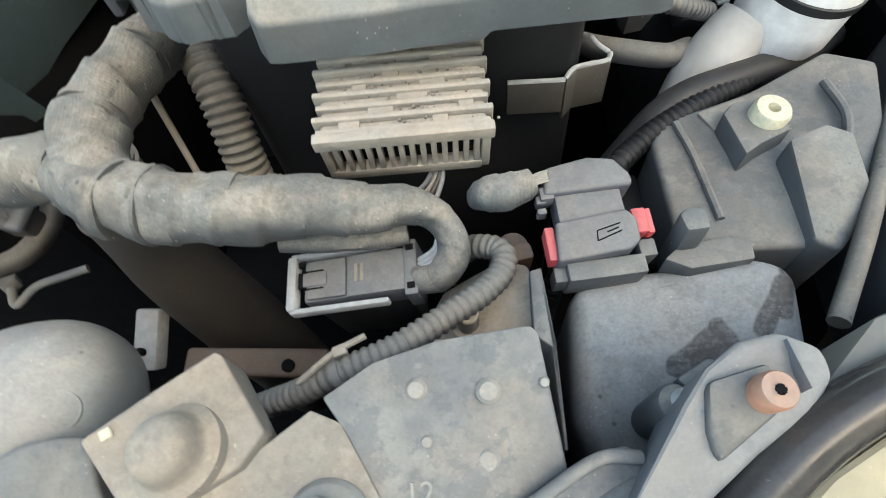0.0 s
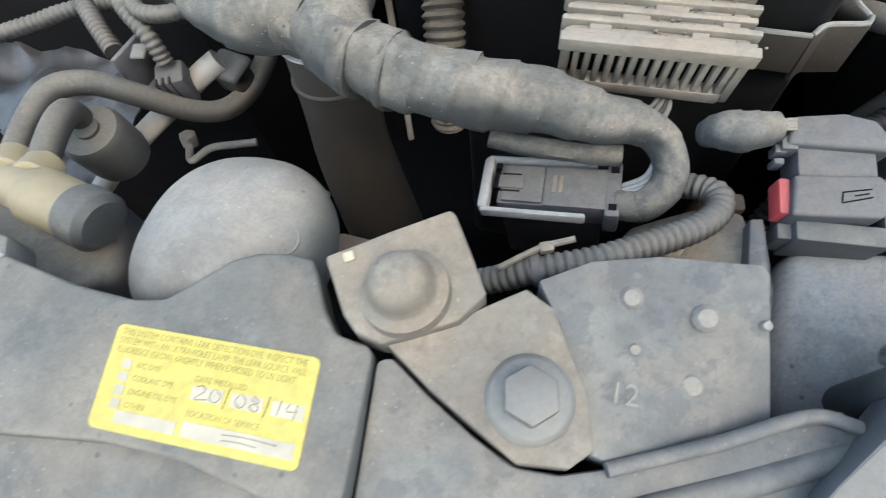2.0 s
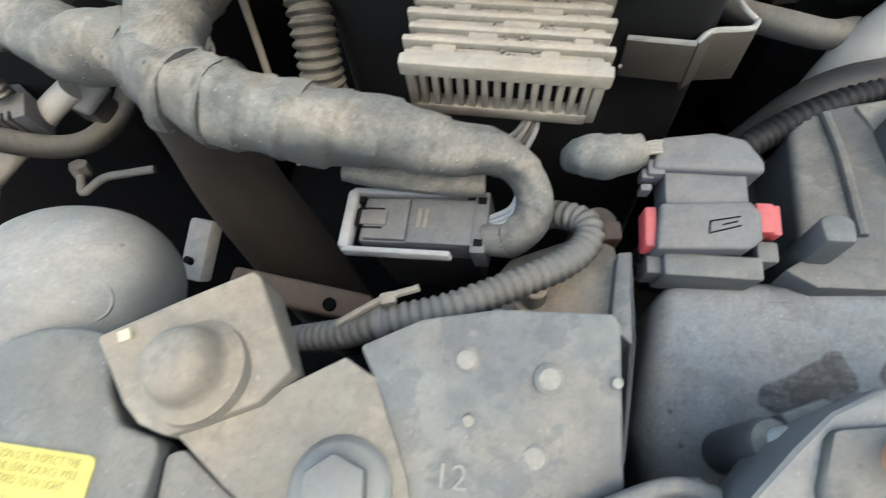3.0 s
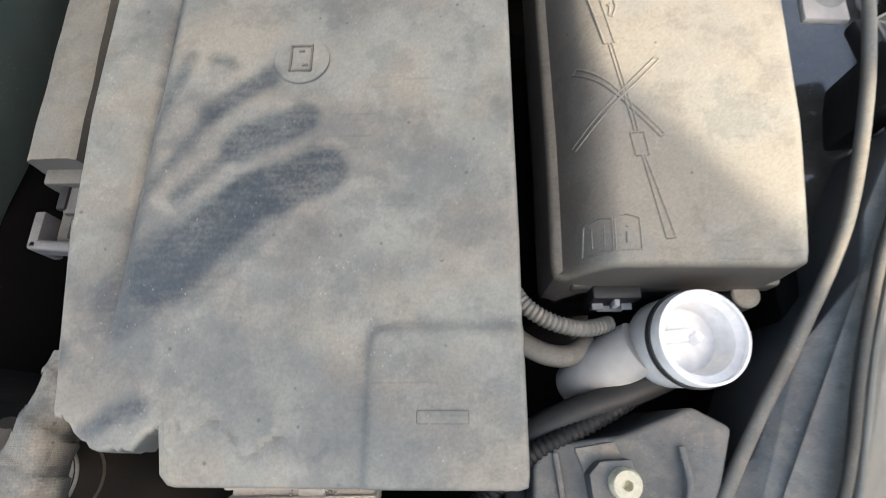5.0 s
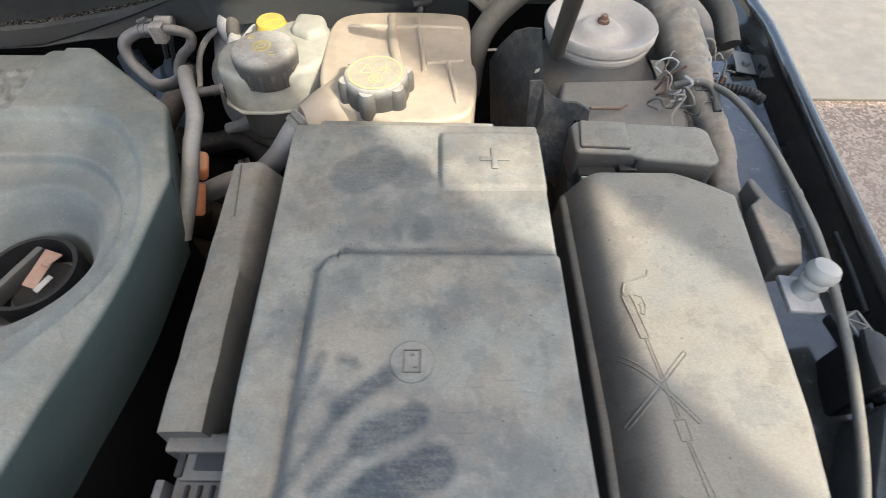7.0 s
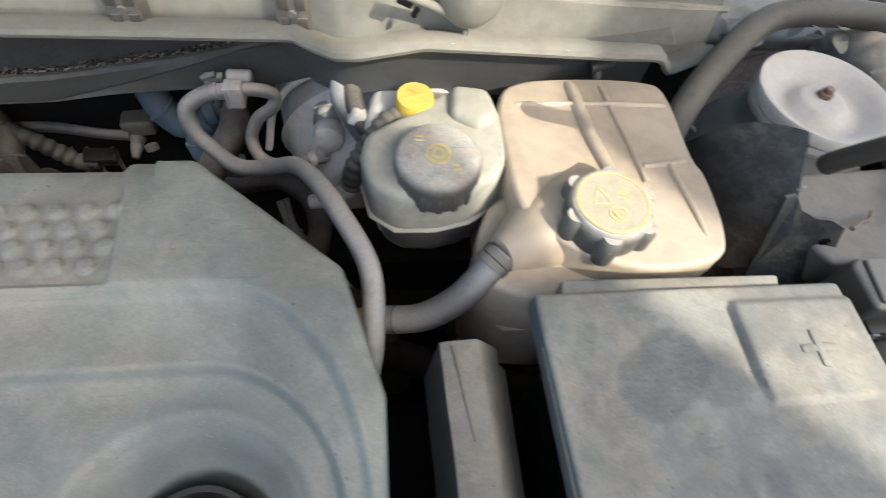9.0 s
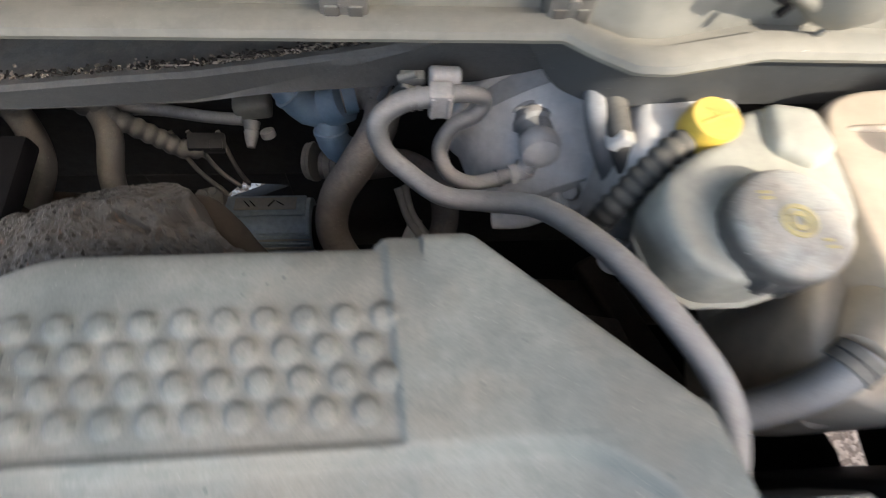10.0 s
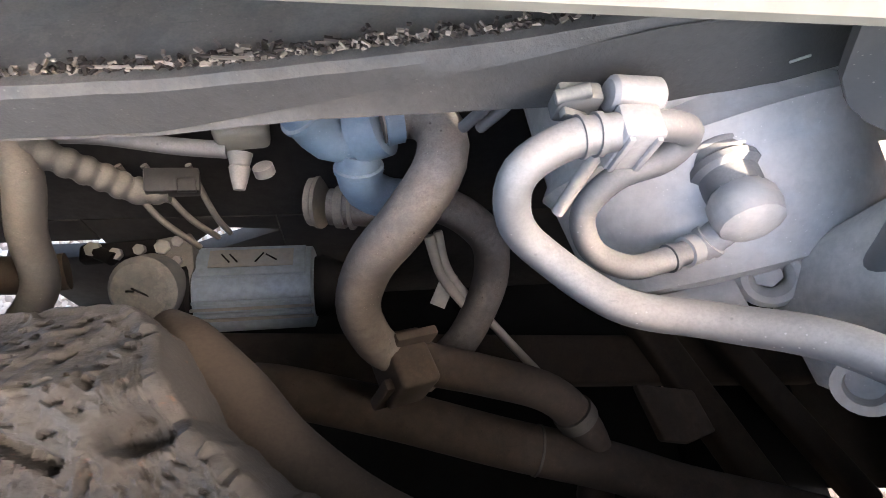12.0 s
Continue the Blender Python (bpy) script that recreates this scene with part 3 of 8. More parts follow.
# ---- battery, fuse boxes and what stands round them ----
def swipe_and_shade_lines(segs, soft=0.0034, wob=0.006):
    """Cleared streaks in dust, or painted shade lines: 1 where the dust lies, towards 0 along the streaks."""
    def build(nt, co):
        wn_ = nt.nodes.new("ShaderNodeTexNoise")
        wn_.inputs["Scale"].default_value = 90.0
        wn_.inputs["Detail"].default_value = 4.0
        nt.links.new(co, wn_.inputs["Vector"])
        off = node(nt, "ShaderNodeVectorMath", op="MULTIPLY_ADD")
        nt.links.new(wn_.outputs["Color"], off.inputs[0])
        off.inputs[1].default_value = (wob, wob, 0)
        off.inputs[2].default_value = (-wob / 2, -wob / 2, 0)
        pos = node(nt, "ShaderNodeVectorMath", op="ADD")
        nt.links.new(co, pos.inputs[0])
        nt.links.new(off.outputs[0], pos.inputs[1])
        # dust left behind in grains, and fine lines along the way of the wiping fingers
        turned = nt.nodes.new("ShaderNodeMapping")
        turned.inputs["Rotation"].default_value = (0, 0, radians(-48))
        turned.inputs["Scale"].default_value = (0.12, 1.0, 1.0)
        nt.links.new(co, turned.inputs[0])
        lines = ramp(nt, grain(nt, turned.outputs[0], 420, 2, 0.5), 0.38, 0.62, 0.78, 1.0)
        left = ramp(nt, grain(nt, co, 620, 2, 0.6), 0.40, 0.66, 1.0, 0.72)
        streak = math_node(nt, "MULTIPLY", lines, left)
        keep = None
        for (ax, ay), (bx, by), r0, deep in segs:
            d = Vector((bx - ax, by - ay, 0))
            pa = node(nt, "ShaderNodeVectorMath", op="SUBTRACT")
            nt.links.new(pos.outputs[0], pa.inputs[0])
            pa.inputs[1].default_value = (ax, ay, 0)
            flat = node(nt, "ShaderNodeVectorMath", op="MULTIPLY")
            nt.links.new(pa.outputs[0], flat.inputs[0])
            flat.inputs[1].default_value = (1, 1, 0)
            dot = node(nt, "ShaderNodeVectorMath", op="DOT_PRODUCT")
            nt.links.new(flat.outputs[0], dot.inputs[0])
            dot.inputs[1].default_value = d / max(d.length_squared, 1e-8)
            h = math_node(nt, "MULTIPLY", dot.outputs["Value"], 1.0, clamp=True)
            sc = node(nt, "ShaderNodeVectorMath", op="SCALE")
            sc.inputs[0].default_value = d
            nt.links.new(h, sc.inputs["Scale"])
            diff = node(nt, "ShaderNodeVectorMath", op="SUBTRACT")
            nt.links.new(flat.outputs[0], diff.inputs[0])
            nt.links.new(sc.outputs[0], diff.inputs[1])
            ln = node(nt, "ShaderNodeVectorMath", op="LENGTH")
            nt.links.new(diff.outputs[0], ln.inputs[0])
            f = ramp(nt, ln.outputs["Value"], r0 - soft, r0 + soft, deep, 0.0)
            k = math_node(nt, "SUBTRACT", 1.0, math_node(nt, "MULTIPLY", f, streak))
            keep = k if keep is None else math_node(nt, "MULTIPLY", keep, k)
        return keep
    return build


BX0, BX1, BY1 = -0.108, 0.1025, 0.223


def battery_cover():
    segs = [((-0.052, 0.002), (-0.062, -0.036), 0.0035, 0.7), ((-0.040, 0.002), (-0.030, -0.002), 0.0035, 0.6), ((-0.012, -0.010), (-0.038, -0.030), 0.0058, 0.85), ((-0.035, -0.030), (-0.062, -0.072), 0.003, 0.7),
            ((0.006, -0.034), (-0.022, -0.047), 0.0088, 0.9), ((-0.026, -0.052), (-0.046, -0.072), 0.004, 0.7),
            # last three strokes here paint the shade along the field's step, not wiping
            ((0.0175, -0.060), (-0.012, -0.074), 0.0128, 0.95), ((-0.012, -0.074), (-0.048, -0.110), 0.0125, 0.85), ((-0.030, -0.088), (-0.062, -0.120), 0.0155, 0.5), ((-0.055, -0.105), (-0.070, -0.124), 0.0150, 0.4), ((-0.004, -0.082), (-0.034, -0.112), 0.0100, 0.55), ((-0.0655, 0.069), (-0.0645, -0.095), 0.0036, 0.60), ((-0.0635, 0.072), (-0.048, 0.0855), 0.0034, 0.7), ((-0.048, 0.0870), (0.100, 0.0870), 0.0042, 0.7),
            ((-0.092, -0.143), (-0.089, -0.141), 0.0062, 0.75), ((-0.067, -0.170), (-0.048, -0.161), 0.0042, 0.8),
            ((-0.047, 0.166), (-0.030, 0.178), 0.022, 0.5), ((-0.014, 0.172), (-0.004, 0.168), 0.018, 0.4), ((0.006, 0.116), (0.007, 0.105), 0.0075, 0.5), ((-0.012, 0.110), (-0.011, 0.102), 0.004, 0.35)]
    mat_cover = dusty("battery_cover_plastic", (0.050, 0.066, 0.078), 0.74, coarse=18, fine=420, bump=0.16, patchy=0.45, stains=0.2, clear=swipe_and_shade_lines([((a[0] - 0.003, a[1] - 0.0255), (b[0] - 0.003, b[1] - 0.0255), r, d) for a, b, r, d in segs]))
    root = thing("battery_box", (0.0, 0.02, 0.48), "grey dusty battery box cover, broken at one corner, with wiped streaks and painted edge shade", "battery box")

    def true_x(x, y):
        return x + taper(y) * (BX1 - x) / (BX1 - BX0)

    def ylo(x):
        x = x + 0.0215 * (BX1 - x) / (BX1 - BX0)
        # the front corner is snapped off with a ragged edge
        j = 0.0016 * noise.noise(Vector((x * 420, 0.3, 0))) + 0.0008 * noise.noise(Vector((x * 1300, 4, 0)))
        if x < -0.052:
            return -0.1690 - 0.0115 * smoothstep(-0.084, -0.066, x) + j
        if x < -0.038:
            return -0.1805 + 0.0070 * math.sin(math.pi * 0.5 * min(1.0, (x + 0.052) / 0.010)) + j
        return -0.1735 - 0.0205 * smoothstep(-0.0395, -0.0375, x)

    def taper(y):
        return float(np.interp(y, [-0.20, -0.165, -0.09, -0.03, 0.10, 0.22], [0.024, 0.020, 0.0085, 0.0035, 0.0, -0.004]))

    def crackline(x):
        return -0.172 - 0.010 * smoothstep(-0.035, 0.005, x) + 0.004 * math.sin(x * 260) + 0.002 * noise.noise(Vector((x * 300, 9, 0)))

    def zf(x, y):
        x = true_x(x, y)
        z = 0.800
        # sunken field
        inside = smoothstep(-0.0715, -0.0620, x) * (1 - smoothstep(0.0730, 0.0825, y))
        corner = math.hypot(min(0, x + 0.0485), max(0, y - 0.0625))
        inside *= 1 - smoothstep(0.0145, 0.021, corner) if (x < -0.0485 and y > 0.0625) else 1.0
        z += 0.0066 * inside * (0.35 + 0.65 * smoothstep(-0.15, -0.09, y))
        z -= 0.0022 * math.exp(-((x + 0.0710) / 0.0024) ** 2) * smoothstep(-0.14, -0.11, y) * (1 - smoothstep(0.06, 0.07, y))
        # field that holds the minus sign
        m = smoothstep(0.038, 0.0425, x) * (1 - smoothstep(-0.1385, -0.134, y))
        if x < 0.048 and y > -0.144:
            m *= 1 - smoothstep(0.006, 0.0105, math.hypot(x - 0.048, y + 0.144))
        z += 0.0032 * m
        # field of the plus sign
        p = smoothstep(0.0155, 0.019, x - 0.22 * max(0, 0.165 - y) ** 1.3) * smoothstep(0.1425, 0.147, y) * (1 - smoothstep(0.208, 0.213, y))
        z += 0.0034 * p
        z -= 0.0022 * math.exp(-((x - 0.0155) / 0.0035) ** 2) * smoothstep(0.150, 0.165, y) * (1 - smoothstep(0.207, 0.213, y))
        # crack
        if -0.036 < x < 0.026:
            d = y - crackline(x)
            z -= 0.0012 * math.exp(-(d / 0.0011) ** 2) + (0.0012 if d < 0 else 0) * (1 - smoothstep(0.0, 0.02, x))
        z += 0.0005 * noise.noise(Vector((x * 14, y * 14, 2)))
        if y < -0.182:
            z -= 16 * (y + 0.182) ** 2
        return z

    xs = lin(BX0 + 0.003, BX1 - 0.003, 128)
    bm = sheet(xs, ylo, lambda x: BY1 - 0.003, 210, zf, 0.0165, 0.003, 0.001)
    for v in bm.verts:
        # the free side draws in towards the front
        v.co.x += taper(v.co.y) * (BX1 - v.co.x) / (BX1 - BX0)
    part("cover", bm, mat_cover, root)
    # rear lip in two steps
    part("rear_lip", joined(prism([(-0.094, 0.2195), (0.062, 0.2195), (0.066, 0.233), (-0.090, 0.235)], 0.765, 0.7945, 0.0025, 3)), M_COVER_GREY, root)
    part("body", box(-0.084, 0.092, -0.145, 0.208, 0.48, 0.782, 0.008, 3), M_PLASTIC_CLEAN, root, "black battery body under the cover")
    # side jog
    part("side_flange", joined(obox((-0.1065, 0.085, 0.788), (0.006, 0.21, 0.014), (0, 0, 1.5), 0.0018), obox((-0.0965, -0.118, 0.788), (0.005, 0.072, 0.014), (0, 0, 9), 0.0018)), M_COVER_GREY, root)
    # moulded marks
    disc = part("battery_mark", rod((0.001, -0.006, 0.804), (0.001, -0.006, 0.8086), 0.0135, 40, 0.0006), mat_cover, root, "round moulded battery symbol")
    z = 0.8086
    frame_bits = [box(-0.0055, 0.0055, -0.0076, -0.0066, z, z + 0.0007, 0), box(-0.0055, 0.0055, 0.0066, 0.0076, z, z + 0.0007, 0), box(-0.0055, -0.0045, -0.0076, 0.0076, z, z + 0.0007, 0), box(0.0045, 0.0055, -0.0076, 0.0076, z, z + 0.0007, 0),
                  box(-0.0014, 0.0014, 0.0036, 0.0046, z, z + 0.0007, 0), box(0.0008, 0.0034, -0.0046, -0.0036, z, z + 0.0007, 0)]
    part("symbol", moved(joined(*frame_bits), pose(0.001, -0.006, 0)), M_PLASTIC, disc)
    part("minus_mark", box(0.060, 0.080, -0.1735, -0.1685, 0.802, 0.8062, 0.0006), mat_cover, root, "raised minus sign")
    part("plus_mark", joined(box(0.050, 0.074, 0.1735, 0.1785, 0.803, 0.8045, 0.0005), box(0.0595, 0.0645, 0.1640, 0.1880, 0.8032, 0.8047, 0.0005)), mat_cover, root, "raised plus sign")
    part("moulding_pip", rod((0.0695, -0.108, 0.804), (0.0695, -0.108, 0.8068), 0.0011, 10, 0.0003), mat_cover, root)
    return root


battery_cover()

M_WHITE_CLEAN = dusty("white_plastic_clean", (0.86, 0.85, 0.82), 0.04, rough=0.35, bump=0.05)
M_WHITE_CLEAN.node_tree.nodes["Principled BSDF"].inputs["Subsurface Weight"].default_value = 0.25
M_WHITE_CLEAN.node_tree.nodes["Principled BSDF"].inputs["Subsurface Radius"].default_value = (1.0, 1.0, 1.0)
M_WHITE_CLEAN.node_tree.nodes["Principled BSDF"].inputs["Subsurface Scale"].default_value = 0.02
M_FUSE = dusty("fuse_lid_plastic", (0.035, 0.036, 0.037), 0.70, coarse=9, fine=500, bump=0.12)


def fuse_box():
    root = thing("fuse_box", (0.196, 0.05, 0.60), "grey-black dusty fuse box lid with moulded tool symbols", "fuse box")

    def zf(x, y):
        z = 0.7785 - 0.06 * max(0.0, -0.02 - y) ** 1.25 * 4.0
        z -= 0.35 * max(0.0, x - 0.19) ** 2 * 8 * 0.25
        z -= 42 * max(0.0, 0.160 - x) ** 2.0
        z += 0.0006 * noise.noise(Vector((x * 12, y * 12, 6)))
        return z

    def yback(x):
        return 0.1845 - 0.022 * max(0.0, (x - 0.212) / 0.0395) ** 1.15

    bm = sheet(lin(0.1335, 0.2515, 60), lambda x: -0.0935, yback, 110, zf, 0.040, 0.006, 0.002)
    for v in bm.verts:
        # wider at the back than at the front
        v.co.x += (-0.006 + 0.022 * (v.co.y + 0.093) / 0.27) * max(0.0, (v.co.x - 0.150) / 0.1)
    part("lid", bm, M_FUSE, root)
    part("rim", prism([(0.138, -0.1015), (0.2520, -0.1015), (0.2725, 0.166), (0.232, 0.189), (0.141, 0.191)], 0.722, 0.7365, 0.003), M_FUSE, root)
    part("body", prism([(0.140, -0.090), (0.246, -0.090), (0.265, 0.166), (0.142, 0.182)], 0.60, 0.724, 0.006), M_PLASTIC_CLEAN, root)

    def line(pts, r=0.0007):
        out = []
        pts = [(x - 0.003, y - 0.005) for x, y in pts]
        for a, b in zip(pts, pts[1:]):
            k = max(1, int(math.hypot(b[0] - a[0], b[1] - a[1]) / 0.006))
            mids = [(a[0] + (b[0] - a[0]) * i / k, a[1] + (b[1] - a[1]) * i / k) for i in range(k + 1)]
            out.append(tube([(x, y, zf(x, y)) for x, y in mids], r, 6, 0.002) if k > 1 else rod((*a, zf(*a)), (*b, zf(*b)), r, 6, 0.0001))
        return out

    def outline(pts, r=0.00065):
        return line(pts + pts[:1], r)

    tool = line([(0.178, 0.088), (0.1765, 0.083), (0.169, 0.0795), (0.1585, 0.077), (0.156, 0.070), (0.1565, 0.066)])
    tool += outline([(0.155, 0.066), (0.1605, 0.0655), (0.1660, 0.031), (0.1605, 0.0305)])
    tool += line([(0.1625, 0.066), (0.168, 0.064), (0.1695, 0.056), (0.167, 0.049), (0.165, 0.050), (0.166, 0.056), (0.1645, 0.058)])
    tool += outline([(0.1628, 0.031), (0.1648, 0.0305), (0.1728, -0.024), (0.1708, -0.0245)])
    for a, b in (((0.146, 0.021), (0.185, -0.027)), ((0.188, 0.020), (0.143, -0.026))):
        w = Vector((b[1] - a[1], a[0] - b[0])).normalized() * 0.0013
        tool += outline([(a[0] + w.x, a[1] + w.y), (b[0] + w.x, b[1] + w.y), (b[0] - w.x, b[1] - w.y), (a[0] - w.x, a[1] - w.y)])
    tool += outline([(0.1685, -0.0255), (0.1755, -0.025), (0.1772, -0.0375), (0.1705, -0.038)])
    tool += line([(0.1735, -0.038), (0.1822, -0.081)]) + line([(0.1750, -0.038), (0.1868, -0.0805), (0.1822, -0.081)])
    part("tool_symbol", joined(*tool), M_FUSE, root, "moulded tool symbol")
    pages = (outline([(0.1440, -0.0865), (0.1565, -0.0865), (0.1565, -0.070), (0.151, -0.0685), (0.145, -0.0705)]), outline([(0.1575, -0.0865), (0.170, -0.0865), (0.1695, -0.0705), (0.163, -0.0685), (0.1575, -0.070)]))
    for page in pages:
        part("book_page", joined(*page), M_FUSE, root, "moulded page of a book symbol")
    for a, b, r in (((0.148, -0.083), (0.148, -0.073), 0.0004), ((0.1530, -0.083), (0.1530, -0.073), 0.0004), ((0.163, -0.083), (0.1632, -0.0775), 0.0009), ((0.1633, -0.0752), (0.1633, -0.0745), 0.0009)):
        part("book_line", joined(*line([a, b], r)), M_FUSE, root)
    # front clip
    clip = part("clip", joined(box(0.150, 0.176, -0.108, -0.1005, 0.708, 0.736, 0.001), box(0.153, 0.173, -0.110, -0.1078, 0.712, 0.7145, 0.0005)), M_PLASTIC_CLEAN, root, "black plastic lid clip")
    part("slot", joined(*[box(a, b, -0.1115, -0.1078, z0, z1, 0.0004) for a, b, z0, z1 in ((0.152, 0.158, 0.722, 0.724), (0.168, 0.174, 0.722, 0.724), (0.1615, 0.1645, 0.724, 0.734), (0.156, 0.170, 0.717, 0.7185))]), M_CONN_FRAME, clip)
    side = part("clip", joined(box(0.263, 0.272, 0.030, 0.056, 0.712, 0.740, 0.001)), M_PLASTIC_CLEAN, root)
    part("slot", joined(*[box(0.266, 0.274, a, b, 0.738, 0.7415, 0.0004) for a, b in ((0.030, 0.0325), (0.042, 0.0445), (0.0535, 0.056))], box(0.270, 0.2735, 0.030, 0.056, 0.738, 0.741, 0.0004)), M_CONN_FRAME, side)
    part("corner_lug", rod((0.236, -0.104, 0.715), (0.236, -0.104, 0.729), 0.008, 20, 0.001), M_FUSE, root)
    return root


fuse_box()


def rear_relay_box():
    root = thing("relay_box", (0.205, 0.22, 0.66), "small dusty grey relay box behind the fuse box", "relay box")
    part("lid", joined(prism([(0.139, 0.207), (0.190, 0.205), (0.196, 0.199), (0.258, 0.191), (0.266, 0.198), (0.267, 0.236), (0.260, 0.243), (0.146, 0.250), (0.139, 0.244)], 0.742, 0.785, 0.006, 4), prism([(0.143, 0.211), (0.188, 0.209), (0.190, 0.244), (0.147, 0.246)], 0.78, 0.7885, 0.002, 3)), M_FUSE, root)
    part("body", prism([(0.136, 0.188), (0.258, 0.183), (0.264, 0.236), (0.140, 0.243)], 0.66, 0.748, 0.003), M_PLASTIC_CLEAN, root)
    clip = part("clip", box(0.144, 0.178, 0.196, 0.2075, 0.752, 0.766, 0.001), M_PLASTIC_CLEAN, root, "black lid clip")
    part("slot", joined(*[box(a, a + 0.006, 0.1945, 0.1965, 0.757, 0.7645, 0.0005) for a in (0.146, 0.157, 0.169)], box(0.146, 0.175, 0.1945, 0.1965, 0.754, 0.7555, 0.0004)), M_CONN_FRAME, clip)
    part("latch", joined(box(0.180, 0.196, 0.1975, 0.208, 0.760, 0.771, 0.0012), box(0.192, 0.195, 0.200, 0.206, 0.77, 0.781, 0.0008)), M_PLASTIC_CLEAN, root)
    return root


rear_relay_box()


def washer_filler():
    root = thing("washer_filler_neck", (0.193, -0.131, 0.60), "open white plastic washer filler neck without its cap", "filler neck")
    ax0, ax1 = (0.178, -0.122, 0.60), (0.1965, -0.1325, 0.757)
    part("neck", lathe(ax0, ax1, [(0.015, 0), (0.015, 0.55), (0.019, 0.70), (0.0240, 0.78), (0.0240, 0.97), (0.0235, 1.0), (0.0222, 1.0), (0.0218, 0.985), (0.0185, 0.97), (0.0182, 0.96), (0.0178, 0.90), (0.0165, 0.875), (0.004, 0.87)], 44), M_WHITE_CLEAN, root)
    part("collar", lathe((0.1950, -0.1316, 0.744), (0.1960, -0.1322, 0.7515), [(0.0238, 0), (0.0250, 0.08), (0.0250, 0.60), (0.0240, 0.66)], 44, False), M_PLASTIC_CLEAN, root, "dark sealing collar")
    part("inner_tab", joined(obox((0.186, -0.1305, 0.7440), (0.022, 0.0065, 0.006), (0, 16, 8), 0.001), obox((0.197, -0.131, 0.7445), (0.005, 0.005, 0.006), (0, 30, 40), 0.0006)), M_WHITE_CLEAN, root)
    part("spout", tube([(0.1745, -0.1325, 0.7265), (0.168, -0.136, 0.720), (0.156, -0.143, 0.706), (0.148, -0.150, 0.685)], [0.0145, 0.0155, 0.015, 0.014], 24), M_WHITE, root)
    return root


washer_filler()
conduit("conduit", [(0.104, -0.098, 0.735), (0.112, -0.112, 0.738), (0.126, -0.121, 0.737), (0.143, -0.124, 0.733), (0.160, -0.120, 0.725)], 0.0048, "thin grey corrugated conduit beside the filler neck", 0.0028)
hose("washer_hose", [(0.098, -0.100, 0.70), (0.106, -0.122, 0.712), (0.122, -0.134, 0.716), (0.138, -0.136, 0.714), (0.152, -0.128, 0.71)], 0.0062, M_RUBBER, "dusty rubber hose beside the filler neck")
conduit("conduit", [(0.040, -0.290, 0.55), (0.070, -0.235, 0.665), (0.092, -0.208, 0.706), (0.112, -0.190, 0.712), (0.132, -0.179, 0.716), (0.158, -0.166, 0.716), (0.186, -0.150, 0.710), (0.214, -0.128, 0.700), (0.236, -0.105, 0.68)], 0.0056, "black corrugated conduit running behind the headlamp", 0.0035, M_CONDUIT_DARK)
hose("cable_loom", [(0.10, -0.19, 0.69), (0.130, -0.170, 0.712), (0.165, -0.158, 0.715), (0.205, -0.140, 0.708), (0.245, -0.105, 0.69)], 0.0078, M_PLASTIC_CLEAN, "black taped cable loom behind the headlamp", "cable")


def side_channel():
    root = thing("cable_duct", (-0.147, 0.09, 0.55), "grey folded cable duct beside the battery box", "cable duct")
    bm = bmesh.new()
    sec0 = ((-0.178, 0.690), (-0.1715, 0.765), (-0.1665, 0.767), (-0.1480, 0.769), (-0.1445, 0.767), (-0.1300, 0.748), (-0.1285, 0.70))
    sec1 = ((-0.168, 0.690), (-0.1610, 0.767), (-0.1570, 0.769), (-0.1365, 0.770), (-0.1325, 0.768), (-0.1270, 0.740), (-0.1265, 0.70))
    rings = []
    for k in range(41):
        y = 0.206 - 0.243 * k / 40
        f = k / 40
        w = 0.0006 * noise.noise(Vector((y * 40, 0, 0)))
        rings.append([bm.verts.new((a[0] + (b[0] - a[0]) * f + w, y, a[1] + (b[1] - a[1]) * f)) for a, b in zip(sec0, sec1)])
    for a, b in zip(rings, rings[1:]):
        for k in range(len(sec0) - 1):
            bm.faces.new((a[k], a[k + 1], b[k + 1], b[k]))
    bm.faces.new(rings[0])
    bm.faces.new(rings[-1][::-1])
    part("duct_cover", bm, M_COVER_GREY, root)
    part("duct_groove", obox((-0.1595, 0.172, 0.7682), (0.0012, 0.062, 0.0016), (0, 0, 8), 0.0003), M_PLASTIC, root)
    part("duct_flank", prism([(-0.1295, 0.200), (-0.1205, 0.198), (-0.1165, -0.030), (-0.1275, -0.032)], 0.60, [0.740, 0.728, 0.716, 0.730], 0.003), M_PLASTIC, root, "dark inner flank of the duct")
    part("duct_base", box(-0.168, -0.128, -0.030, 0.200, 0.55, 0.70, 0.004), M_PLASTIC_CLEAN, root)
    part("end_cap", joined(box(-0.158, -0.112, -0.046, -0.034, 0.728, 0.757, 0.002), box(-0.140, -0.118, -0.048, -0.044, 0.74, 0.75, 0.001)), M_PLASTIC, root)
    return root


side_channel()


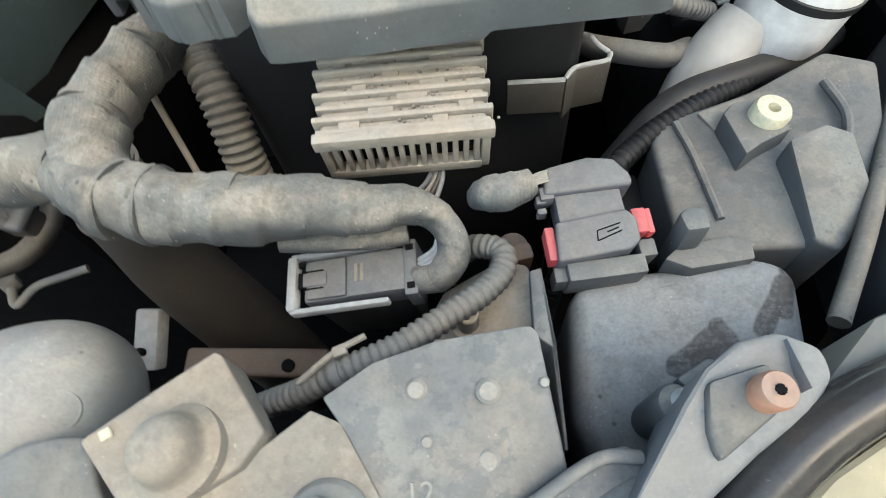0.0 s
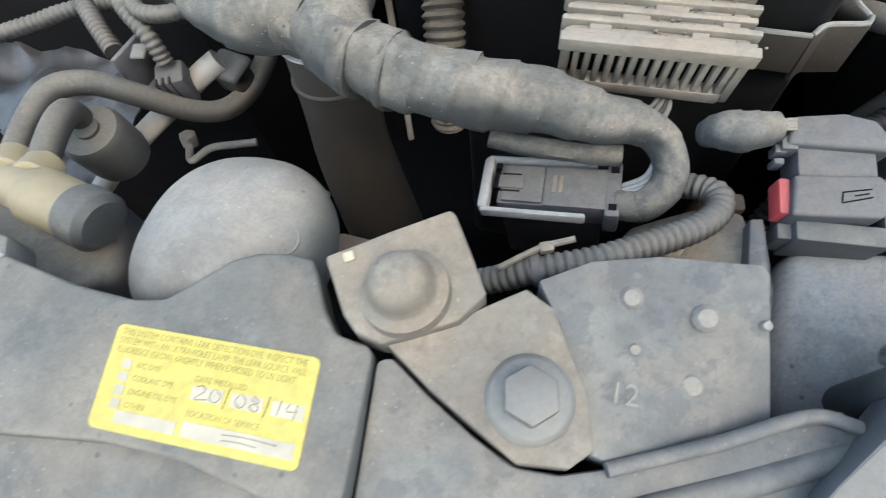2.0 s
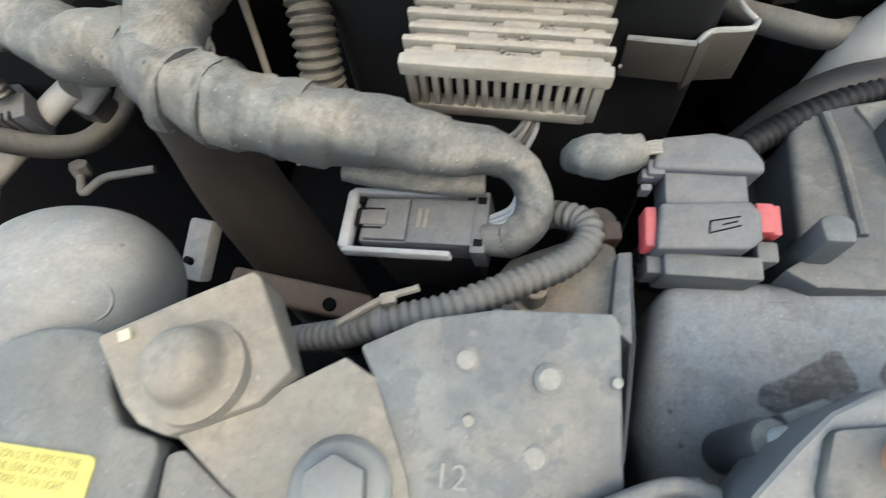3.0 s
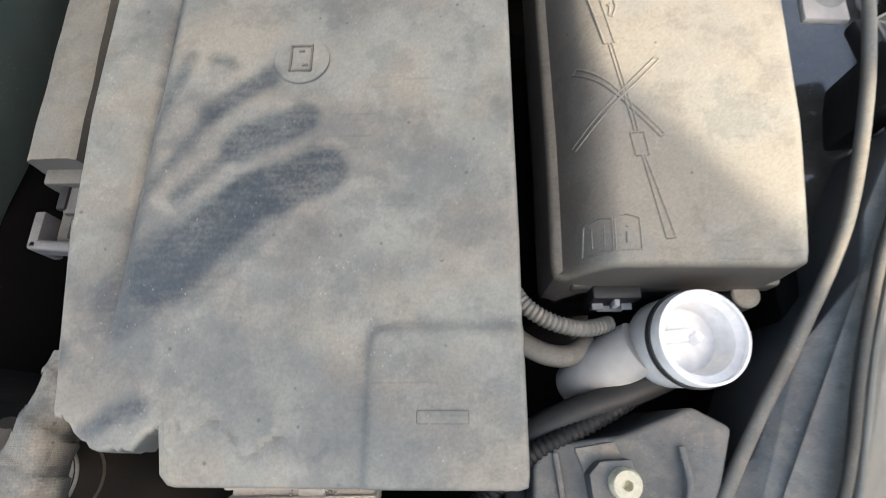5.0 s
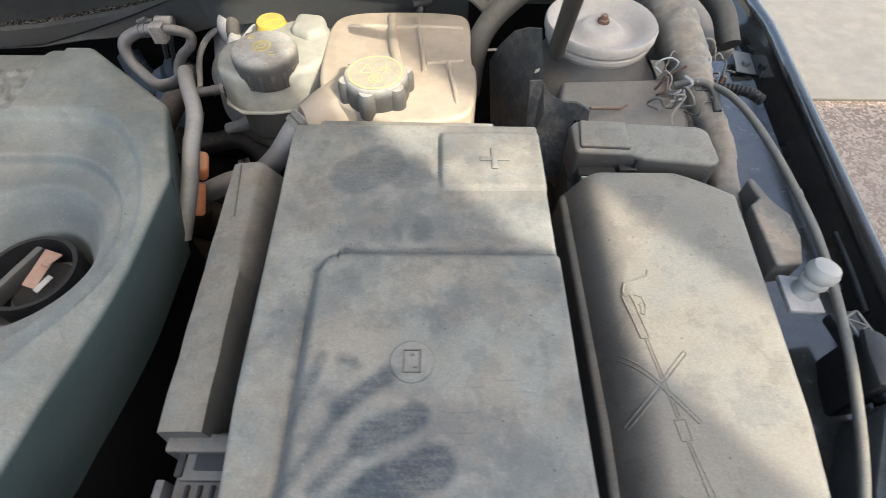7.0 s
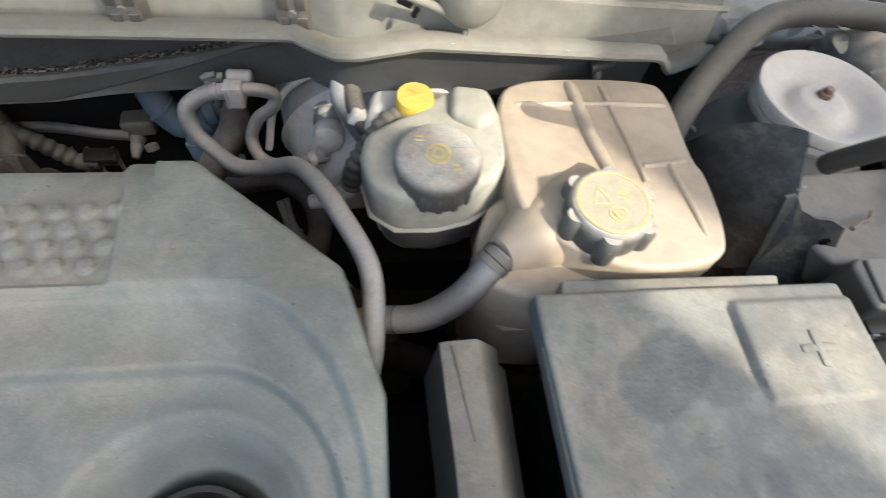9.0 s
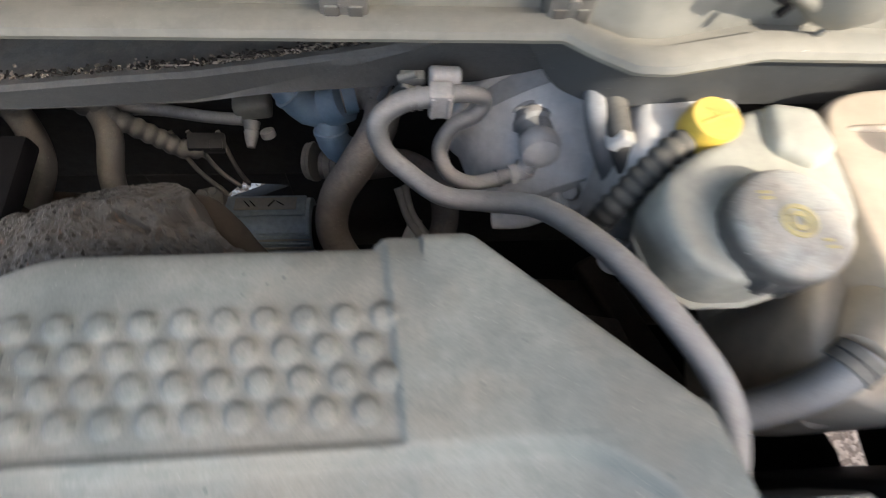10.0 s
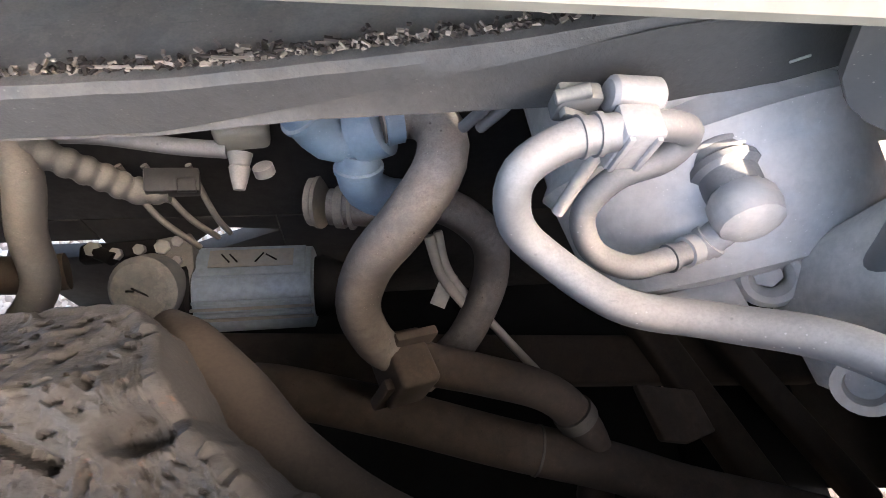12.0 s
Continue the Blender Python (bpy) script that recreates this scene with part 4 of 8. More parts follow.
def side_plug():
    root = thing("wiring_plug", (-0.140, -0.06, 0.65), "black multi-way wiring plug beside the battery box", "wiring plug")
    part("shell", joined(box(-0.150, -0.106, -0.078, -0.030, 0.69, 0.748, 0.003), box(-0.146, -0.108, -0.062, -0.034, 0.746, 0.752, 0.001)), M_PLASTIC, root)
    part("lever", joined(obox((-0.130, -0.083, 0.750), (0.056, 0.006, 0.012), (0, 0, -4), 0.002, 3), box(-0.158, -0.152, -0.084, -0.062, 0.735, 0.756, 0.0015)), M_CONN, root)
    part("ribs", joined(*[box(-0.141 + k * 0.008, -0.1385 + k * 0.008, -0.076, -0.064, 0.747, 0.7505, 0.0005) for k in range(4)], box(-0.138, -0.112, -0.056, -0.038, 0.751, 0.7535, 0.001), box(-0.149, -0.144, -0.060, -0.034, 0.750, 0.754, 0.001)), M_PLASTIC_CLEAN, root)
    return root


side_plug()


M_STOP = dusty("pale_grey_plastic", (0.42, 0.41, 0.38), 0.35, rough=0.5, dust_col=(0.46, 0.44, 0.40))


def prop_stop():
    root = thing("bonnet_stop", (0.306, 0.078, 0.745), "pale grey plastic bonnet stop on its bracket", "bonnet stop")
    part("foot", joined(prism([(0.289, 0.062), (0.316, 0.060), (0.318, 0.092), (0.292, 0.096)], 0.750, 0.7555, 0.0015)), M_CAST, root)
    part("column", lathe((0.306, 0.079, 0.748), (0.3105, 0.0835, 0.786), [(0.010, 0), (0.010, 0.25), (0.0085, 0.3), (0.0085, 0.42), (0.0105, 0.48), (0.0105, 0.55), (0.009, 0.6), (0.0118, 0.70), (0.0120, 0.82), (0.0098, 0.95), (0.005, 1)], 26), M_STOP, root)
    part("bracket_plate", prism([(0.290, 0.100), (0.312, 0.102), (0.319, 0.128), (0.318, 0.150), (0.310, 0.168), (0.304, 0.198), (0.299, 0.196), (0.301, 0.172), (0.289, 0.162)], 0.735, [0.762, 0.762, 0.766, 0.768, 0.766, 0.764, 0.762, 0.764, 0.766], 0.003, 3), M_BRACKET, root)
    return root


prop_stop()
hose("bonnet_cable", [(0.285, 0.335, 0.765), (0.300, 0.308, 0.780), (0.312, 0.27, 0.784), (0.320, 0.21, 0.782), (0.322, 0.14, 0.778), (0.323, 0.105, 0.772), (0.316, 0.056, 0.768), (0.300, -0.005, 0.766), (0.278, -0.074, 0.757), (0.252, -0.128, 0.742), (0.2235, -0.178, 0.730), (0.182, -0.245, 0.728), (0.150, -0.290, 0.728)], 0.0036, M_PIPE, "long dusty black bonnet release cable", "cable")


# ---- front of the bay: slam panel, brackets, plugs and headlamp ----
M_LABEL = dusty("yellow_label", (0.78, 0.64, 0.10), 0.30, rough=0.45, coarse=60, bump=0.05, dust_col=(0.75, 0.70, 0.45))
M_PRINT = plain("label_print", (0.44, 0.37, 0.11), 0.6)
M_INK = plain("pen_ink", (0.10, 0.085, 0.06), 0.5)
M_FIELD = plain("label_field", (0.66, 0.61, 0.47), 0.6)


def slam_shroud():
    root = thing("slam_shroud", (-0.17, -0.37, 0.66), "grey dusty plastic radiator shroud panel carrying a yellow label", "shroud panel")
    out = [(-0.197, -0.3335), (-0.165, -0.3385), (-0.142, -0.3395), (-0.132, -0.3375), (-0.124, -0.3295), (-0.116, -0.3205), (-0.108, -0.3165), (-0.098, -0.3150), (-0.0895, -0.3155), (-0.0855, -0.3215), (-0.080, -0.331), (-0.0745, -0.3375), (-0.0640, -0.3390), (-0.0620, -0.3415), (-0.0588, -0.378), (-0.0615, -0.3825), (-0.080, -0.3830), (-0.105, -0.3795), (-0.13, -0.3800), (-0.19, -0.3890), (-0.225, -0.392)]
    part("panel", prism(out, 0.742, 0.7535, 0.002, 3), M_SHROUD, root)
    part("flange", prism([(-0.24, -0.389), (-0.19, -0.386), (-0.13, -0.377), (-0.105, -0.3765), (-0.070, -0.3800), (-0.064, -0.384), (-0.058, -0.52), (-0.26, -0.52)], [0.735] * 6 + [0.700] * 2, [0.7475] * 6 + [0.712] * 2, 0.002), M_SHROUD, root)
    part("side_panel", prism([(-0.33, -0.315), (-0.205, -0.325), (-0.199, -0.3345), (-0.226, -0.395), (-0.26, -0.45), (-0.36, -0.45)], 0.735, 0.7500, 0.0025), M_SHROUD, root)
    part("fold", tube([(-0.200, -0.3325, 0.7515), (-0.212, -0.362, 0.7515), (-0.228, -0.396, 0.750)], 0.0016, 10), M_CONN_FRAME, root)
    # label
    lab = thing("warning_label", (-0.11, -0.36, 0.7536), "yellow warning label with worn print and pen marks", "label")
    bl, br, tl, tr = Vector((-0.1352, -0.3772, 0)), Vector((-0.0722, -0.3752, 0)), Vector((-0.1416, -0.3478, 0)), Vector((-0.0760, -0.3455, 0))

    def at(u, v):
        p = bl.lerp(br, u).lerp(tl.lerp(tr, u), v)
        return p.x, p.y

    def quad(u0, u1, v0, v1, z0, z1, bev=0.0):
        return prism([at(u0, v0), at(u1, v0), at(u1, v1), at(u0, v1)], z0, z1, bev)

    corners = []
    for cu, cv, a0 in ((0.035, 0.07, 180), (0.965, 0.07, 270), (0.965, 0.93, 0), (0.035, 0.93, 90)):
        for k in range(5):
            a = radians(a0 + 22.5 * k)
            corners.append(at(cu + 0.035 * math.cos(a), cv + 0.07 * math.sin(a)))
    Z = 0.7537
    part("backing", prism(corners, Z, Z + 0.0004, 0), M_LABEL, lab)
    ang = math.degrees(math.atan2(tr.y - tl.y, tr.x - tl.x))

    def text(s, u, v, size, width, m=M_PRINT):
        writing("writing", s, size, (*at(u, v), Z + 0.0004), (0, 0, ang), m, lab, 0.00008, width)

    text("THIS SYSTEM CONTAINS LEAK DETECTION DYE. INSPECT THE", 0.03, 0.925, 0.0028, 0.060)
    text("SYSTEM WITH AN ULTRAVIOLET LAMP. THE LEAK SOURCE WILL", 0.03, 0.835, 0.0028, 0.060)
    text("FLUORESCE (GLOW) BRIGHTLY WHEN EXPOSED TO UV LIGHT", 0.03, 0.745, 0.0028, 0.057)
    for s, v, w in (("A/C DYE", 0.62, 0.0080), ("COOLANT DYE", 0.495, 0.0130), ("ENGINE OIL DYE", 0.37, 0.0155), ("OTHER", 0.245, 0.0066)):
        text(s, 0.15, v, 0.0024, w)
        part("tick_box", quad(0.08, 0.125, v - 0.045, v + 0.045, Z + 0.0004, Z + 0.0006), M_FIELD, lab)
    text("DATE INSTALLED", 0.45, 0.60, 0.0024, 0.0160)
    text("LOCATION OF SERVICE", 0.45, 0.285, 0.0024, 0.0220)
    for u0, u1 in ((0.45, 0.60), (0.64, 0.79), (0.83, 0.98)):
        part("field", quad(u0, u1, 0.41, 0.54, Z + 0.0004, Z + 0.0006), M_FIELD, lab)
    part("field", quad(0.45, 0.97, 0.08, 0.215, Z + 0.0004, Z + 0.0006), M_FIELD, lab)
    part("field", quad(0.12, 0.42, 0.08, 0.19, Z + 0.0004, Z + 0.0006), M_FIELD, lab)

    def pen(pts):
        return tube([(*at(u, v), Z + 0.00055) for u, v in pts], 0.00012, 6, 0.0004)

    strokes = [[(0.47, 0.53), (0.50, 0.55), (0.51, 0.50), (0.47, 0.42), (0.53, 0.43)], [(0.55, 0.54), (0.54, 0.45), (0.57, 0.42), (0.59, 0.48), (0.56, 0.54)], [(0.68, 0.54), (0.66, 0.47), (0.69, 0.42), (0.71, 0.48), (0.69, 0.54)], [(0.74, 0.54), (0.77, 0.50), (0.73, 0.45), (0.76, 0.41), (0.77, 0.46), (0.73, 0.52)], [(0.87, 0.55), (0.86, 0.42)], [(0.91, 0.54), (0.90, 0.47), (0.95, 0.48)], [(0.945, 0.54), (0.935, 0.40)],
               [(0.625, 0.57), (0.612, 0.38)], [(0.815, 0.57), (0.802, 0.38)],
               [(0.64, 0.12), (0.72, 0.13), (0.80, 0.12)], [(0.64, 0.17), (0.76, 0.18), (0.89, 0.17)]]
    for s in strokes:
        part("pen_stroke", pen(s), M_INK, lab)
    return root


slam_shroud()


def rail():
    root = thing("front_rail", (0.0, -0.40, 0.62), "grey dusty painted front rail panel", "front panel")
    part("rail_top", prism([(-0.0612, -0.3420), (-0.0570, -0.3400), (-0.0450, -0.3475), (-0.030, -0.3555), (-0.018, -0.3605), (-0.006, -0.3595), (0.010, -0.3535), (0.036, -0.3405), (0.060, -0.3275), (0.070, -0.3245), (0.078, -0.3300), (0.080, -0.340), (0.070, -0.3560), (0.03, -0.3760), (-0.01, -0.3860), (-0.0580, -0.3830)],
                           [0.72] * 16, [0.7515, 0.751, 0.747, 0.744, 0.742, 0.740, 0.737, 0.735, 0.733, 0.733, 0.731, 0.728, 0.726, 0.728, 0.733, 0.744], 0.0018), M_RAIL, root)
    part("rail_bead", tube([(0.006, -0.3555, 0.7385), (0.034, -0.3425, 0.7365), (0.060, -0.3290, 0.7345), (0.074, -0.3285, 0.732)], 0.0022, 12), M_RAIL, root)
    part("rail_bead", tube([(0.012, -0.3660, 0.7345), (0.044, -0.3500, 0.7305), (0.072, -0.3360, 0.728), (0.084, -0.3330, 0.724)], 0.0040, 12), M_RAIL, root)
    part("rail_bead", tube([(-0.03, -0.3835, 0.731), (0.02, -0.3740, 0.730), (0.062, -0.3570, 0.725), (0.092, -0.3420, 0.722)], 0.0045, 12), M_RAIL, root)
    part("rail_front", prism([(-0.07, -0.380), (0.0, -0.384), (0.06, -0.360), (0.10, -0.340), (0.12, -0.36), (0.13, -0.52), (-0.08, -0.52)], 0.62, [0.735, 0.728, 0.724, 0.722, 0.71, 0.66, 0.68], 0.003), M_RAIL, root)
    part("rust_patch", obox((0.024, -0.3640, 0.7352), (0.018, 0.008, 0.003), (0, 0, 22), 0.001, 3), M_BROWN, root, "brown lump of rust in a slot")
    return root


rail()


def bracket():
    root = thing("catch_bracket", (-0.03, -0.325, 0.70), "dusty folded steel bracket with a domed bump", "bracket")
    part("top_plate", prism([(-0.0800, -0.3200), (-0.0640, -0.3080), (-0.0490, -0.2960), (-0.0470, -0.2970), (-0.0400, -0.3080), (-0.0335, -0.3185), (-0.0400, -0.3275), (-0.0520, -0.3345), (-0.0600, -0.3385), (-0.0680, -0.3370), (-0.0725, -0.3330)],
                            [0.745] * 11, [0.767, 0.766, 0.763, 0.7625, 0.760, 0.7565, 0.7555, 0.756, 0.7555, 0.756, 0.7585], 0.0025, 3), M_BRACKET, root)
    part("bump", lathe((-0.0568, -0.3226, 0.757), (-0.0572, -0.3232, 0.7715), [(0.0138, 0), (0.0132, 0.22), (0.0108, 0.34), (0.0100, 0.40), (0.0094, 0.58), (0.0080, 0.80), (0.0054, 0.95), (0.0018, 1.0)], 36), M_BRACKET, root)
    part("paint_fleck", obox((-0.0732, -0.3185, 0.7664), (0.0032, 0.003, 0.0012), (10, 0, 30), 0.0005), M_CREAM, root)
    part("arm_plate", prism([(-0.0600, -0.3370), (-0.0500, -0.3330), (-0.0350, -0.3210), (-0.0230, -0.3120), (-0.0140, -0.3160), (-0.0020, -0.3380), (0.0020, -0.3520), (-0.0040, -0.3580), (-0.0180, -0.3600), (-0.0280, -0.3550), (-0.0440, -0.3470)],
                            [0.735] * 11, [0.7530, 0.7525, 0.7515, 0.7505, 0.7486, 0.7449, 0.7412, 0.7420, 0.7450, 0.7475, 0.7500], 0.0004, 1), M_BRACKET, root)
    b = part("bolt", joined(lathe((-0.0172, -0.3428, 0.7455), (-0.0170, -0.3431, 0.7495), [(0.0125, 0), (0.0125, 0.5), (0.0112, 0.9), (0.0105, 1.0)], 36)), M_STEEL, root, "large grey hex bolt with a washer")
    part("bolt_head", joined(hexhead((-0.0170, -0.3431, 0.7490), 0.0082, 0.0055, (0.01, -0.05, 1))), M_STEEL, b)
    return root


bracket()


def zinc_plate():
    root = thing("plate_bracket", (0.015, -0.32, 0.68), "dusty zinc steel plate with rivet dimples and a scratched number", "plate")
    part("plate", prism([(-0.0200, -0.3085), (-0.0050, -0.2985), (0.0150, -0.2925), (0.0450, -0.2890), (0.0475, -0.2915), (0.0520, -0.3310), (0.0300, -0.3430), (0.0080, -0.3540), (0.0, -0.3530), (-0.0040, -0.3360), (-0.0120, -0.3200)],
                        [0.728] * 11, [0.7505, 0.7495, 0.7485, 0.7465, 0.7455, 0.7305, 0.7335, 0.7385, 0.7400, 0.7440, 0.7480], 0.0012), M_PLATE, root)
    for x, y, z, r in ((0.0080, -0.3070, 0.7468, 0.0030), (0.0300, -0.3082, 0.7440, 0.0034), (0.0280, -0.3272, 0.7372, 0.0034), (0.0105, -0.3215, 0.7428, 0.0018), (0.0475, -0.3060, 0.7412, 0.0016)):
        part("dimple", lathe((x, y, z - 0.0012), (x, y - 0.0006, z + 0.0006), [(r * 1.2, 0), (r, 0.55), (r * 0.8, 0.95), (r * 0.3, 1)], 18), M_PALE_MARK, root)
    writing("writing", "12", 0.0085, (0.0040, -0.3360, 0.7442), (17, 4, 2), M_PALE_MARK, root, 0.0003)
    # thin upright edge plate beside the lamp
    part("edge_plate", prism([(0.0480, -0.2860), (0.0500, -0.2600), (0.0545, -0.2590), (0.0548, -0.2900), (0.0552, -0.3230), (0.0538, -0.3230), (0.0530, -0.2920)], 0.66, [0.728, 0.727, 0.727, 0.731, 0.716, 0.716, 0.731], 0.0006), M_PLATE, root)
    part("back_plate", prism([(0.0050, -0.2700), (0.0150, -0.2520), (0.0400, -0.2460), (0.0500, -0.2540), (0.0530, -0.2640), (0.0500, -0.2870), (0.0100, -0.2930)], 0.66, [0.700, 0.698, 0.712, 0.722, 0.722, 0.722, 0.705], 0.002), M_BRACKET, root)
    part("stud", joined(rod((0.0250, -0.272, 0.70), (0.0250, -0.273, 0.722), 0.0045, 14), rod((0.0250, -0.272, 0.708), (0.0250, -0.272, 0.710), 0.0075, 18)), M_BRACKET, root)
    return root


zinc_plate()


def heat_sink():
    root = thing("control_unit", (0.0075, -0.20, 0.70), "dusty cast alloy control unit with cooling fins", "control unit")
    T = pose(0.0075, -0.2165, 0.7615, 9, 2, 1)
    W = 0.0325

    def loc(bm):
        return moved(bm, T)

    part("block", loc(box(-W + 0.001, W - 0.001, 0.003, 0.046, -0.030, 0.0, 0.002)), M_ALU, root)
    for k in range(8):
        y = 0.0015 + k * 0.0055
        f = 0.0014 if k % 2 else 0.0
        part("fin", loc(box(-W - f, W + f, y - 0.0013, y + 0.0013, -0.006, 0.0024 + 0.0004 * (k % 2), 0.0008)), M_ALU, root)
    for k, (row, x, w) in enumerate(((0, -0.020, 0.008), (0, 0.014, 0.006), (1, -0.008, 0.010), (1, 0.024, 0.006), (2, 0.004, 0.012), (3, -0.016, 0.006), (3, 0.012, 0.010), (4, -0.004, 0.007), (5, 0.016, 0.009), (5, -0.024, 0.006), (6, 0.0, 0.010))):
        y = 0.0015 + row * 0.0055
        part("cross_rib", loc(box(x - w / 2, x + w / 2, y, y + 0.0055, -0.004, 0.0015, 0.0007)), M_ALU, root)
    # front grille of upright bars
    part("front_lip", loc(joined(box(-W - 0.0012, W + 0.0012, -0.0035, 0.001, -0.0035, 0.0028, 0.0008), box(-W, -W + 0.0035, -0.0025, 0.004, -0.0245, 0.0, 0.0008), box(W - 0.0035, W, -0.0025, 0.004, -0.0245, 0.0, 0.0008))), M_ALU, root)
    for k in range(14):
        x = -W + 0.0058 + k * 0.00415
        part("bar", loc(box(x - 0.0011, x + 0.0011, -0.0025, 0.001, -0.0200, -0.002, 0.0004)), M_ALU, root)
    # near-black backing paints the shade between the bars
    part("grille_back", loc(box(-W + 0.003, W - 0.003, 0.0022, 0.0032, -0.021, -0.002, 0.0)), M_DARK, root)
    part("bottom_lip", loc(box(-W + 0.001, W - 0.003, -0.0030, 0.004, -0.0255, -0.0195, 0.0012)), M_ALU, root)
    return root


heat_sink()


def dust_grit():
    rnd = random.Random(3)
    bm = bmesh.new()
    for _ in range(160):
        s = rnd.uniform(0.0003, 0.0010)
        p = pose(0.0075, -0.2165, 0.7615, 9, 2, 1) @ Vector((rnd.gauss(0.004, 0.012), rnd.uniform(0.002, 0.035), 0.0008))
        bmesh.ops.create_icosphere(bm, subdivisions=1, radius=s, matrix=Matrix.Translation(p))
    return bm


tagged(solo("grit", dust_grit(), M_BRACKET, "tan grit lying between the cooling fins", "grit"), kind="stuff")

# taped loom and its plug
def taped_loom(pts, radii, pitch, seed, bands, label):
    root = thing("wiring_loom", pts[len(pts) // 2], label, "wiring loom")
    part("sleeve", tube(pts, radii, 30, 0.0012, wrapped(pitch, seed, 0.09, 0.24)), M_TAPE, root)
    line = smooth_path(pts, 0.001)
    for share, width, extra, mt in bands:
        i = int(share * (len(line) - 1))
        j = min(len(line) - 1, i + max(2, int(width / 0.001)))
        marks = [k / (len(pts) - 1) for k in range(len(pts))]
        r = float(np.interp(share, marks, radii)) * extra
        part("tape_band", tube([line[k] for k in range(i, j + 1)], r, 28, 0.0008, wrapped(width * 1.2, seed + share * 9, 0.06, 0.08)), mt, root)
    return root


M_TAPE_WEAVE = dusty("coarse_cloth_tape", (0.07, 0.07, 0.068), 0.62, rough=0.9, weave=1300, bump=0.9)
taped_loom([(-0.100, -0.229, 0.755), (-0.114, -0.214, 0.759), (-0.119, -0.192, 0.761), (-0.113, -0.160, 0.759), (-0.109, -0.125, 0.750), (-0.107, -0.09, 0.735)], [0.0125, 0.0128, 0.0130, 0.0130, 0.0128, 0.0125], 0.020, 3.0, ((0.30, 0.012, 1.05, M_TAPE_WEAVE), (0.55, 0.010, 1.06, M_TAPE)), "tan-grey taped loom turning up beside the battery")
taped_loom([(-0.112, -0.218, 0.752), (-0.135, -0.209, 0.754), (-0.160, -0.208, 0.750), (-0.185, -0.196, 0.748), (-0.23, -0.165, 0.74)], [0.0125, 0.0135, 0.0130, 0.0130, 0.013], 0.030, 6.0, ((0.12, 0.016, 1.06, M_TAPE_WEAVE),), "grey taped loom branching away over the intake")
taped_loom([(-0.122, -0.215, 0.755), (-0.109, -0.2265, 0.757), (-0.092, -0.2335, 0.756), (-0.059, -0.2385, 0.7545), (-0.029, -0.2390, 0.751), (-0.006, -0.2385, 0.747), (0.010, -0.2370, 0.742), (0.0200, -0.2420, 0.734), (0.0210, -0.2500, 0.7255), (0.0140, -0.2550, 0.7190), (0.0050, -0.2530, 0.7145)],
           [0.0138, 0.0138, 0.0135, 0.0125, 0.0110, 0.0090, 0.0066, 0.0056, 0.0058, 0.0056, 0.0052], 0.0150, 1.0, ((0.215, 0.004, 1.10, M_TAPE), (0.36, 0.008, 1.07, M_TAPE_WEAVE), (0.13, 0.006, 1.08, M_TAPE), (0.50, 0.006, 1.05, M_TAPE), (0.95, 0.008, 1.10, M_TAPE_WEAVE)), "thick bulging loom wrapped in dusty grey cloth tape")
for pts in ([(0.0060, -0.2465, 0.7175), (0.0140, -0.2450, 0.7240), (0.0165, -0.2410, 0.7310)], [(0.0060, -0.2485, 0.7175), (0.0150, -0.2470, 0.7245), (0.0180, -0.2420, 0.7310)], [(0.0060, -0.2505, 0.7180), (0.0160, -0.2490, 0.7250), (0.0190, -0.2430, 0.7310)]):
    hose("wire", pts, 0.0011, M_CONN_FRAME, "thin bare wire leaving the plug", "wire", 8, None, None, "plug wires")
hose("taped_lead", [(-0.048, -0.2385, 0.729), (-0.030, -0.2400, 0.728), (-0.008, -0.2395, 0.727), (0.004, -0.2385, 0.727)], 0.0042, M_TAPE, "dark taped lead beneath the loom", "cable", 12, None, wrapped(0.009, 2.0))


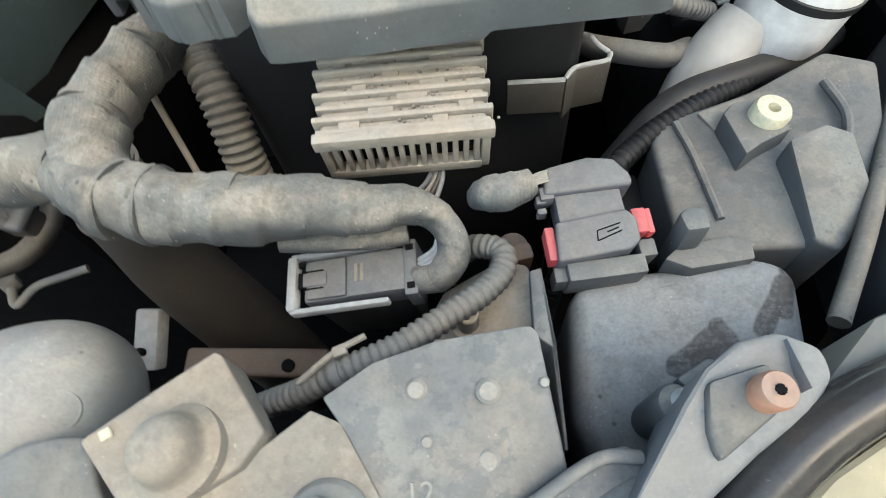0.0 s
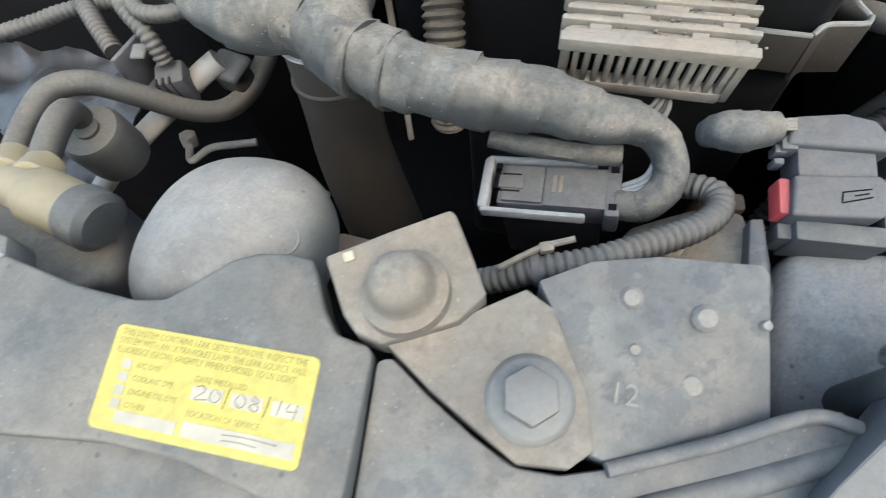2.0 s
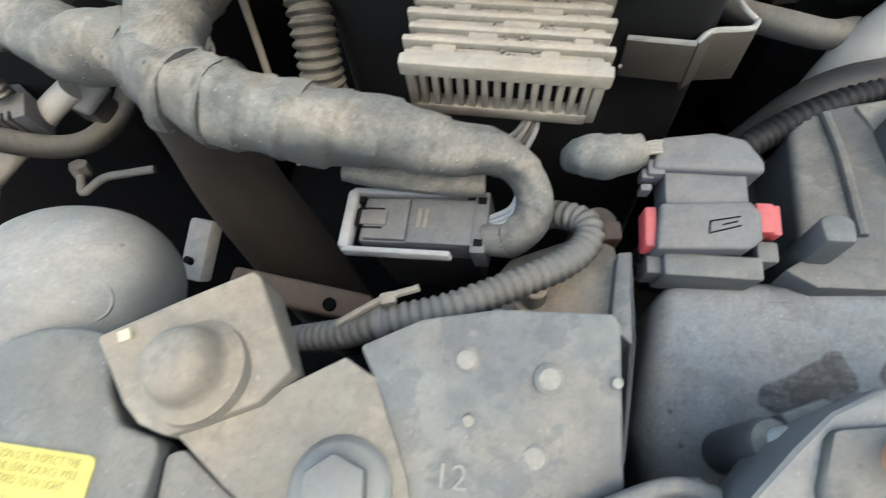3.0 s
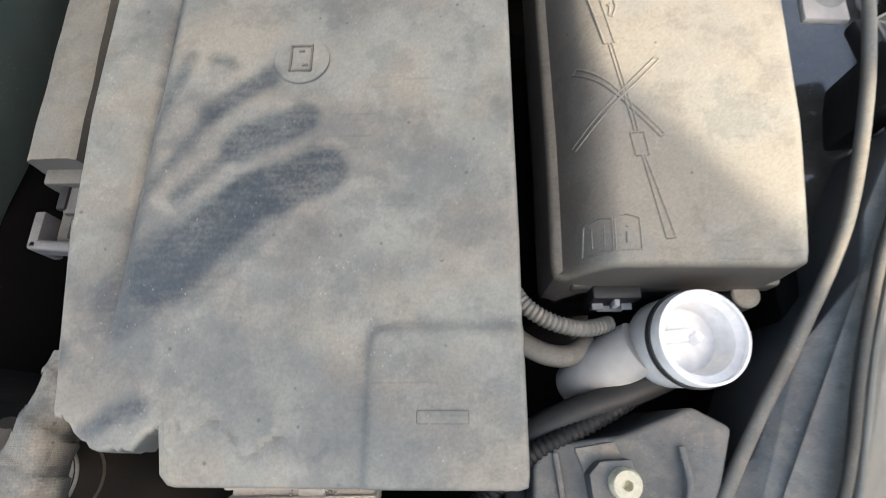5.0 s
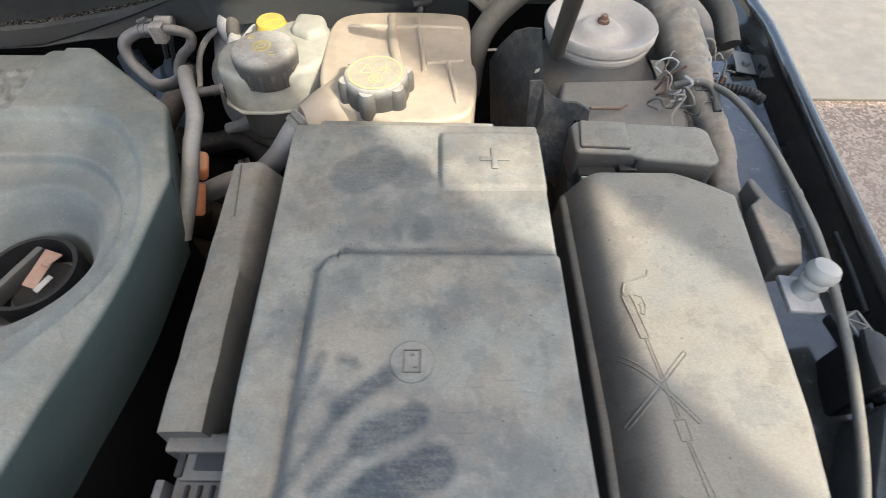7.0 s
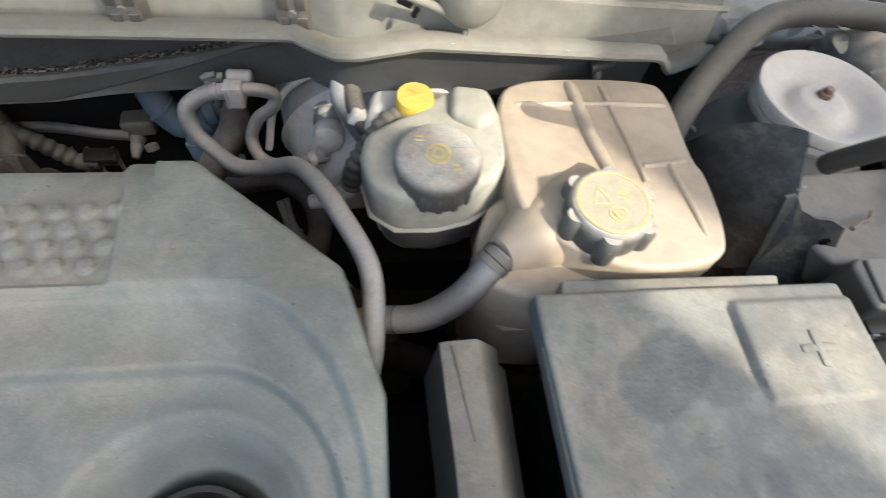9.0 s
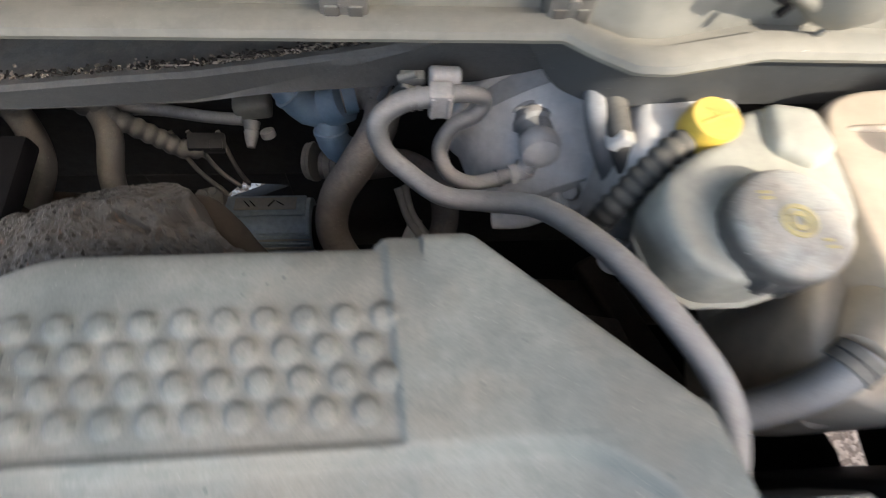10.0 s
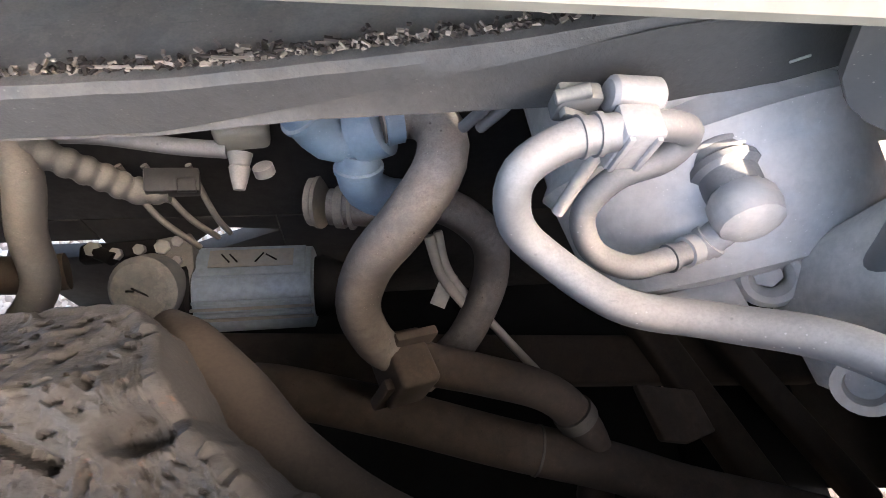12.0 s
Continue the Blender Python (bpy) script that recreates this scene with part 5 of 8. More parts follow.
def main_plug():
    root = thing("ecu_plug", (-0.02, -0.25, 0.69), "slate grey multi-way plug in a pale locking frame", "plug")
    T = pose(-0.0195, -0.2490, 0.7150, 6, -6, 0.5)

    def loc(bm):
        return moved(bm, T)

    part("shell", loc(joined(box(-0.0228, 0.0225, -0.0100, 0.0088, -0.012, 0.0015, 0.0015), box(-0.0210, -0.004, -0.0092, 0.0080, 0.0, 0.0030, 0.001), box(-0.004, 0.021, -0.0098, 0.0086, 0.0, 0.0022, 0.0008))), M_CONN, root)
    fr = [box(-0.0290, 0.0165, 0.0105, 0.0128, -0.004, 0.0020, 0.0010), box(-0.0290, 0.0135, -0.0142, -0.0118, -0.004, 0.0020, 0.0010), box(-0.0305, -0.0258, -0.0130, 0.0118, -0.004, 0.0028, 0.0018)]
    part("locking_frame", loc(joined(*fr)), M_CONN_FRAME, root, "pale grey locking frame")
    part("end_band", loc(joined(box(0.0205, 0.0262, -0.0128, 0.0118, -0.012, 0.0028, 0.0010))), M_CONN, root)
    part("band_window", loc(joined(box(0.0218, 0.0250, 0.0065, 0.0092, 0.0020, 0.0031, 0), box(0.0218, 0.0250, -0.0102, -0.0075, 0.0020, 0.0031, 0))), M_DARK, root)
    part("latch_slot", loc(joined(box(-0.0245, -0.0218, -0.004, 0.003, 0.0010, 0.0033, 0.0002), box(-0.0215, -0.0135, 0.0028, 0.0034, 0.0025, 0.0033, 0), box(-0.0215, -0.0135, -0.0050, -0.0044, 0.0025, 0.0033, 0), box(-0.0250, -0.0225, 0.006, 0.0085, 0.0005, 0.0022, 0))), M_DARK, root)
    part("latch", loc(joined(box(-0.0225, -0.0120, -0.0036, 0.0024, 0.0026, 0.0036, 0.0004))), M_CONN, root)
    part("dirt_bars", loc(joined(*[box(-0.0005 + k * 0.0026, 0.0010 + k * 0.0026, -0.0038, 0.0042, 0.0020, 0.0025, 0) for k in range(2)])), M_BRACKET, root)
    part("base", loc(box(-0.022, 0.020, -0.010, 0.009, -0.05, -0.011, 0.002)), M_PLASTIC_CLEAN, root)
    return root


main_plug()
conduit("conduit", [(0.022, -0.236, 0.700), (0.030, -0.241, 0.716), (0.040, -0.247, 0.722), (0.0405, -0.256, 0.724), (0.033, -0.266, 0.7265), (0.019, -0.276, 0.729), (-0.001, -0.288, 0.731), (-0.021, -0.2945, 0.7285), (-0.036, -0.298, 0.7215), (-0.055, -0.300, 0.712), (-0.080, -0.304, 0.700)], 0.0053, "dusty grey corrugated conduit tied above the plate", 0.0032)


def zip_tie():
    root = thing("cable_tie", (-0.015, -0.288, 0.715), "pale plastic cable tie holding the conduit", "cable tie")
    part("band", lathe((-0.0225, -0.2950, 0.7282), (-0.0195, -0.2942, 0.7287), [(0.0054, 0), (0.0061, 0.05), (0.0061, 0.95), (0.0054, 1)], 22), M_CONN, root)
    part("tail", tube([(-0.0340, -0.2985, 0.7330), (-0.021, -0.2900, 0.7365), (-0.010, -0.2850, 0.7375)], 0.0012, 8), M_BRACKET, root)
    part("head", obox((-0.019, -0.2895, 0.7365), (0.005, 0.004, 0.003), (0, 0, 20), 0.0008), M_BRACKET, root)
    return root


zip_tie()


def lamp_plug():
    root = thing("headlamp_plug", (0.08, -0.24, 0.70), "slate grey plug with red locking tabs on the headlamp", "plug")
    T = pose(0.0755, -0.2405, 0.7330, 10, 0, 3)

    def loc(bm):
        return moved(bm, T)

    part("hood", loc(joined(prism([(-0.0175, 0.0075), (-0.0150, 0.0190), (0.0020, 0.0215), (0.0120, 0.0195), (0.0168, 0.0120), (0.0170, 0.0072)], -0.008, 0.0065, 0.002, 3), box(-0.0185, -0.013, 0.006, 0.0115, -0.002, 0.005, 0.0008))), M_CONN, root)
    part("neck", loc(box(-0.0130, 0.0125, -0.0040, 0.0085, -0.010, 0.0035, 0.0012)), M_CONN, root)
    part("collar", loc(joined(prism([(-0.0165, -0.0195), (-0.0150, -0.0040), (0.0120, -0.0018), (0.0150, -0.0060), (0.0148, -0.0150), (0.0105, -0.0180)], -0.012, 0.0055, 0.0014, 3))), M_CONN, root)
    part("red_tab", loc(box(-0.0192, -0.0155, -0.0180, -0.0045, -0.006, 0.0030, 0.0008)), M_RED, root, "red locking tab")
    part("red_tab", loc(joined(box(0.0142, 0.0195, -0.0115, -0.0015, -0.004, 0.0035, 0.0008), box(0.0188, 0.0215, -0.0120, -0.0020, -0.004, 0.0030, 0.0006))), M_RED, root, "red locking tab")
    part("arrow_mark", loc(joined(*[rod(a, b, 0.00025, 6, 0.00005) for a, b in (((-0.001, -0.0135, 0.0056), (0.0085, -0.0105, 0.0056)), ((-0.001, -0.0135, 0.0056), (-0.0005, -0.0095, 0.0056)), ((-0.0005, -0.0095, 0.0056), (0.0085, -0.0075, 0.0056)), ((0.003, -0.0105, 0.0056), (0.0075, -0.0092, 0.0056)))])), M_DARK, root)
    part("foot", loc(joined(box(-0.0130, 0.0165, -0.0262, -0.0185, -0.018, 0.0005, 0.0012), box(-0.0175, -0.0120, -0.0250, -0.0190, -0.016, -0.003, 0.0008), box(0.0150, 0.0215, -0.0200, -0.0130, -0.014, 0.0, 0.001))), M_LAMP, root)
    part("side_clip", loc(joined(box(-0.0200, -0.0160, 0.0055, 0.0090, -0.003, 0.003, 0.0006), box(-0.0200, -0.0165, 0.0015, 0.0040, -0.004, 0.002, 0.0006))), M_CONN, root)
    return root


lamp_plug()
hose("taped_lead", [(0.0325, -0.2285, 0.7330), (0.0375, -0.2310, 0.7390), (0.0430, -0.2325, 0.7410), (0.0500, -0.2315, 0.7420), (0.0545, -0.2300, 0.7425)], [0.005, 0.0072, 0.0074, 0.0062, 0.005], M_TAPE, "short taped lead into the headlamp plug", "cable", 18, 0.001, wrapped(0.007, 5.0, 0.08, 0.16))
for k in range(5):
    hose("wire", [(0.0525, -0.2320 + k * 0.0009, 0.7420 + 0.0008 * (k % 2)), (0.0565, -0.2312 + k * 0.0011, 0.7430), (0.0605, -0.2300 + k * 0.0011, 0.7425)], 0.0006, M_CABLE, "thin bare wire leaving the taped lead", "wire", 6, None, None, "plug wires")
solo("rusty_post", joined(rod((0.047, -0.236, 0.64), (0.047, -0.237, 0.708), 0.0065, 16), obox((0.045, -0.243, 0.70), (0.018, 0.008, 0.03), (8, 0, 10), 0.002)), M_BROWN, "rusty brown steel post behind the plug", "post")


HX, HY = 0.14, -0.25
M_LAMP_WORN = dusty("headlamp_housing_worn", (0.034, 0.034, 0.034), 0.76, coarse=30, dust_col=(0.37, 0.385, 0.39),
                    clear=swipe_and_shade_lines([((0.093 - HX + 0.009, -0.298 - HY + 0.003), (0.106 - HX + 0.009, -0.291 - HY + 0.003), 0.0048, 0.95), ((0.100 - HX + 0.009, -0.297 - HY + 0.003), (0.114 - HX + 0.009, -0.297 - HY + 0.003), 0.0036, 0.95), ((0.112 - HX + 0.009, -0.292 - HY + 0.003), (0.108 - HX + 0.009, -0.286 - HY + 0.003), 0.0030, 0.95),
                                  ((0.124 - HX + 0.009, -0.288 - HY + 0.003), (0.134 - HX + 0.009, -0.274 - HY + 0.003), 0.0038, 0.95), ((0.132 - HX + 0.009, -0.283 - HY + 0.003), (0.138 - HX + 0.009, -0.268 - HY + 0.003), 0.0035, 0.95)], 0.0007, 0.0035))


def headlamp():
    root = thing("headlamp", (HX, HY, 0.62), "dusty grey headlamp housing with mounting arm", "headlamp")
    part("housing", prism([(0.0655, -0.2620), (0.0900, -0.2585), (0.1350, -0.2570), (0.1500, -0.2640), (0.1480, -0.3000), (0.1250, -0.3300), (0.0950, -0.3350), (0.0720, -0.3380), (0.0620, -0.3100)], 0.62, [0.716, 0.718, 0.722, 0.724, 0.712, 0.700, 0.694, 0.690, 0.695], 0.010, 5), M_LAMP_WORN, root)
    part("oval_lid", joined(prism([(0.1000 + 0.001, -0.2590), (0.1080, -0.2535), (0.1290, -0.2510), (0.1350, -0.2545), (0.1340, -0.2620), (0.1100, -0.2640)], 0.71, 0.7255, 0.0012, 2)), M_LAMP, root)
    part("lug", prism([(0.1050, -0.2480), (0.1100, -0.2450), (0.1155, -0.2470), (0.1150, -0.2555), (0.1060, -0.2560)], 0.71, 0.7400, 0.002), M_LAMP, root)
    part("rear_box", prism([(0.1150, -0.1930), (0.1230, -0.1830), (0.1600, -0.1780), (0.1950, -0.1640), (0.2140, -0.1740), (0.2000, -0.2200), (0.1700, -0.2560), (0.1120, -0.2520)], 0.64, [0.716, 0.718, 0.726, 0.733, 0.733, 0.728, 0.720, 0.716], 0.003, 3), M_LAMP, root)
    part("tan_patch", prism([(0.1360, -0.1845), (0.1560, -0.1810), (0.1600, -0.1890), (0.1500, -0.1945), (0.1400, -0.1965)], 0.715, [0.7225, 0.7262, 0.7262, 0.7245, 0.7230], 0.001), M_BRACKET, root, "dusty tan patch")
    part("side_rib", tube([(0.1265, -0.1870, 0.7195), (0.1285, -0.2080, 0.7205), (0.1300, -0.2400, 0.7195)], 0.0018, 8), M_LAMP, root)
    part("side_rib", tube([(0.1870, -0.1830, 0.7325), (0.1890, -0.2010, 0.7315), (0.1850, -0.2160, 0.7285)], 0.0020, 8), M_LAMP, root)
    part("shade_flap", prism([(0.1000, -0.1960), (0.1160, -0.1880), (0.1150, -0.2450), (0.1020, -0.2400)], 0.62, 0.690, 0.004), M_PLASTIC_CLEAN, root)
    part("side_tube", prism([(0.1580, -0.2160), (0.1740, -0.2105), (0.1850, -0.2140), (0.1860, -0.2420), (0.1680, -0.2600), (0.1580, -0.2560)], 0.68, [0.737, 0.738, 0.735, 0.727, 0.722, 0.725], 0.0022, 2), M_LAMP, root)
    part("bracket_step", joined(prism([(0.1400, -0.1960), (0.1460, -0.1900), (0.1620, -0.1890), (0.1640, -0.2080), (0.1500, -0.2140), (0.1420, -0.2190)], 0.70, 0.7330, 0.0016, 2)), M_LAMP, root)
    bush = part("bush", lathe((0.1565, -0.2000, 0.7300), (0.1570, -0.2007, 0.7385), [(0.0076, 0), (0.0078, 0.80), (0.0068, 1.0), (0.0026, 1.0), (0.0020, 0.5)], 30), M_CREAM, root, "round cream plastic adjuster bush")
    # mounting arm
    part("arm", prism([(0.0835, -0.3175), (0.0905, -0.3095), (0.1015, -0.3025), (0.1135, -0.3005), (0.1245, -0.3055), (0.1255, -0.3135), (0.1175, -0.3235), (0.1015, -0.3315), (0.0875, -0.3415), (0.0755, -0.3615), (0.0535, -0.3615), (0.0615, -0.3475)],
                      0.72, [0.753, 0.756, 0.757, 0.757, 0.755, 0.7535, 0.750, 0.748, 0.744, 0.736, 0.734, 0.743], 0.003, 3), M_LAMP_ARM, root)
    part("arm_recess", prism([(0.0895, -0.3135), (0.1075, -0.3095), (0.1080, -0.3215), (0.0895, -0.3335), (0.0880, -0.3255)], 0.742, [0.7572, 0.7578, 0.7545, 0.7490, 0.7520], 0.002), M_LAMP, root)
    bolt = part("arm_bolt", lathe((0.1038, -0.3172, 0.7500), (0.1043, -0.3183, 0.7625), [(0.0050, 0), (0.0052, 0.5), (0.0052, 0.9), (0.0046, 1.0)], 36), M_COPPER, root, "round clay-red plastic bolt head")
    part("bolt_socket", joined(*[obox((0.1043, -0.3184, 0.7627), (0.0028, 0.0010, 0.0009), (8, 0, a), 0) for a in (0, 60, 120)]), M_DARK, bolt)
    part("arm_fin", prism([(0.1135, -0.3035), (0.1147, -0.3035), (0.1153, -0.3175), (0.1148, -0.3175)], 0.75, 0.7580, 0.0002), M_LAMP_ARM, root)
    # screw lug
    lug = part("screw_lug", joined(lathe((0.0885, -0.3125, 0.700), (0.0885, -0.3135, 0.7330), [(0.0066, 0), (0.0066, 0.93), (0.0056, 1.0)], 26), prism([(0.0900, -0.3060), (0.1020, -0.3000), (0.1060, -0.3020), (0.0950, -0.3130)], 0.715, 0.7340, 0.0015)), M_LAMP, root)
    part("screw", joined(lathe((0.0900, -0.3128, 0.7320), (0.0900, -0.3132, 0.7380), [(0.0034, 0), (0.0034, 0.6), (0.0026, 1.0)], 22)), M_CONN_FRAME, lug, "pale screw head")
    # lens edge
    part("lens_rim", tube([(0.0755, -0.3735, 0.726), (0.0925, -0.3495, 0.736), (0.1115, -0.3325, 0.743), (0.1325, -0.3205, 0.748), (0.1595, -0.3115, 0.752)], 0.0085, 16), M_GLASS_DARK, root, "black rubber rim round the lens")
    part("lens_bead", tube([(0.0855, -0.3735, 0.728), (0.1015, -0.3495, 0.738), (0.1195, -0.3355, 0.744), (0.1415, -0.3245, 0.748), (0.1695, -0.3165, 0.752)], 0.0016, 10), M_WHITE, root)
    part("lens", prism([(0.0895, -0.3735), (0.1035, -0.3510), (0.1215, -0.3370), (0.1425, -0.3260), (0.1745, -0.3180), (0.2295, -0.3315), (0.2095, -0.4215), (0.1095, -0.4215)], 0.64, [0.724, 0.735, 0.741, 0.745, 0.749, 0.73, 0.66, 0.66], 0.004, 3), M_AMBER, root, "dull amber-tinted headlamp lens")
    part("side_panel", prism([(0.1195, -0.3195), (0.1455, -0.2965), (0.1795, -0.2865), (0.1795, -0.3135), (0.1455, -0.3185), (0.1295, -0.3235)], 0.70, [0.744, 0.750, 0.752, 0.750, 0.747, 0.744], 0.002), M_COWL, root, "cream panel edge beside the lens")
    # long flank towards the wing
    part("flank", prism([(0.2000, -0.2050), (0.2240, -0.1880), (0.2460, -0.1400), (0.2840, -0.0980), (0.2880, -0.0680), (0.3180, -0.0140), (0.3320, -0.0080), (0.2900, -0.0880), (0.2720, -0.1400), (0.2540, -0.2000), (0.2300, -0.2500), (0.1900, -0.2800)], 0.66, [0.722, 0.728, 0.738, 0.752, 0.758, 0.764, 0.764, 0.758, 0.750, 0.745, 0.738, 0.730], 0.003), M_LAMP, root)
    part("flank_edge", prism([(0.3300, -0.0060), (0.2900, -0.0880), (0.2720, -0.1400), (0.2540, -0.2000), (0.2300, -0.2520), (0.1900, -0.2850), (0.2600, -0.3050), (0.3300, -0.2500), (0.3700, -0.1500), (0.3850, -0.0900), (0.3780, -0.0400)], 0.60, [0.776, 0.770, 0.762, 0.756, 0.750, 0.742, 0.690, 0.690, 0.700, 0.715, 0.745], 0.004, 3), M_COWL, root, "pale grey upper edge of the headlamp")
    part("seal", tube([(0.325, -0.012, 0.770), (0.287, -0.0880, 0.766), (0.269, -0.1400, 0.758), (0.2500, -0.2000, 0.752), (0.226, -0.2500, 0.744)], 0.0025, 10), M_RUBBER_DARK, root)
    return root


headlamp()


def lattice():
    root = thing("lattice_bracket", (0.33, 0.03, 0.745), "black ribbed plastic bracket inside the wing", "bracket")
    a, b = Vector((0.322, 0.056, 0.766)), Vector((0.331, -0.004, 0.768))
    part("edge", joined(rod(a + Vector((-0.004, 0, 0)), b + Vector((-0.005, 0, 0)), 0.0012, 8), rod(a + Vector((0.008, 0, 0)), b + Vector((0.008, 0, 0)), 0.0012, 8)), M_LAMP, root)
    for k in range(9):
        p = a.lerp(b, k / 9)
        q = a.lerp(b, (k + 1) / 9)
        part("rib", rod(p + Vector((-0.004 if k % 2 else 0.008, 0, 0)), q + Vector((0.008 if k % 2 else -0.005, 0, 0)), 0.0009, 8, 0.0002), M_LAMP, root)
    part("plate", obox((0.331, 0.026, 0.752), (0.022, 0.07, 0.012), (0, 0, 8), 0.003), M_PLASTIC_CLEAN, root)
    return root


lattice()


# ---- intake and what stands left of it ----
M_RESONATOR = dusty("resonator_plastic", (0.10, 0.11, 0.11), 0.85, coarse=16, patchy=0.4, bump=0.1, dust_col=(0.46, 0.44, 0.40))


def air_box():
    root = thing("intake_resonator", (-0.155, -0.28, 0.60), "smooth dusty grey egg-shaped intake resonator", "resonator")
    bm = bmesh.new()
    bmesh.ops.create_uvsphere(bm, u_segments=48, v_segments=28, radius=1.0)
    for v in bm.verts:
        x, y, z = v.co
        sq = lambda c: math.copysign(abs(c) ** 0.86, c)
        v.co = Vector((-0.1369 + 0.0370 * sq(x), -0.3038 + 0.0390 * sq(y) + 0.003 * x, 0.7195 + 0.0313 * sq(z) + 0.002 * x))
    part("shell", bm, M_RESONATOR, root)
    part("oval_mark", lathe((-0.1130, -0.3045, 0.7385), (-0.1095, -0.3050, 0.7432), [(0.0072, 0), (0.0072, 0.9), (0.0068, 1.0), (0.0064, 1.0), (0.0061, 0.9), (0.0010, 0.9)], 36), M_RESONATOR, root)
    return root


air_box()
M_INTAKE = dusty("intake_pipe_brown", (0.040, 0.035, 0.030), 0.45, rough=0.75, coarse=24, patchy=0.4, dust_col=(0.25, 0.215, 0.18))
intake = thing("intake_pipe", (-0.133, -0.203, 0.48), "wide brown-grey intake pipe dropping behind the resonator", "pipe")
part("pipe", tube([(-0.1330, -0.1985, 0.752), (-0.1335, -0.2000, 0.730), (-0.1335, -0.2030, 0.700), (-0.1345, -0.2060, 0.660), (-0.1330, -0.2060, 0.600), (-0.1300, -0.2070, 0.545), (-0.1270, -0.2080, 0.490), (-0.1250, -0.2080, 0.440)], [0.0190, 0.0192, 0.0198, 0.0220, 0.0255, 0.0280, 0.0290, 0.0290], 40), M_INTAKE, intake)
part("ridge", lathe((-0.1334, -0.2012, 0.7190), (-0.1335, -0.2016, 0.7150), [(0.0192, 0), (0.0205, 0.3), (0.0205, 0.7), (0.0194, 1)], 36), M_INTAKE, intake)
part("wire_clip", joined(lathe((-0.1332, -0.1992, 0.7440), (-0.1332, -0.1993, 0.7424), [(0.0188, 0), (0.0206, 0.2), (0.0206, 0.8), (0.0188, 1)], 36), lathe((-0.1333, -0.1996, 0.7395), (-0.1333, -0.1997, 0.7380), [(0.0188, 0), (0.0204, 0.2), (0.0204, 0.8), (0.0188, 1)], 36)), M_CONN_FRAME, intake, "pale wire clip")
conduit("conduit", [(-0.106, -0.085, 0.752), (-0.103, -0.107, 0.748), (-0.098, -0.128, 0.742), (-0.090, -0.148, 0.728), (-0.086, -0.166, 0.700), (-0.085, -0.175, 0.66)], 0.0112, "thick dusty corrugated conduit dropping beside the battery", 0.0046, M_BRACKET)
solo("dipstick", joined(rod((-0.122, -0.09, 0.765), (-0.117, -0.152, 0.745), 0.0022, 10), rod((-0.117, -0.149, 0.748), (-0.116, -0.156, 0.743), 0.005, 14), rod((-0.116, -0.155, 0.744), (-0.105, -0.19, 0.66), 0.0018, 10)), M_CABLE, "thin pale rod beside the conduit", "rod")


def metal_clip():
    root = thing("clamp_plate", (0.08, -0.14, 0.68), "bent steel clamp plate under the battery cover", "clamp")
    part("strip", joined(prism([(0.054, -0.1500), (0.082, -0.1520), (0.0820, -0.1545), (0.054, -0.1525)], 0.70, 0.7205, 0.0004), prism([(0.0820, -0.1520), (0.0880, -0.1450), (0.1040, -0.1420), (0.1070, -0.1370), (0.1078, -0.1400), (0.1060, -0.1450), (0.0890, -0.1475), (0.0828, -0.1545)], 0.695, 0.7215, 0.0004)), M_PIPE, root)
    part("edge", joined(rod((0.054, -0.1512, 0.7205), (0.0822, -0.1532, 0.7205), 0.0013, 8, 0.0002), tube([(0.0822, -0.1532, 0.7210), (0.0884, -0.1462, 0.7215), (0.1042, -0.1435, 0.7215), (0.1072, -0.1385, 0.7215)], 0.0013, 8, 0.003)), M_CONN_FRAME, root, "pale worn upper edge")
    part("hook", tube([(0.1070, -0.137, 0.721), (0.1015, -0.134, 0.724), (0.0995, -0.128, 0.724)], 0.0012, 8), M_CONN_FRAME, root)
    return root


metal_clip()


def aircon_valve():
    root = thing("pressure_connector", (-0.22, -0.30, 0.62), "yellowed pipe connector in a grey plastic holder", "pipe connector")
    part("holder", joined(prism([(-0.275, -0.285), (-0.240, -0.283), (-0.214, -0.283), (-0.200, -0.296), (-0.188, -0.322), (-0.205, -0.334), (-0.30, -0.330)], 0.62, [0.722, 0.722, 0.722, 0.715, 0.712, 0.722, 0.725], 0.006, 3)), M_LAMP, root)
    part("barrel", lathe((-0.238, -0.298, 0.736), (-0.200, -0.3055, 0.734), [(0.008, 0), (0.0095, 0.08), (0.0095, 0.35), (0.0120, 0.42), (0.0124, 0.5), (0.0120, 0.85), (0.0105, 1)], 30), M_AMBER, root, "yellowed plastic barrel")
    part("socket", lathe((-0.203, -0.3045, 0.733), (-0.190, -0.3075, 0.731), [(0.0122, 0), (0.0130, 0.15), (0.0128, 0.8), (0.010, 1)], 28), M_LAMP, root)
    part("collar", joined(rod((-0.247, -0.284, 0.733), (-0.241, -0.296, 0.738), 0.0082, 20, 0.001)), M_AMBER, root)
    part("collar", joined(rod((-0.2315, -0.285, 0.733), (-0.2275, -0.296, 0.738), 0.0078, 20, 0.001)), M_AMBER, root)
    return root


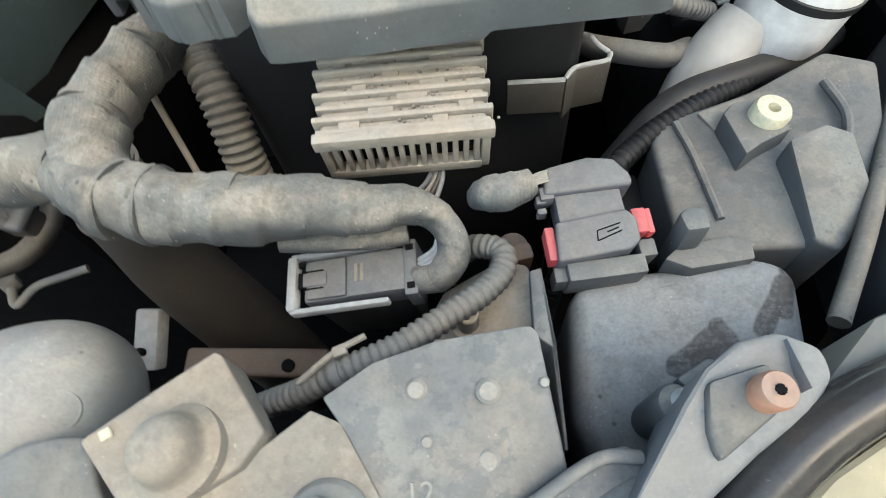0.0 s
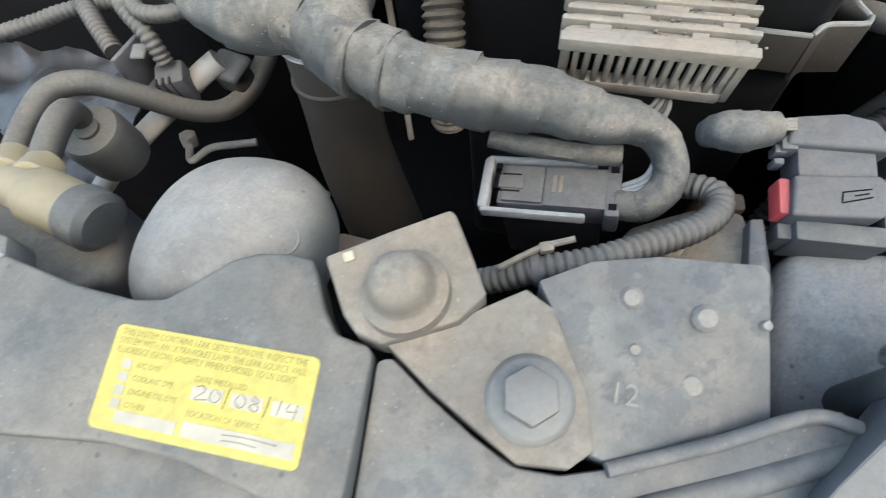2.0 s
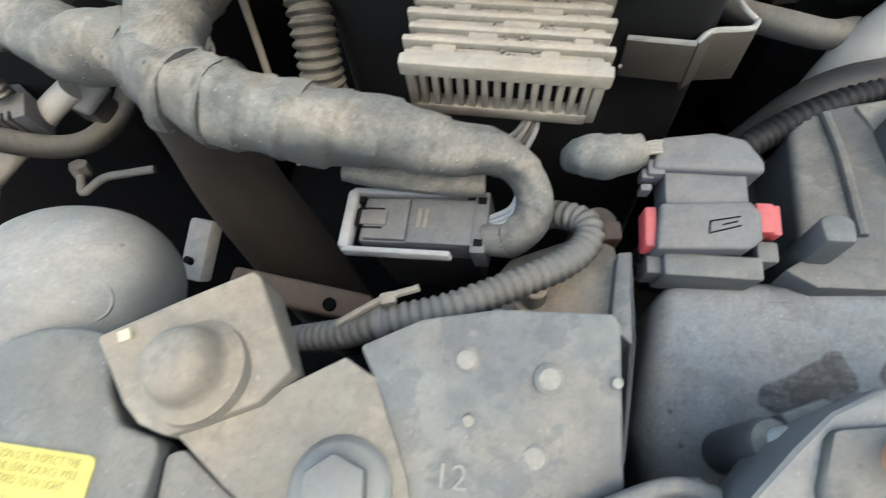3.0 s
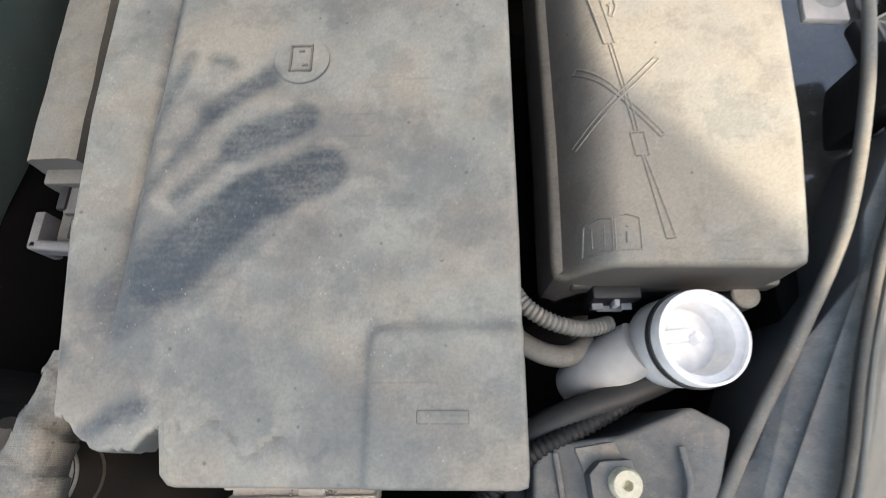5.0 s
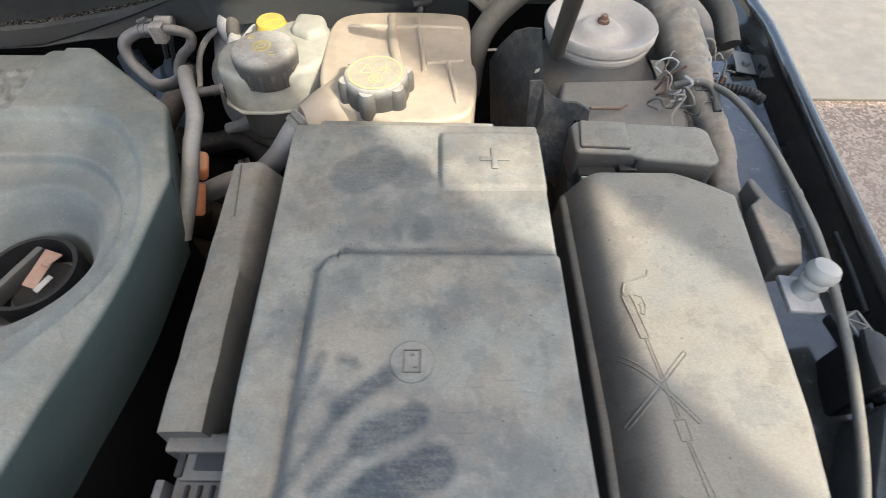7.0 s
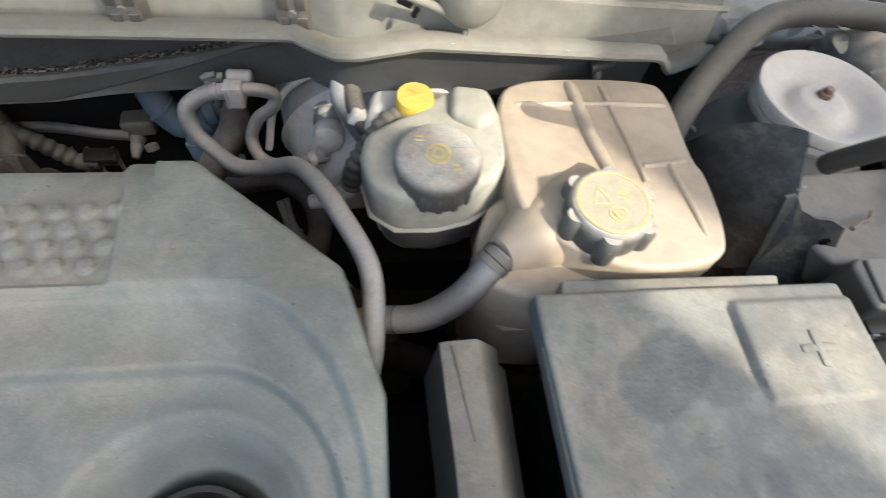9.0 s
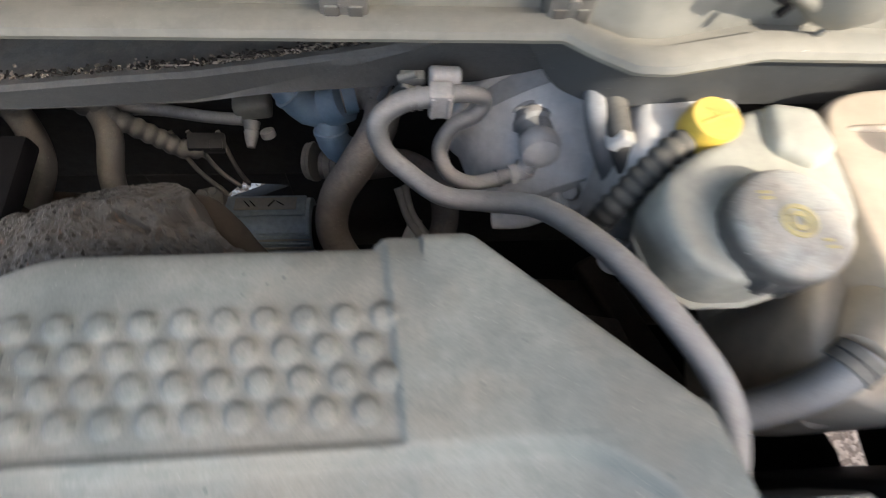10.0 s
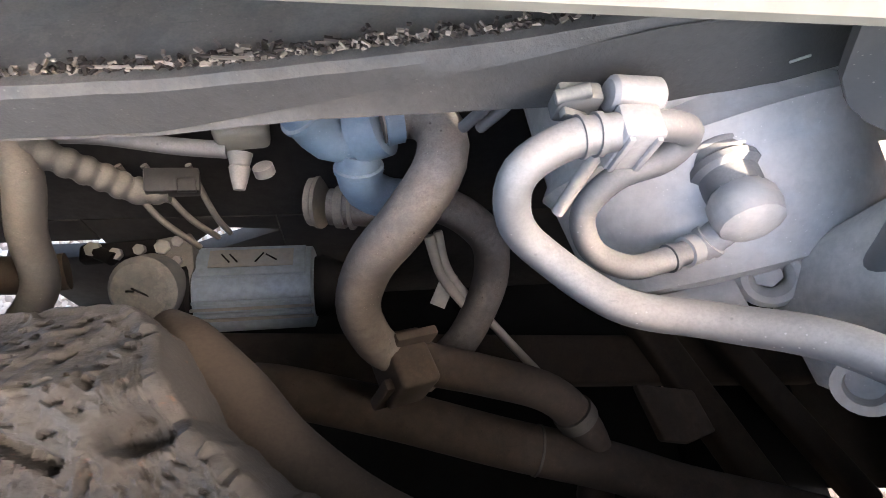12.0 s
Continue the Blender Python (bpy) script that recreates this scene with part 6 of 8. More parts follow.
aircon_valve()
hose("refrigerant_hose", [(-0.246, -0.287, 0.735), (-0.253, -0.264, 0.735), (-0.252, -0.247, 0.736), (-0.240, -0.238, 0.733), (-0.228, -0.232, 0.722), (-0.212, -0.222, 0.702), (-0.201, -0.210, 0.692), (-0.195, -0.190, 0.690), (-0.188, -0.172, 0.70)], 0.0058, M_RUBBER, "grey rubber hose curving to the yellowed connector", "hose", 18)
hose("refrigerant_hose", [(-0.231, -0.287, 0.735), (-0.236, -0.268, 0.736), (-0.240, -0.256, 0.733), (-0.244, -0.252, 0.724)], 0.0060, M_RUBBER, "short grey rubber hose into the round drier", "hose", 18)
drier = thing("round_drier", (-0.247, -0.250, 0.685), "round grey flat canister under a hose", "canister")
part("can", lathe((-0.247, -0.249, 0.690), (-0.245, -0.253, 0.716), [(0.0150, 0), (0.0160, 0.2), (0.0160, 0.85), (0.0140, 1.0)], 36), M_COVER_GREY, drier)
part("hub", lathe((-0.2455, -0.2525, 0.715), (-0.2450, -0.2530, 0.7185), [(0.0060, 0), (0.0060, 0.9), (0.0050, 1.0)], 24), M_RUBBER, drier)
hose("alloy_pipe", [(-0.2020, -0.1950, 0.7130), (-0.2120, -0.2030, 0.7080), (-0.2240, -0.2120, 0.700), (-0.243, -0.234, 0.690), (-0.258, -0.246, 0.680), (-0.272, -0.258, 0.668)], [0.0060, 0.0060, 0.0058, 0.0056, 0.0056, 0.0056], M_WHITE, "pale braided pipe leaving a square fitting", "pipe", 16)
fitting = thing("square_fitting", (-0.201, -0.193, 0.690), "dark square pipe fitting", "fitting")
part("flange", obox((-0.201, -0.1925, 0.7060), (0.022, 0.018, 0.006), (8, 0, -14), 0.004, 3), M_CONN, fitting)
part("boss", obox((-0.201, -0.1920, 0.6985), (0.017, 0.014, 0.014), (8, 0, -14), 0.002), M_PLASTIC, fitting)
hose("thin_pipe", [(-0.296, -0.176, 0.602), (-0.289, -0.188, 0.60), (-0.278, -0.176, 0.602), (-0.262, -0.170, 0.602), (-0.245, -0.163, 0.60)], 0.0030, M_CABLE, "thin bent alloy pipe", "pipe", 10)
solo("pipe_nut", hexhead((-0.299, -0.172, 0.598), 0.0065, 0.010, (0.1, 0.2, 1)), M_CABLE, "pale hex nut on the thin pipe", "nut")
for pts, r in (([(-0.330, -0.225, 0.732), (-0.305, -0.213, 0.735), (-0.291, -0.203, 0.735), (-0.278, -0.193, 0.735), (-0.255, -0.175, 0.73)], 0.0042), ([(-0.280, -0.180, 0.738), (-0.270, -0.190, 0.736), (-0.258, -0.201, 0.733), (-0.245, -0.212, 0.728)], 0.0050),
               ([(-0.242, -0.188, 0.748), (-0.235, -0.199, 0.745), (-0.222, -0.208, 0.737), (-0.2175, -0.2125, 0.724)], 0.0044), ([(-0.232, -0.196, 0.746), (-0.222, -0.203, 0.746), (-0.211, -0.2035, 0.746), (-0.200, -0.199, 0.746), (-0.188, -0.190, 0.745)], 0.0042)):
    conduit("conduit", pts, r, "grey corrugated conduit near the intake", 0.0030)
sensor = thing("sensor_block", (-0.220, -0.211, 0.690), "dark sensor block under the conduits", "sensor")
part("block", obox((-0.2195, -0.2120, 0.7100), (0.015, 0.014, 0.020), (12, 0, 24), 0.002), M_CONN, sensor)
part("ribs", joined(*[obox((-0.2195 + 0.003 * k, -0.2185 + 0.0015 * k, 0.7120), (0.0012, 0.004, 0.016), (12, 0, 24), 0.0003) for k in (-1, 0, 1)]), M_RUST, sensor)
part("holder_plate", obox((-0.2335, -0.2110, 0.7230), (0.003, 0.026, 0.022), (0, 0, -8), 0.001), M_CONN, sensor)
part("pale_tab", obox((-0.2255, -0.2150, 0.7330), (0.0075, 0.0085, 0.002), (10, 0, 10), 0.001), M_COWL, sensor)
M_FOIL = dusty("foil_dull", (0.11, 0.115, 0.12), 0.14, rough=0.36, metal=0.6, coarse=30, patchy=0.5, stains=0.5)
foil = bmesh.new()
bmesh.ops.create_grid(foil, x_segments=40, y_segments=24, size=0.5)
for v in foil.verts:
    x, y = -0.382 + v.co.x * 0.17, -0.165 + v.co.y * 0.12 - 0.10 * v.co.x
    v.co = Vector((x, y, 0.652 + 0.010 * noise.noise(Vector((x * 30, y * 30, 5))) + 0.005 * noise.noise(Vector((x * 80, y * 80, 9)))))
ext = bmesh.ops.extrude_face_region(foil, geom=foil.faces[:])
bmesh.ops.translate(foil, verts=[g for g in ext["geom"] if isinstance(g, bmesh.types.BMVert)], vec=(0, 0, -0.0015))
solo("foil_shield", foil, M_FOIL, "crumpled grey foil heat guard", "heat guard")
beam = thing("cross_beam", (-0.11, -0.25, 0.60), "rusty brown cross beam deep in the bay", "beam")
part("bar", obox((-0.104, -0.2475, 0.612), (0.088, 0.017, 0.010), (10, 0, -5), 0.003, 3), M_BROWN, beam)
part("hole", rod((-0.083, -0.2520, 0.612), (-0.083, -0.2526, 0.6190), 0.0038, 14, 0.0003), M_DARK, beam)
part("foot", obox((-0.166, -0.232, 0.625), (0.015, 0.036, 0.012), (25, 0, -6), 0.002), M_CONN_FRAME, beam, "pale drilled foot")
part("foot_hole", rod((-0.1675, -0.240, 0.622), (-0.1675, -0.242, 0.6320), 0.0022, 10, 0.0002), M_DARK, beam)
hose("loop_wire", [(-0.205, -0.262, 0.640), (-0.190, -0.268, 0.648), (-0.178, -0.262, 0.650), (-0.165, -0.256, 0.645)], 0.0016, M_PALE_HOSE, "thin pale loop of wire by the intake", "wire", 8)
for k in range(4):
    hose("loom_wire", [(0.004 + 0.002 * k, -0.219 - 0.0028 * k, 0.724), (0.012 + 0.0012 * k, -0.2165 - 0.0030 * k, 0.730), (0.0165 + 0.0010 * k, -0.2100 - 0.0022 * k, 0.733), (0.019, -0.2030 - 0.0012 * k, 0.731)], 0.0011, (M_PALE_HOSE, M_CABLE, M_RUBBER_DARK, M_PALE_HOSE)[k], "bare wire leaving the taped loom", "wire", 8, None, None, "loom wires")



# ---- coolant, brakes, engine cover and bulkhead ----
def engine_cover():
    root = thing("engine_cover", (-0.4, 0.1, 0.70), "dusty grey moulded engine cover with dimples and an oil filler well", "engine cover")

    OX, OY = -0.315, 0.095

    def yback(x):
        y = 0.3265 + 0.0050 * smoothstep(-0.383, -0.378, x)
        if x > -0.338:
            y -= (x + 0.338) * 0.87
        if x > -0.238:
            y = 0.2445 - 3.2 * (x + 0.238)
        if x < -0.52:
            y -= 0.05 * (1 - math.sqrt(max(0.0, 1 - min(1.0, (-0.52 - x) / 0.055) ** 2)))
        return y

    def zf(x, y):
        z = 0.8015
        dx, dy = x - OX, y - OY
        r = math.hypot(dx, dy)
        # terraces: straight on the far side, swept round the filler well on the near one
        for a, b, drop in ((0.100, 0.1440, 0.0115), (0.0865, 0.0960, 0.0120)):
            d = math.hypot(max(0.0, dx) / a, dy / b) if dy > 0 else math.hypot(dx / a, dy / b)
            if dx < 0 and dy > 0:
                d = dy / b
            z -= drop * (0.70 * (1 - smoothstep(0.940, 1.020, d)) + 0.30 * (1 - smoothstep(0.80, 1.0, d)))
        # bowl and well
        z -= 0.0050 * (1 - smoothstep(0.0640, 0.0740, r)) + 0.030 * (1 - smoothstep(0.040, 0.0700, r)) + 0.024 * (1 - smoothstep(0.034, 0.0465, r))
        # sunken dimple panel, its edge slanting towards the front
        edge = -0.3700 - 0.08 * max(0.0, y - 0.24)
        if x < -0.35 and y > 0.2:
            z -= 0.0042 * (1 - smoothstep(edge - 0.004, edge + 0.0008, x)) * smoothstep(0.2385, 0.2430, y)
        if x < -0.371 and 0.244 < y < 0.306:
            row = round((y - 0.2550) / 0.0138)
            first = -0.3797 if row % 2 else -0.3874
            col = round((x - first) / 0.0177)
            if 0 <= row <= 3 and col <= 0:
                q = math.hypot(x - first - col * 0.0177, y - 0.2550 - row * 0.0138)
                z += 0.0032 * (1 - smoothstep(0.0042, 0.0067, q))
        # rounded shoulders
        z -= 14.0 * max(0.0, x + 0.238) ** 2
        z -= 14.0 * max(0.0, y - 0.316) ** 2 if x < -0.36 else 0.0
        z -= 0.55 * max(0.0, -0.02 - y) ** 1.5
        return z

    xs = lin(-0.568, -0.45, 60)[:-1] + lin(-0.45, -0.36, 60)[:-1] + lin(-0.36, -0.2135, 90)
    bm = sheet(xs, lambda x: -0.10, yback, 250, zf, 0.110, 0.006, -0.024)
    for v in bm.verts:
        # the near corner draws in
        if v.co.y < 0.08:
            v.co.x -= 0.45 * (0.08 - v.co.y) ** 1.5 * smoothstep(-0.36, -0.21, v.co.x)
    part("cover", bm, M_ENGINE, root)
    part("well_liner", lathe((OX, OY, 0.70), (OX, OY, 0.752), [(0.036, 0.0), (0.0365, 1.0), (0.033, 1.0), (0.032, 0.1)], 40), M_PLASTIC_CLEAN, root)
    cap = part("oil_cap", lathe((OX, OY, 0.705), (OX, OY, 0.735), [(0.027, 0), (0.027, 0.6), (0.025, 0.8), (0.012, 0.85), (0.004, 0.86)], 30), M_PLASTIC_CLEAN, root, "black oil filler cap down in the well")
    part("grip", obox((OX - 0.020, OY + 0.004, 0.737), (0.007, 0.058, 0.016), (0, 0, -22), 0.002), M_PLASTIC, cap)
    part("cap_mark", joined(obox((OX - 0.030, OY + 0.008, 0.7325), (0.003, 0.007, 0.0012), (0, 0, -22), 0), obox((OX - 0.026, OY + 0.014, 0.7325), (0.0012, 0.007, 0.0012), (0, 0, -22), 0), obox((OX - 0.035, OY - 0.010, 0.7325), (0.006, 0.006, 0.0012), (0, 0, 10), 0)), M_CONN_FRAME, cap, "small pale moulded mark")
    part("paper_scrap", joined(obox((OX + 0.001, OY + 0.008, 0.744), (0.010, 0.034, 0.0012), (10, 22, -10), 0.0003), obox((OX + 0.008, OY + 0.016, 0.746), (0.006, 0.016, 0.001), (-14, 8, -20), 0.0003)), M_COPPER, root, "torn orange paper scrap")
    part("foil_scrap", obox((OX + 0.009, OY - 0.006, 0.743), (0.005, 0.016, 0.0008), (6, 10, -28), 0.0002), M_WHITE, root, "small white scrap")
    return root


engine_cover()


def tank_mesh(outline_pts, z0, z1, bev, seg=4):
    return prism(rounded(outline_pts, 2), z0, z1, bev, seg)


def coolant_tank():
    root = thing("coolant_tank", (-0.03, 0.34, 0.62), "yellowed translucent coolant expansion tank with black cap", "coolant tank")
    body = tank_mesh([(-0.108, 0.318), (-0.110, 0.410), (-0.092, 0.438), (-0.03, 0.443), (0.036, 0.440), (0.052, 0.427), (0.048, 0.345), (0.055, 0.332), (0.052, 0.276), (0.040, 0.250), (-0.02, 0.242), (-0.066, 0.260), (-0.100, 0.290)], 0.60, 0.785, 0.020, 6)
    part("tank", body, M_YELLOWED, root)
    part("lower_body", tank_mesh([(-0.112, 0.34), (-0.136, 0.296), (-0.136, 0.258), (-0.105, 0.240), (-0.04, 0.236), (0.03, 0.26), (-0.02, 0.36)], 0.60, 0.756, 0.020, 6), M_YELLOWED, root)
    part("tank_seam", joined(prism([(-0.120, 0.312), (-0.114, 0.424), (-0.088, 0.444), (0.036, 0.446), (0.057, 0.431), (0.057, 0.276), (0.044, 0.246), (-0.022, 0.238), (-0.110, 0.240), (-0.132, 0.262), (-0.134, 0.292)], 0.690, 0.6945, 0.001)), M_YELLOWED, root)
    part("rib", tube([(-0.040, 0.444, 0.762), (-0.0395, 0.434, 0.780), (-0.038, 0.420, 0.7845), (-0.034, 0.37, 0.7852), (-0.026, 0.326, 0.7850)], 0.0056, 14), M_YELLOWED, root)
    part("rib", tube([(-0.012, 0.4445, 0.762), (-0.0115, 0.434, 0.780), (-0.010, 0.420, 0.7848), (-0.003, 0.36, 0.7852), (0.000, 0.322, 0.7850)], 0.0026, 10), M_YELLOWED, root)
    part("rib", tube([(0.0500, 0.346, 0.762), (0.042, 0.345, 0.7812), (0.032, 0.342, 0.7850), (0.002, 0.338, 0.7852)], 0.0026, 10), M_YELLOWED, root)
    part("rib", tube([(0.024, 0.342, 0.7852), (0.030, 0.300, 0.7852), (0.033, 0.272, 0.7830), (0.035, 0.256, 0.774)], 0.0026, 10), M_YELLOWED, root)
    part("rib", tube([(-0.108, 0.406, 0.766), (-0.094, 0.408, 0.7815), (-0.07, 0.408, 0.7850), (0.03, 0.407, 0.7852), (0.041, 0.406, 0.7820), (0.0515, 0.405, 0.765)], 0.0026, 10), M_YELLOWED, root)
    part("neck", lathe((-0.045, 0.290, 0.74), (-0.046, 0.288, 0.792), [(0.040, 0), (0.031, 0.5), (0.029, 1)], 30), M_YELLOWED, root)
    part("hose_stub", tube([(-0.045, 0.312, 0.752), (-0.070, 0.302, 0.757), (-0.096, 0.287, 0.762), (-0.120, 0.273, 0.764)], [0.046, 0.038, 0.026, 0.0135], 32), M_YELLOWED, root)
    part("rear_nipple", joined(rod((-0.010, 0.440, 0.770), (-0.006, 0.458, 0.794), 0.005), rod((-0.016, 0.452, 0.787), (0.006, 0.456, 0.791), 0.0065)), M_PLASTIC_CLEAN, root)
    cap = part("cap", lathe((-0.045, 0.2875, 0.780), (-0.045, 0.2875, 0.808), [(0.030, 0), (0.0315, 0.1), (0.0315, 0.72), (0.030, 0.95), (0.0285, 1.0)], 48), M_CAP, root, "black screw cap with worn yellow print")
    lobes = []
    for k in range(6):
        a = 2 * math.pi * k / 6 + 0.3
        x, y = -0.045 + 0.0285 * math.cos(a), 0.2875 + 0.0285 * math.sin(a)
        lobes.append(lathe((x, y, 0.779), (x, y, 0.8065), [(0.0080, 0), (0.0086, 0.12), (0.0086, 0.75), (0.0066, 0.97)], 18))
    for lobe in lobes:
        part("grip_lobe", lobe, M_CAP, cap)
    top = 0.8082
    part("print_disc", lathe((-0.045, 0.2875, top - 0.0004), (-0.045, 0.2875, top + 0.0006), [(0.0275, 0), (0.0272, 1)], 44), M_CAP_TOP, cap, "dusty faded cap top")
    part("print_ring", lathe((-0.045, 0.2875, top), (-0.045, 0.2875, top + 0.0010), [(0.0262, 0), (0.0262, 1), (0.0246, 1), (0.0246, 0)], 48, False), M_CAP_PRINT, cap, "worn yellow ring print")
    marks = [lathe((-0.044, 0.2765, top), (-0.044, 0.2765, top + 0.0012), [(0.0068, 0), (0.0068, 1), (0.0055, 1), (0.0055, 0)], 26, False), lathe((-0.044, 0.2765, top), (-0.044, 0.2765, top + 0.0012), [(0.0035, 0), (0.0035, 1), (0.0025, 1), (0.0025, 0)], 20, False),
             rod((-0.060, 0.286, top + 0.0003), (-0.0535, 0.300, top + 0.0003), 0.0009, 8, 0.0002), rod((-0.0535, 0.300, top + 0.0003), (-0.047, 0.286, top + 0.0003), 0.0009, 8, 0.0002), rod((-0.060, 0.286, top + 0.0003), (-0.047, 0.286, top + 0.0003), 0.0009, 8, 0.0002),
             box(-0.041, -0.030, 0.290, 0.2915, top - 0.0003, top + 0.0009, 0), box(-0.041, -0.032, 0.294, 0.2955, top - 0.0003, top + 0.0009, 0), box(-0.036, -0.0345, 0.286, 0.299, top - 0.0003, top + 0.0009, 0)]
    part("cap_print", joined(*marks), M_CAP_PRINT, cap)
    return root


coolant_tank()
banded_hose("coolant_hose", [(-0.118, 0.274, 0.764), (-0.130, 0.264, 0.755), (-0.150, 0.254, 0.730), (-0.178, 0.250, 0.706), (-0.212, 0.256, 0.690), (-0.26, 0.262, 0.66)], 0.0115, M_PALE_HOSE, "pale dusty rubber coolant hose joined to the tank", (("rib", 0.02, 0.003, 0.0010, M_RUBBER), ("rib", 0.60, 0.002, 0.0006, M_RUBBER)), "hose", 22)
solo("hose_clamp", lathe((-0.119, 0.2735, 0.7635), (-0.128, 0.2665, 0.7575), [(0.0118, 0), (0.0136, 0.02), (0.0136, 0.45), (0.0124, 0.5), (0.0136, 0.55), (0.0136, 0.98), (0.0118, 1)], 26), M_CONDUIT, "grey clamp on the coolant hose", "hose clamp")


def brake_reservoir():
    root = thing("brake_fluid_reservoir", (-0.165, 0.36, 0.60), "milky plastic brake fluid reservoir with dark printed cap", "brake reservoir")
    part("bottle", prism(rounded([(-0.226, 0.371), (-0.196, 0.394), (-0.172, 0.404), (-0.152, 0.430), (-0.114, 0.424), (-0.100, 0.388), (-0.106, 0.340), (-0.148, 0.312), (-0.212, 0.313)], 1), 0.734, 0.784, 0.013, 4), M_RESERVOIR, root)
    part("lower_tank", prism(rounded([(-0.214, 0.368), (-0.180, 0.392), (-0.118, 0.410), (-0.110, 0.345), (-0.148, 0.320), (-0.204, 0.322)], 1), 0.690, 0.737, 0.008, 3), M_CAP, root, "dark lower half of the reservoir")
    part("top_box", prism([(-0.150, 0.392), (-0.146, 0.426), (-0.114, 0.421), (-0.108, 0.390), (-0.126, 0.378)], 0.755, 0.793, 0.008, 4), M_RESERVOIR, root)
    part("seam", prism(rounded([(-0.228, 0.372), (-0.174, 0.408), (-0.152, 0.433), (-0.112, 0.427), (-0.097, 0.388), (-0.103, 0.338), (-0.147, 0.309), (-0.214, 0.310)], 1), 0.7385, 0.7410, 0.001), M_RESERVOIR, root)
    cap = part("cap", lathe((-0.164, 0.3385, 0.768), (-0.164, 0.3385, 0.8035), [(0.0295, 0), (0.0310, 0.1), (0.0328, 0.55), (0.0334, 0.62), (0.0332, 0.80), (0.0312, 0.93), (0.0272, 1.0)], 48), M_CAP, root, "dark grey screw cap with yellow print")
    part("cap_ribs", joined(*[obox((-0.164 + 0.0320 * math.cos(a), 0.3385 + 0.0320 * math.sin(a), 0.779), (0.0016, 0.0050, 0.018), (0, 0, math.degrees(a)), 0.0006) for a in lin(0, 2 * math.pi * 15 / 16, 15)]), M_CAP, cap)
    c = (-0.1645, 0.3370)
    mk = [lathe((*c, 0.8030), (*c, 0.8044), [(0.0098, 0), (0.0098, 1), (0.0072, 1), (0.0072, 0)], 30, False), lathe((*c, 0.8030), (*c, 0.8044), [(0.0056, 0), (0.0056, 1), (0.0030, 1), (0.0030, 0)], 24, False),
          box(-0.181, -0.174, 0.350, 0.3515, 0.803, 0.8042, 0), box(-0.182, -0.175, 0.3535, 0.355, 0.803, 0.8042, 0), box(-0.154, -0.148, 0.321, 0.3225, 0.803, 0.8042, 0), box(-0.155, -0.150, 0.325, 0.3265, 0.803, 0.8042, 0)]
    part("cap_print", joined(*mk), M_CAP_PRINT, cap, "yellow ring print")
    return root


brake_reservoir()


def yellow_reservoir_cap():
    root = thing("yellow_filler_cap", (-0.176, 0.415, 0.70), "bright yellow filler cap on a grey bottle behind the reservoir", "filler cap")
    part("bottle", joined(prism([(-0.222, 0.404), (-0.214, 0.452), (-0.150, 0.462), (-0.134, 0.440), (-0.150, 0.392), (-0.19, 0.388)], 0.64, 0.768, 0.014, 4)), M_CAST, root)
    part("cap", lathe((-0.177, 0.418, 0.752), (-0.176, 0.416, 0.786), [(0.0145, 0), (0.0150, 0.3), (0.0172, 0.5), (0.0172, 0.86), (0.0155, 1.0)], 36), M_YELLOW, root)
    part("cap_ridge", joined(obox((-0.176, 0.416, 0.7860), (0.022, 0.003, 0.0022), (4, 0, 20), 0.001), obox((-0.176, 0.420, 0.7860), (0.014, 0.0025, 0.002), (4, 0, -30), 0.001)), M_YELLOW, root)
    return root


yellow_reservoir_cap()
conduit("conduit", [(-0.186, 0.412, 0.772), (-0.202, 0.403, 0.766), (-0.216, 0.393, 0.752), (-0.229, 0.383, 0.734), (-0.233, 0.380, 0.712)], 0.0098, "dusty black corrugated conduit beside the yellow cap", 0.008, M_RUBBER_DARK)
hose("thin_hose", [(-0.150, 0.470, 0.765), (-0.110, 0.474, 0.778), (-0.060, 0.474, 0.782), (-0.01, 0.474, 0.785)], 0.0055, M_RUBBER_DARK, "thin black hose under the scuttle", "hose")


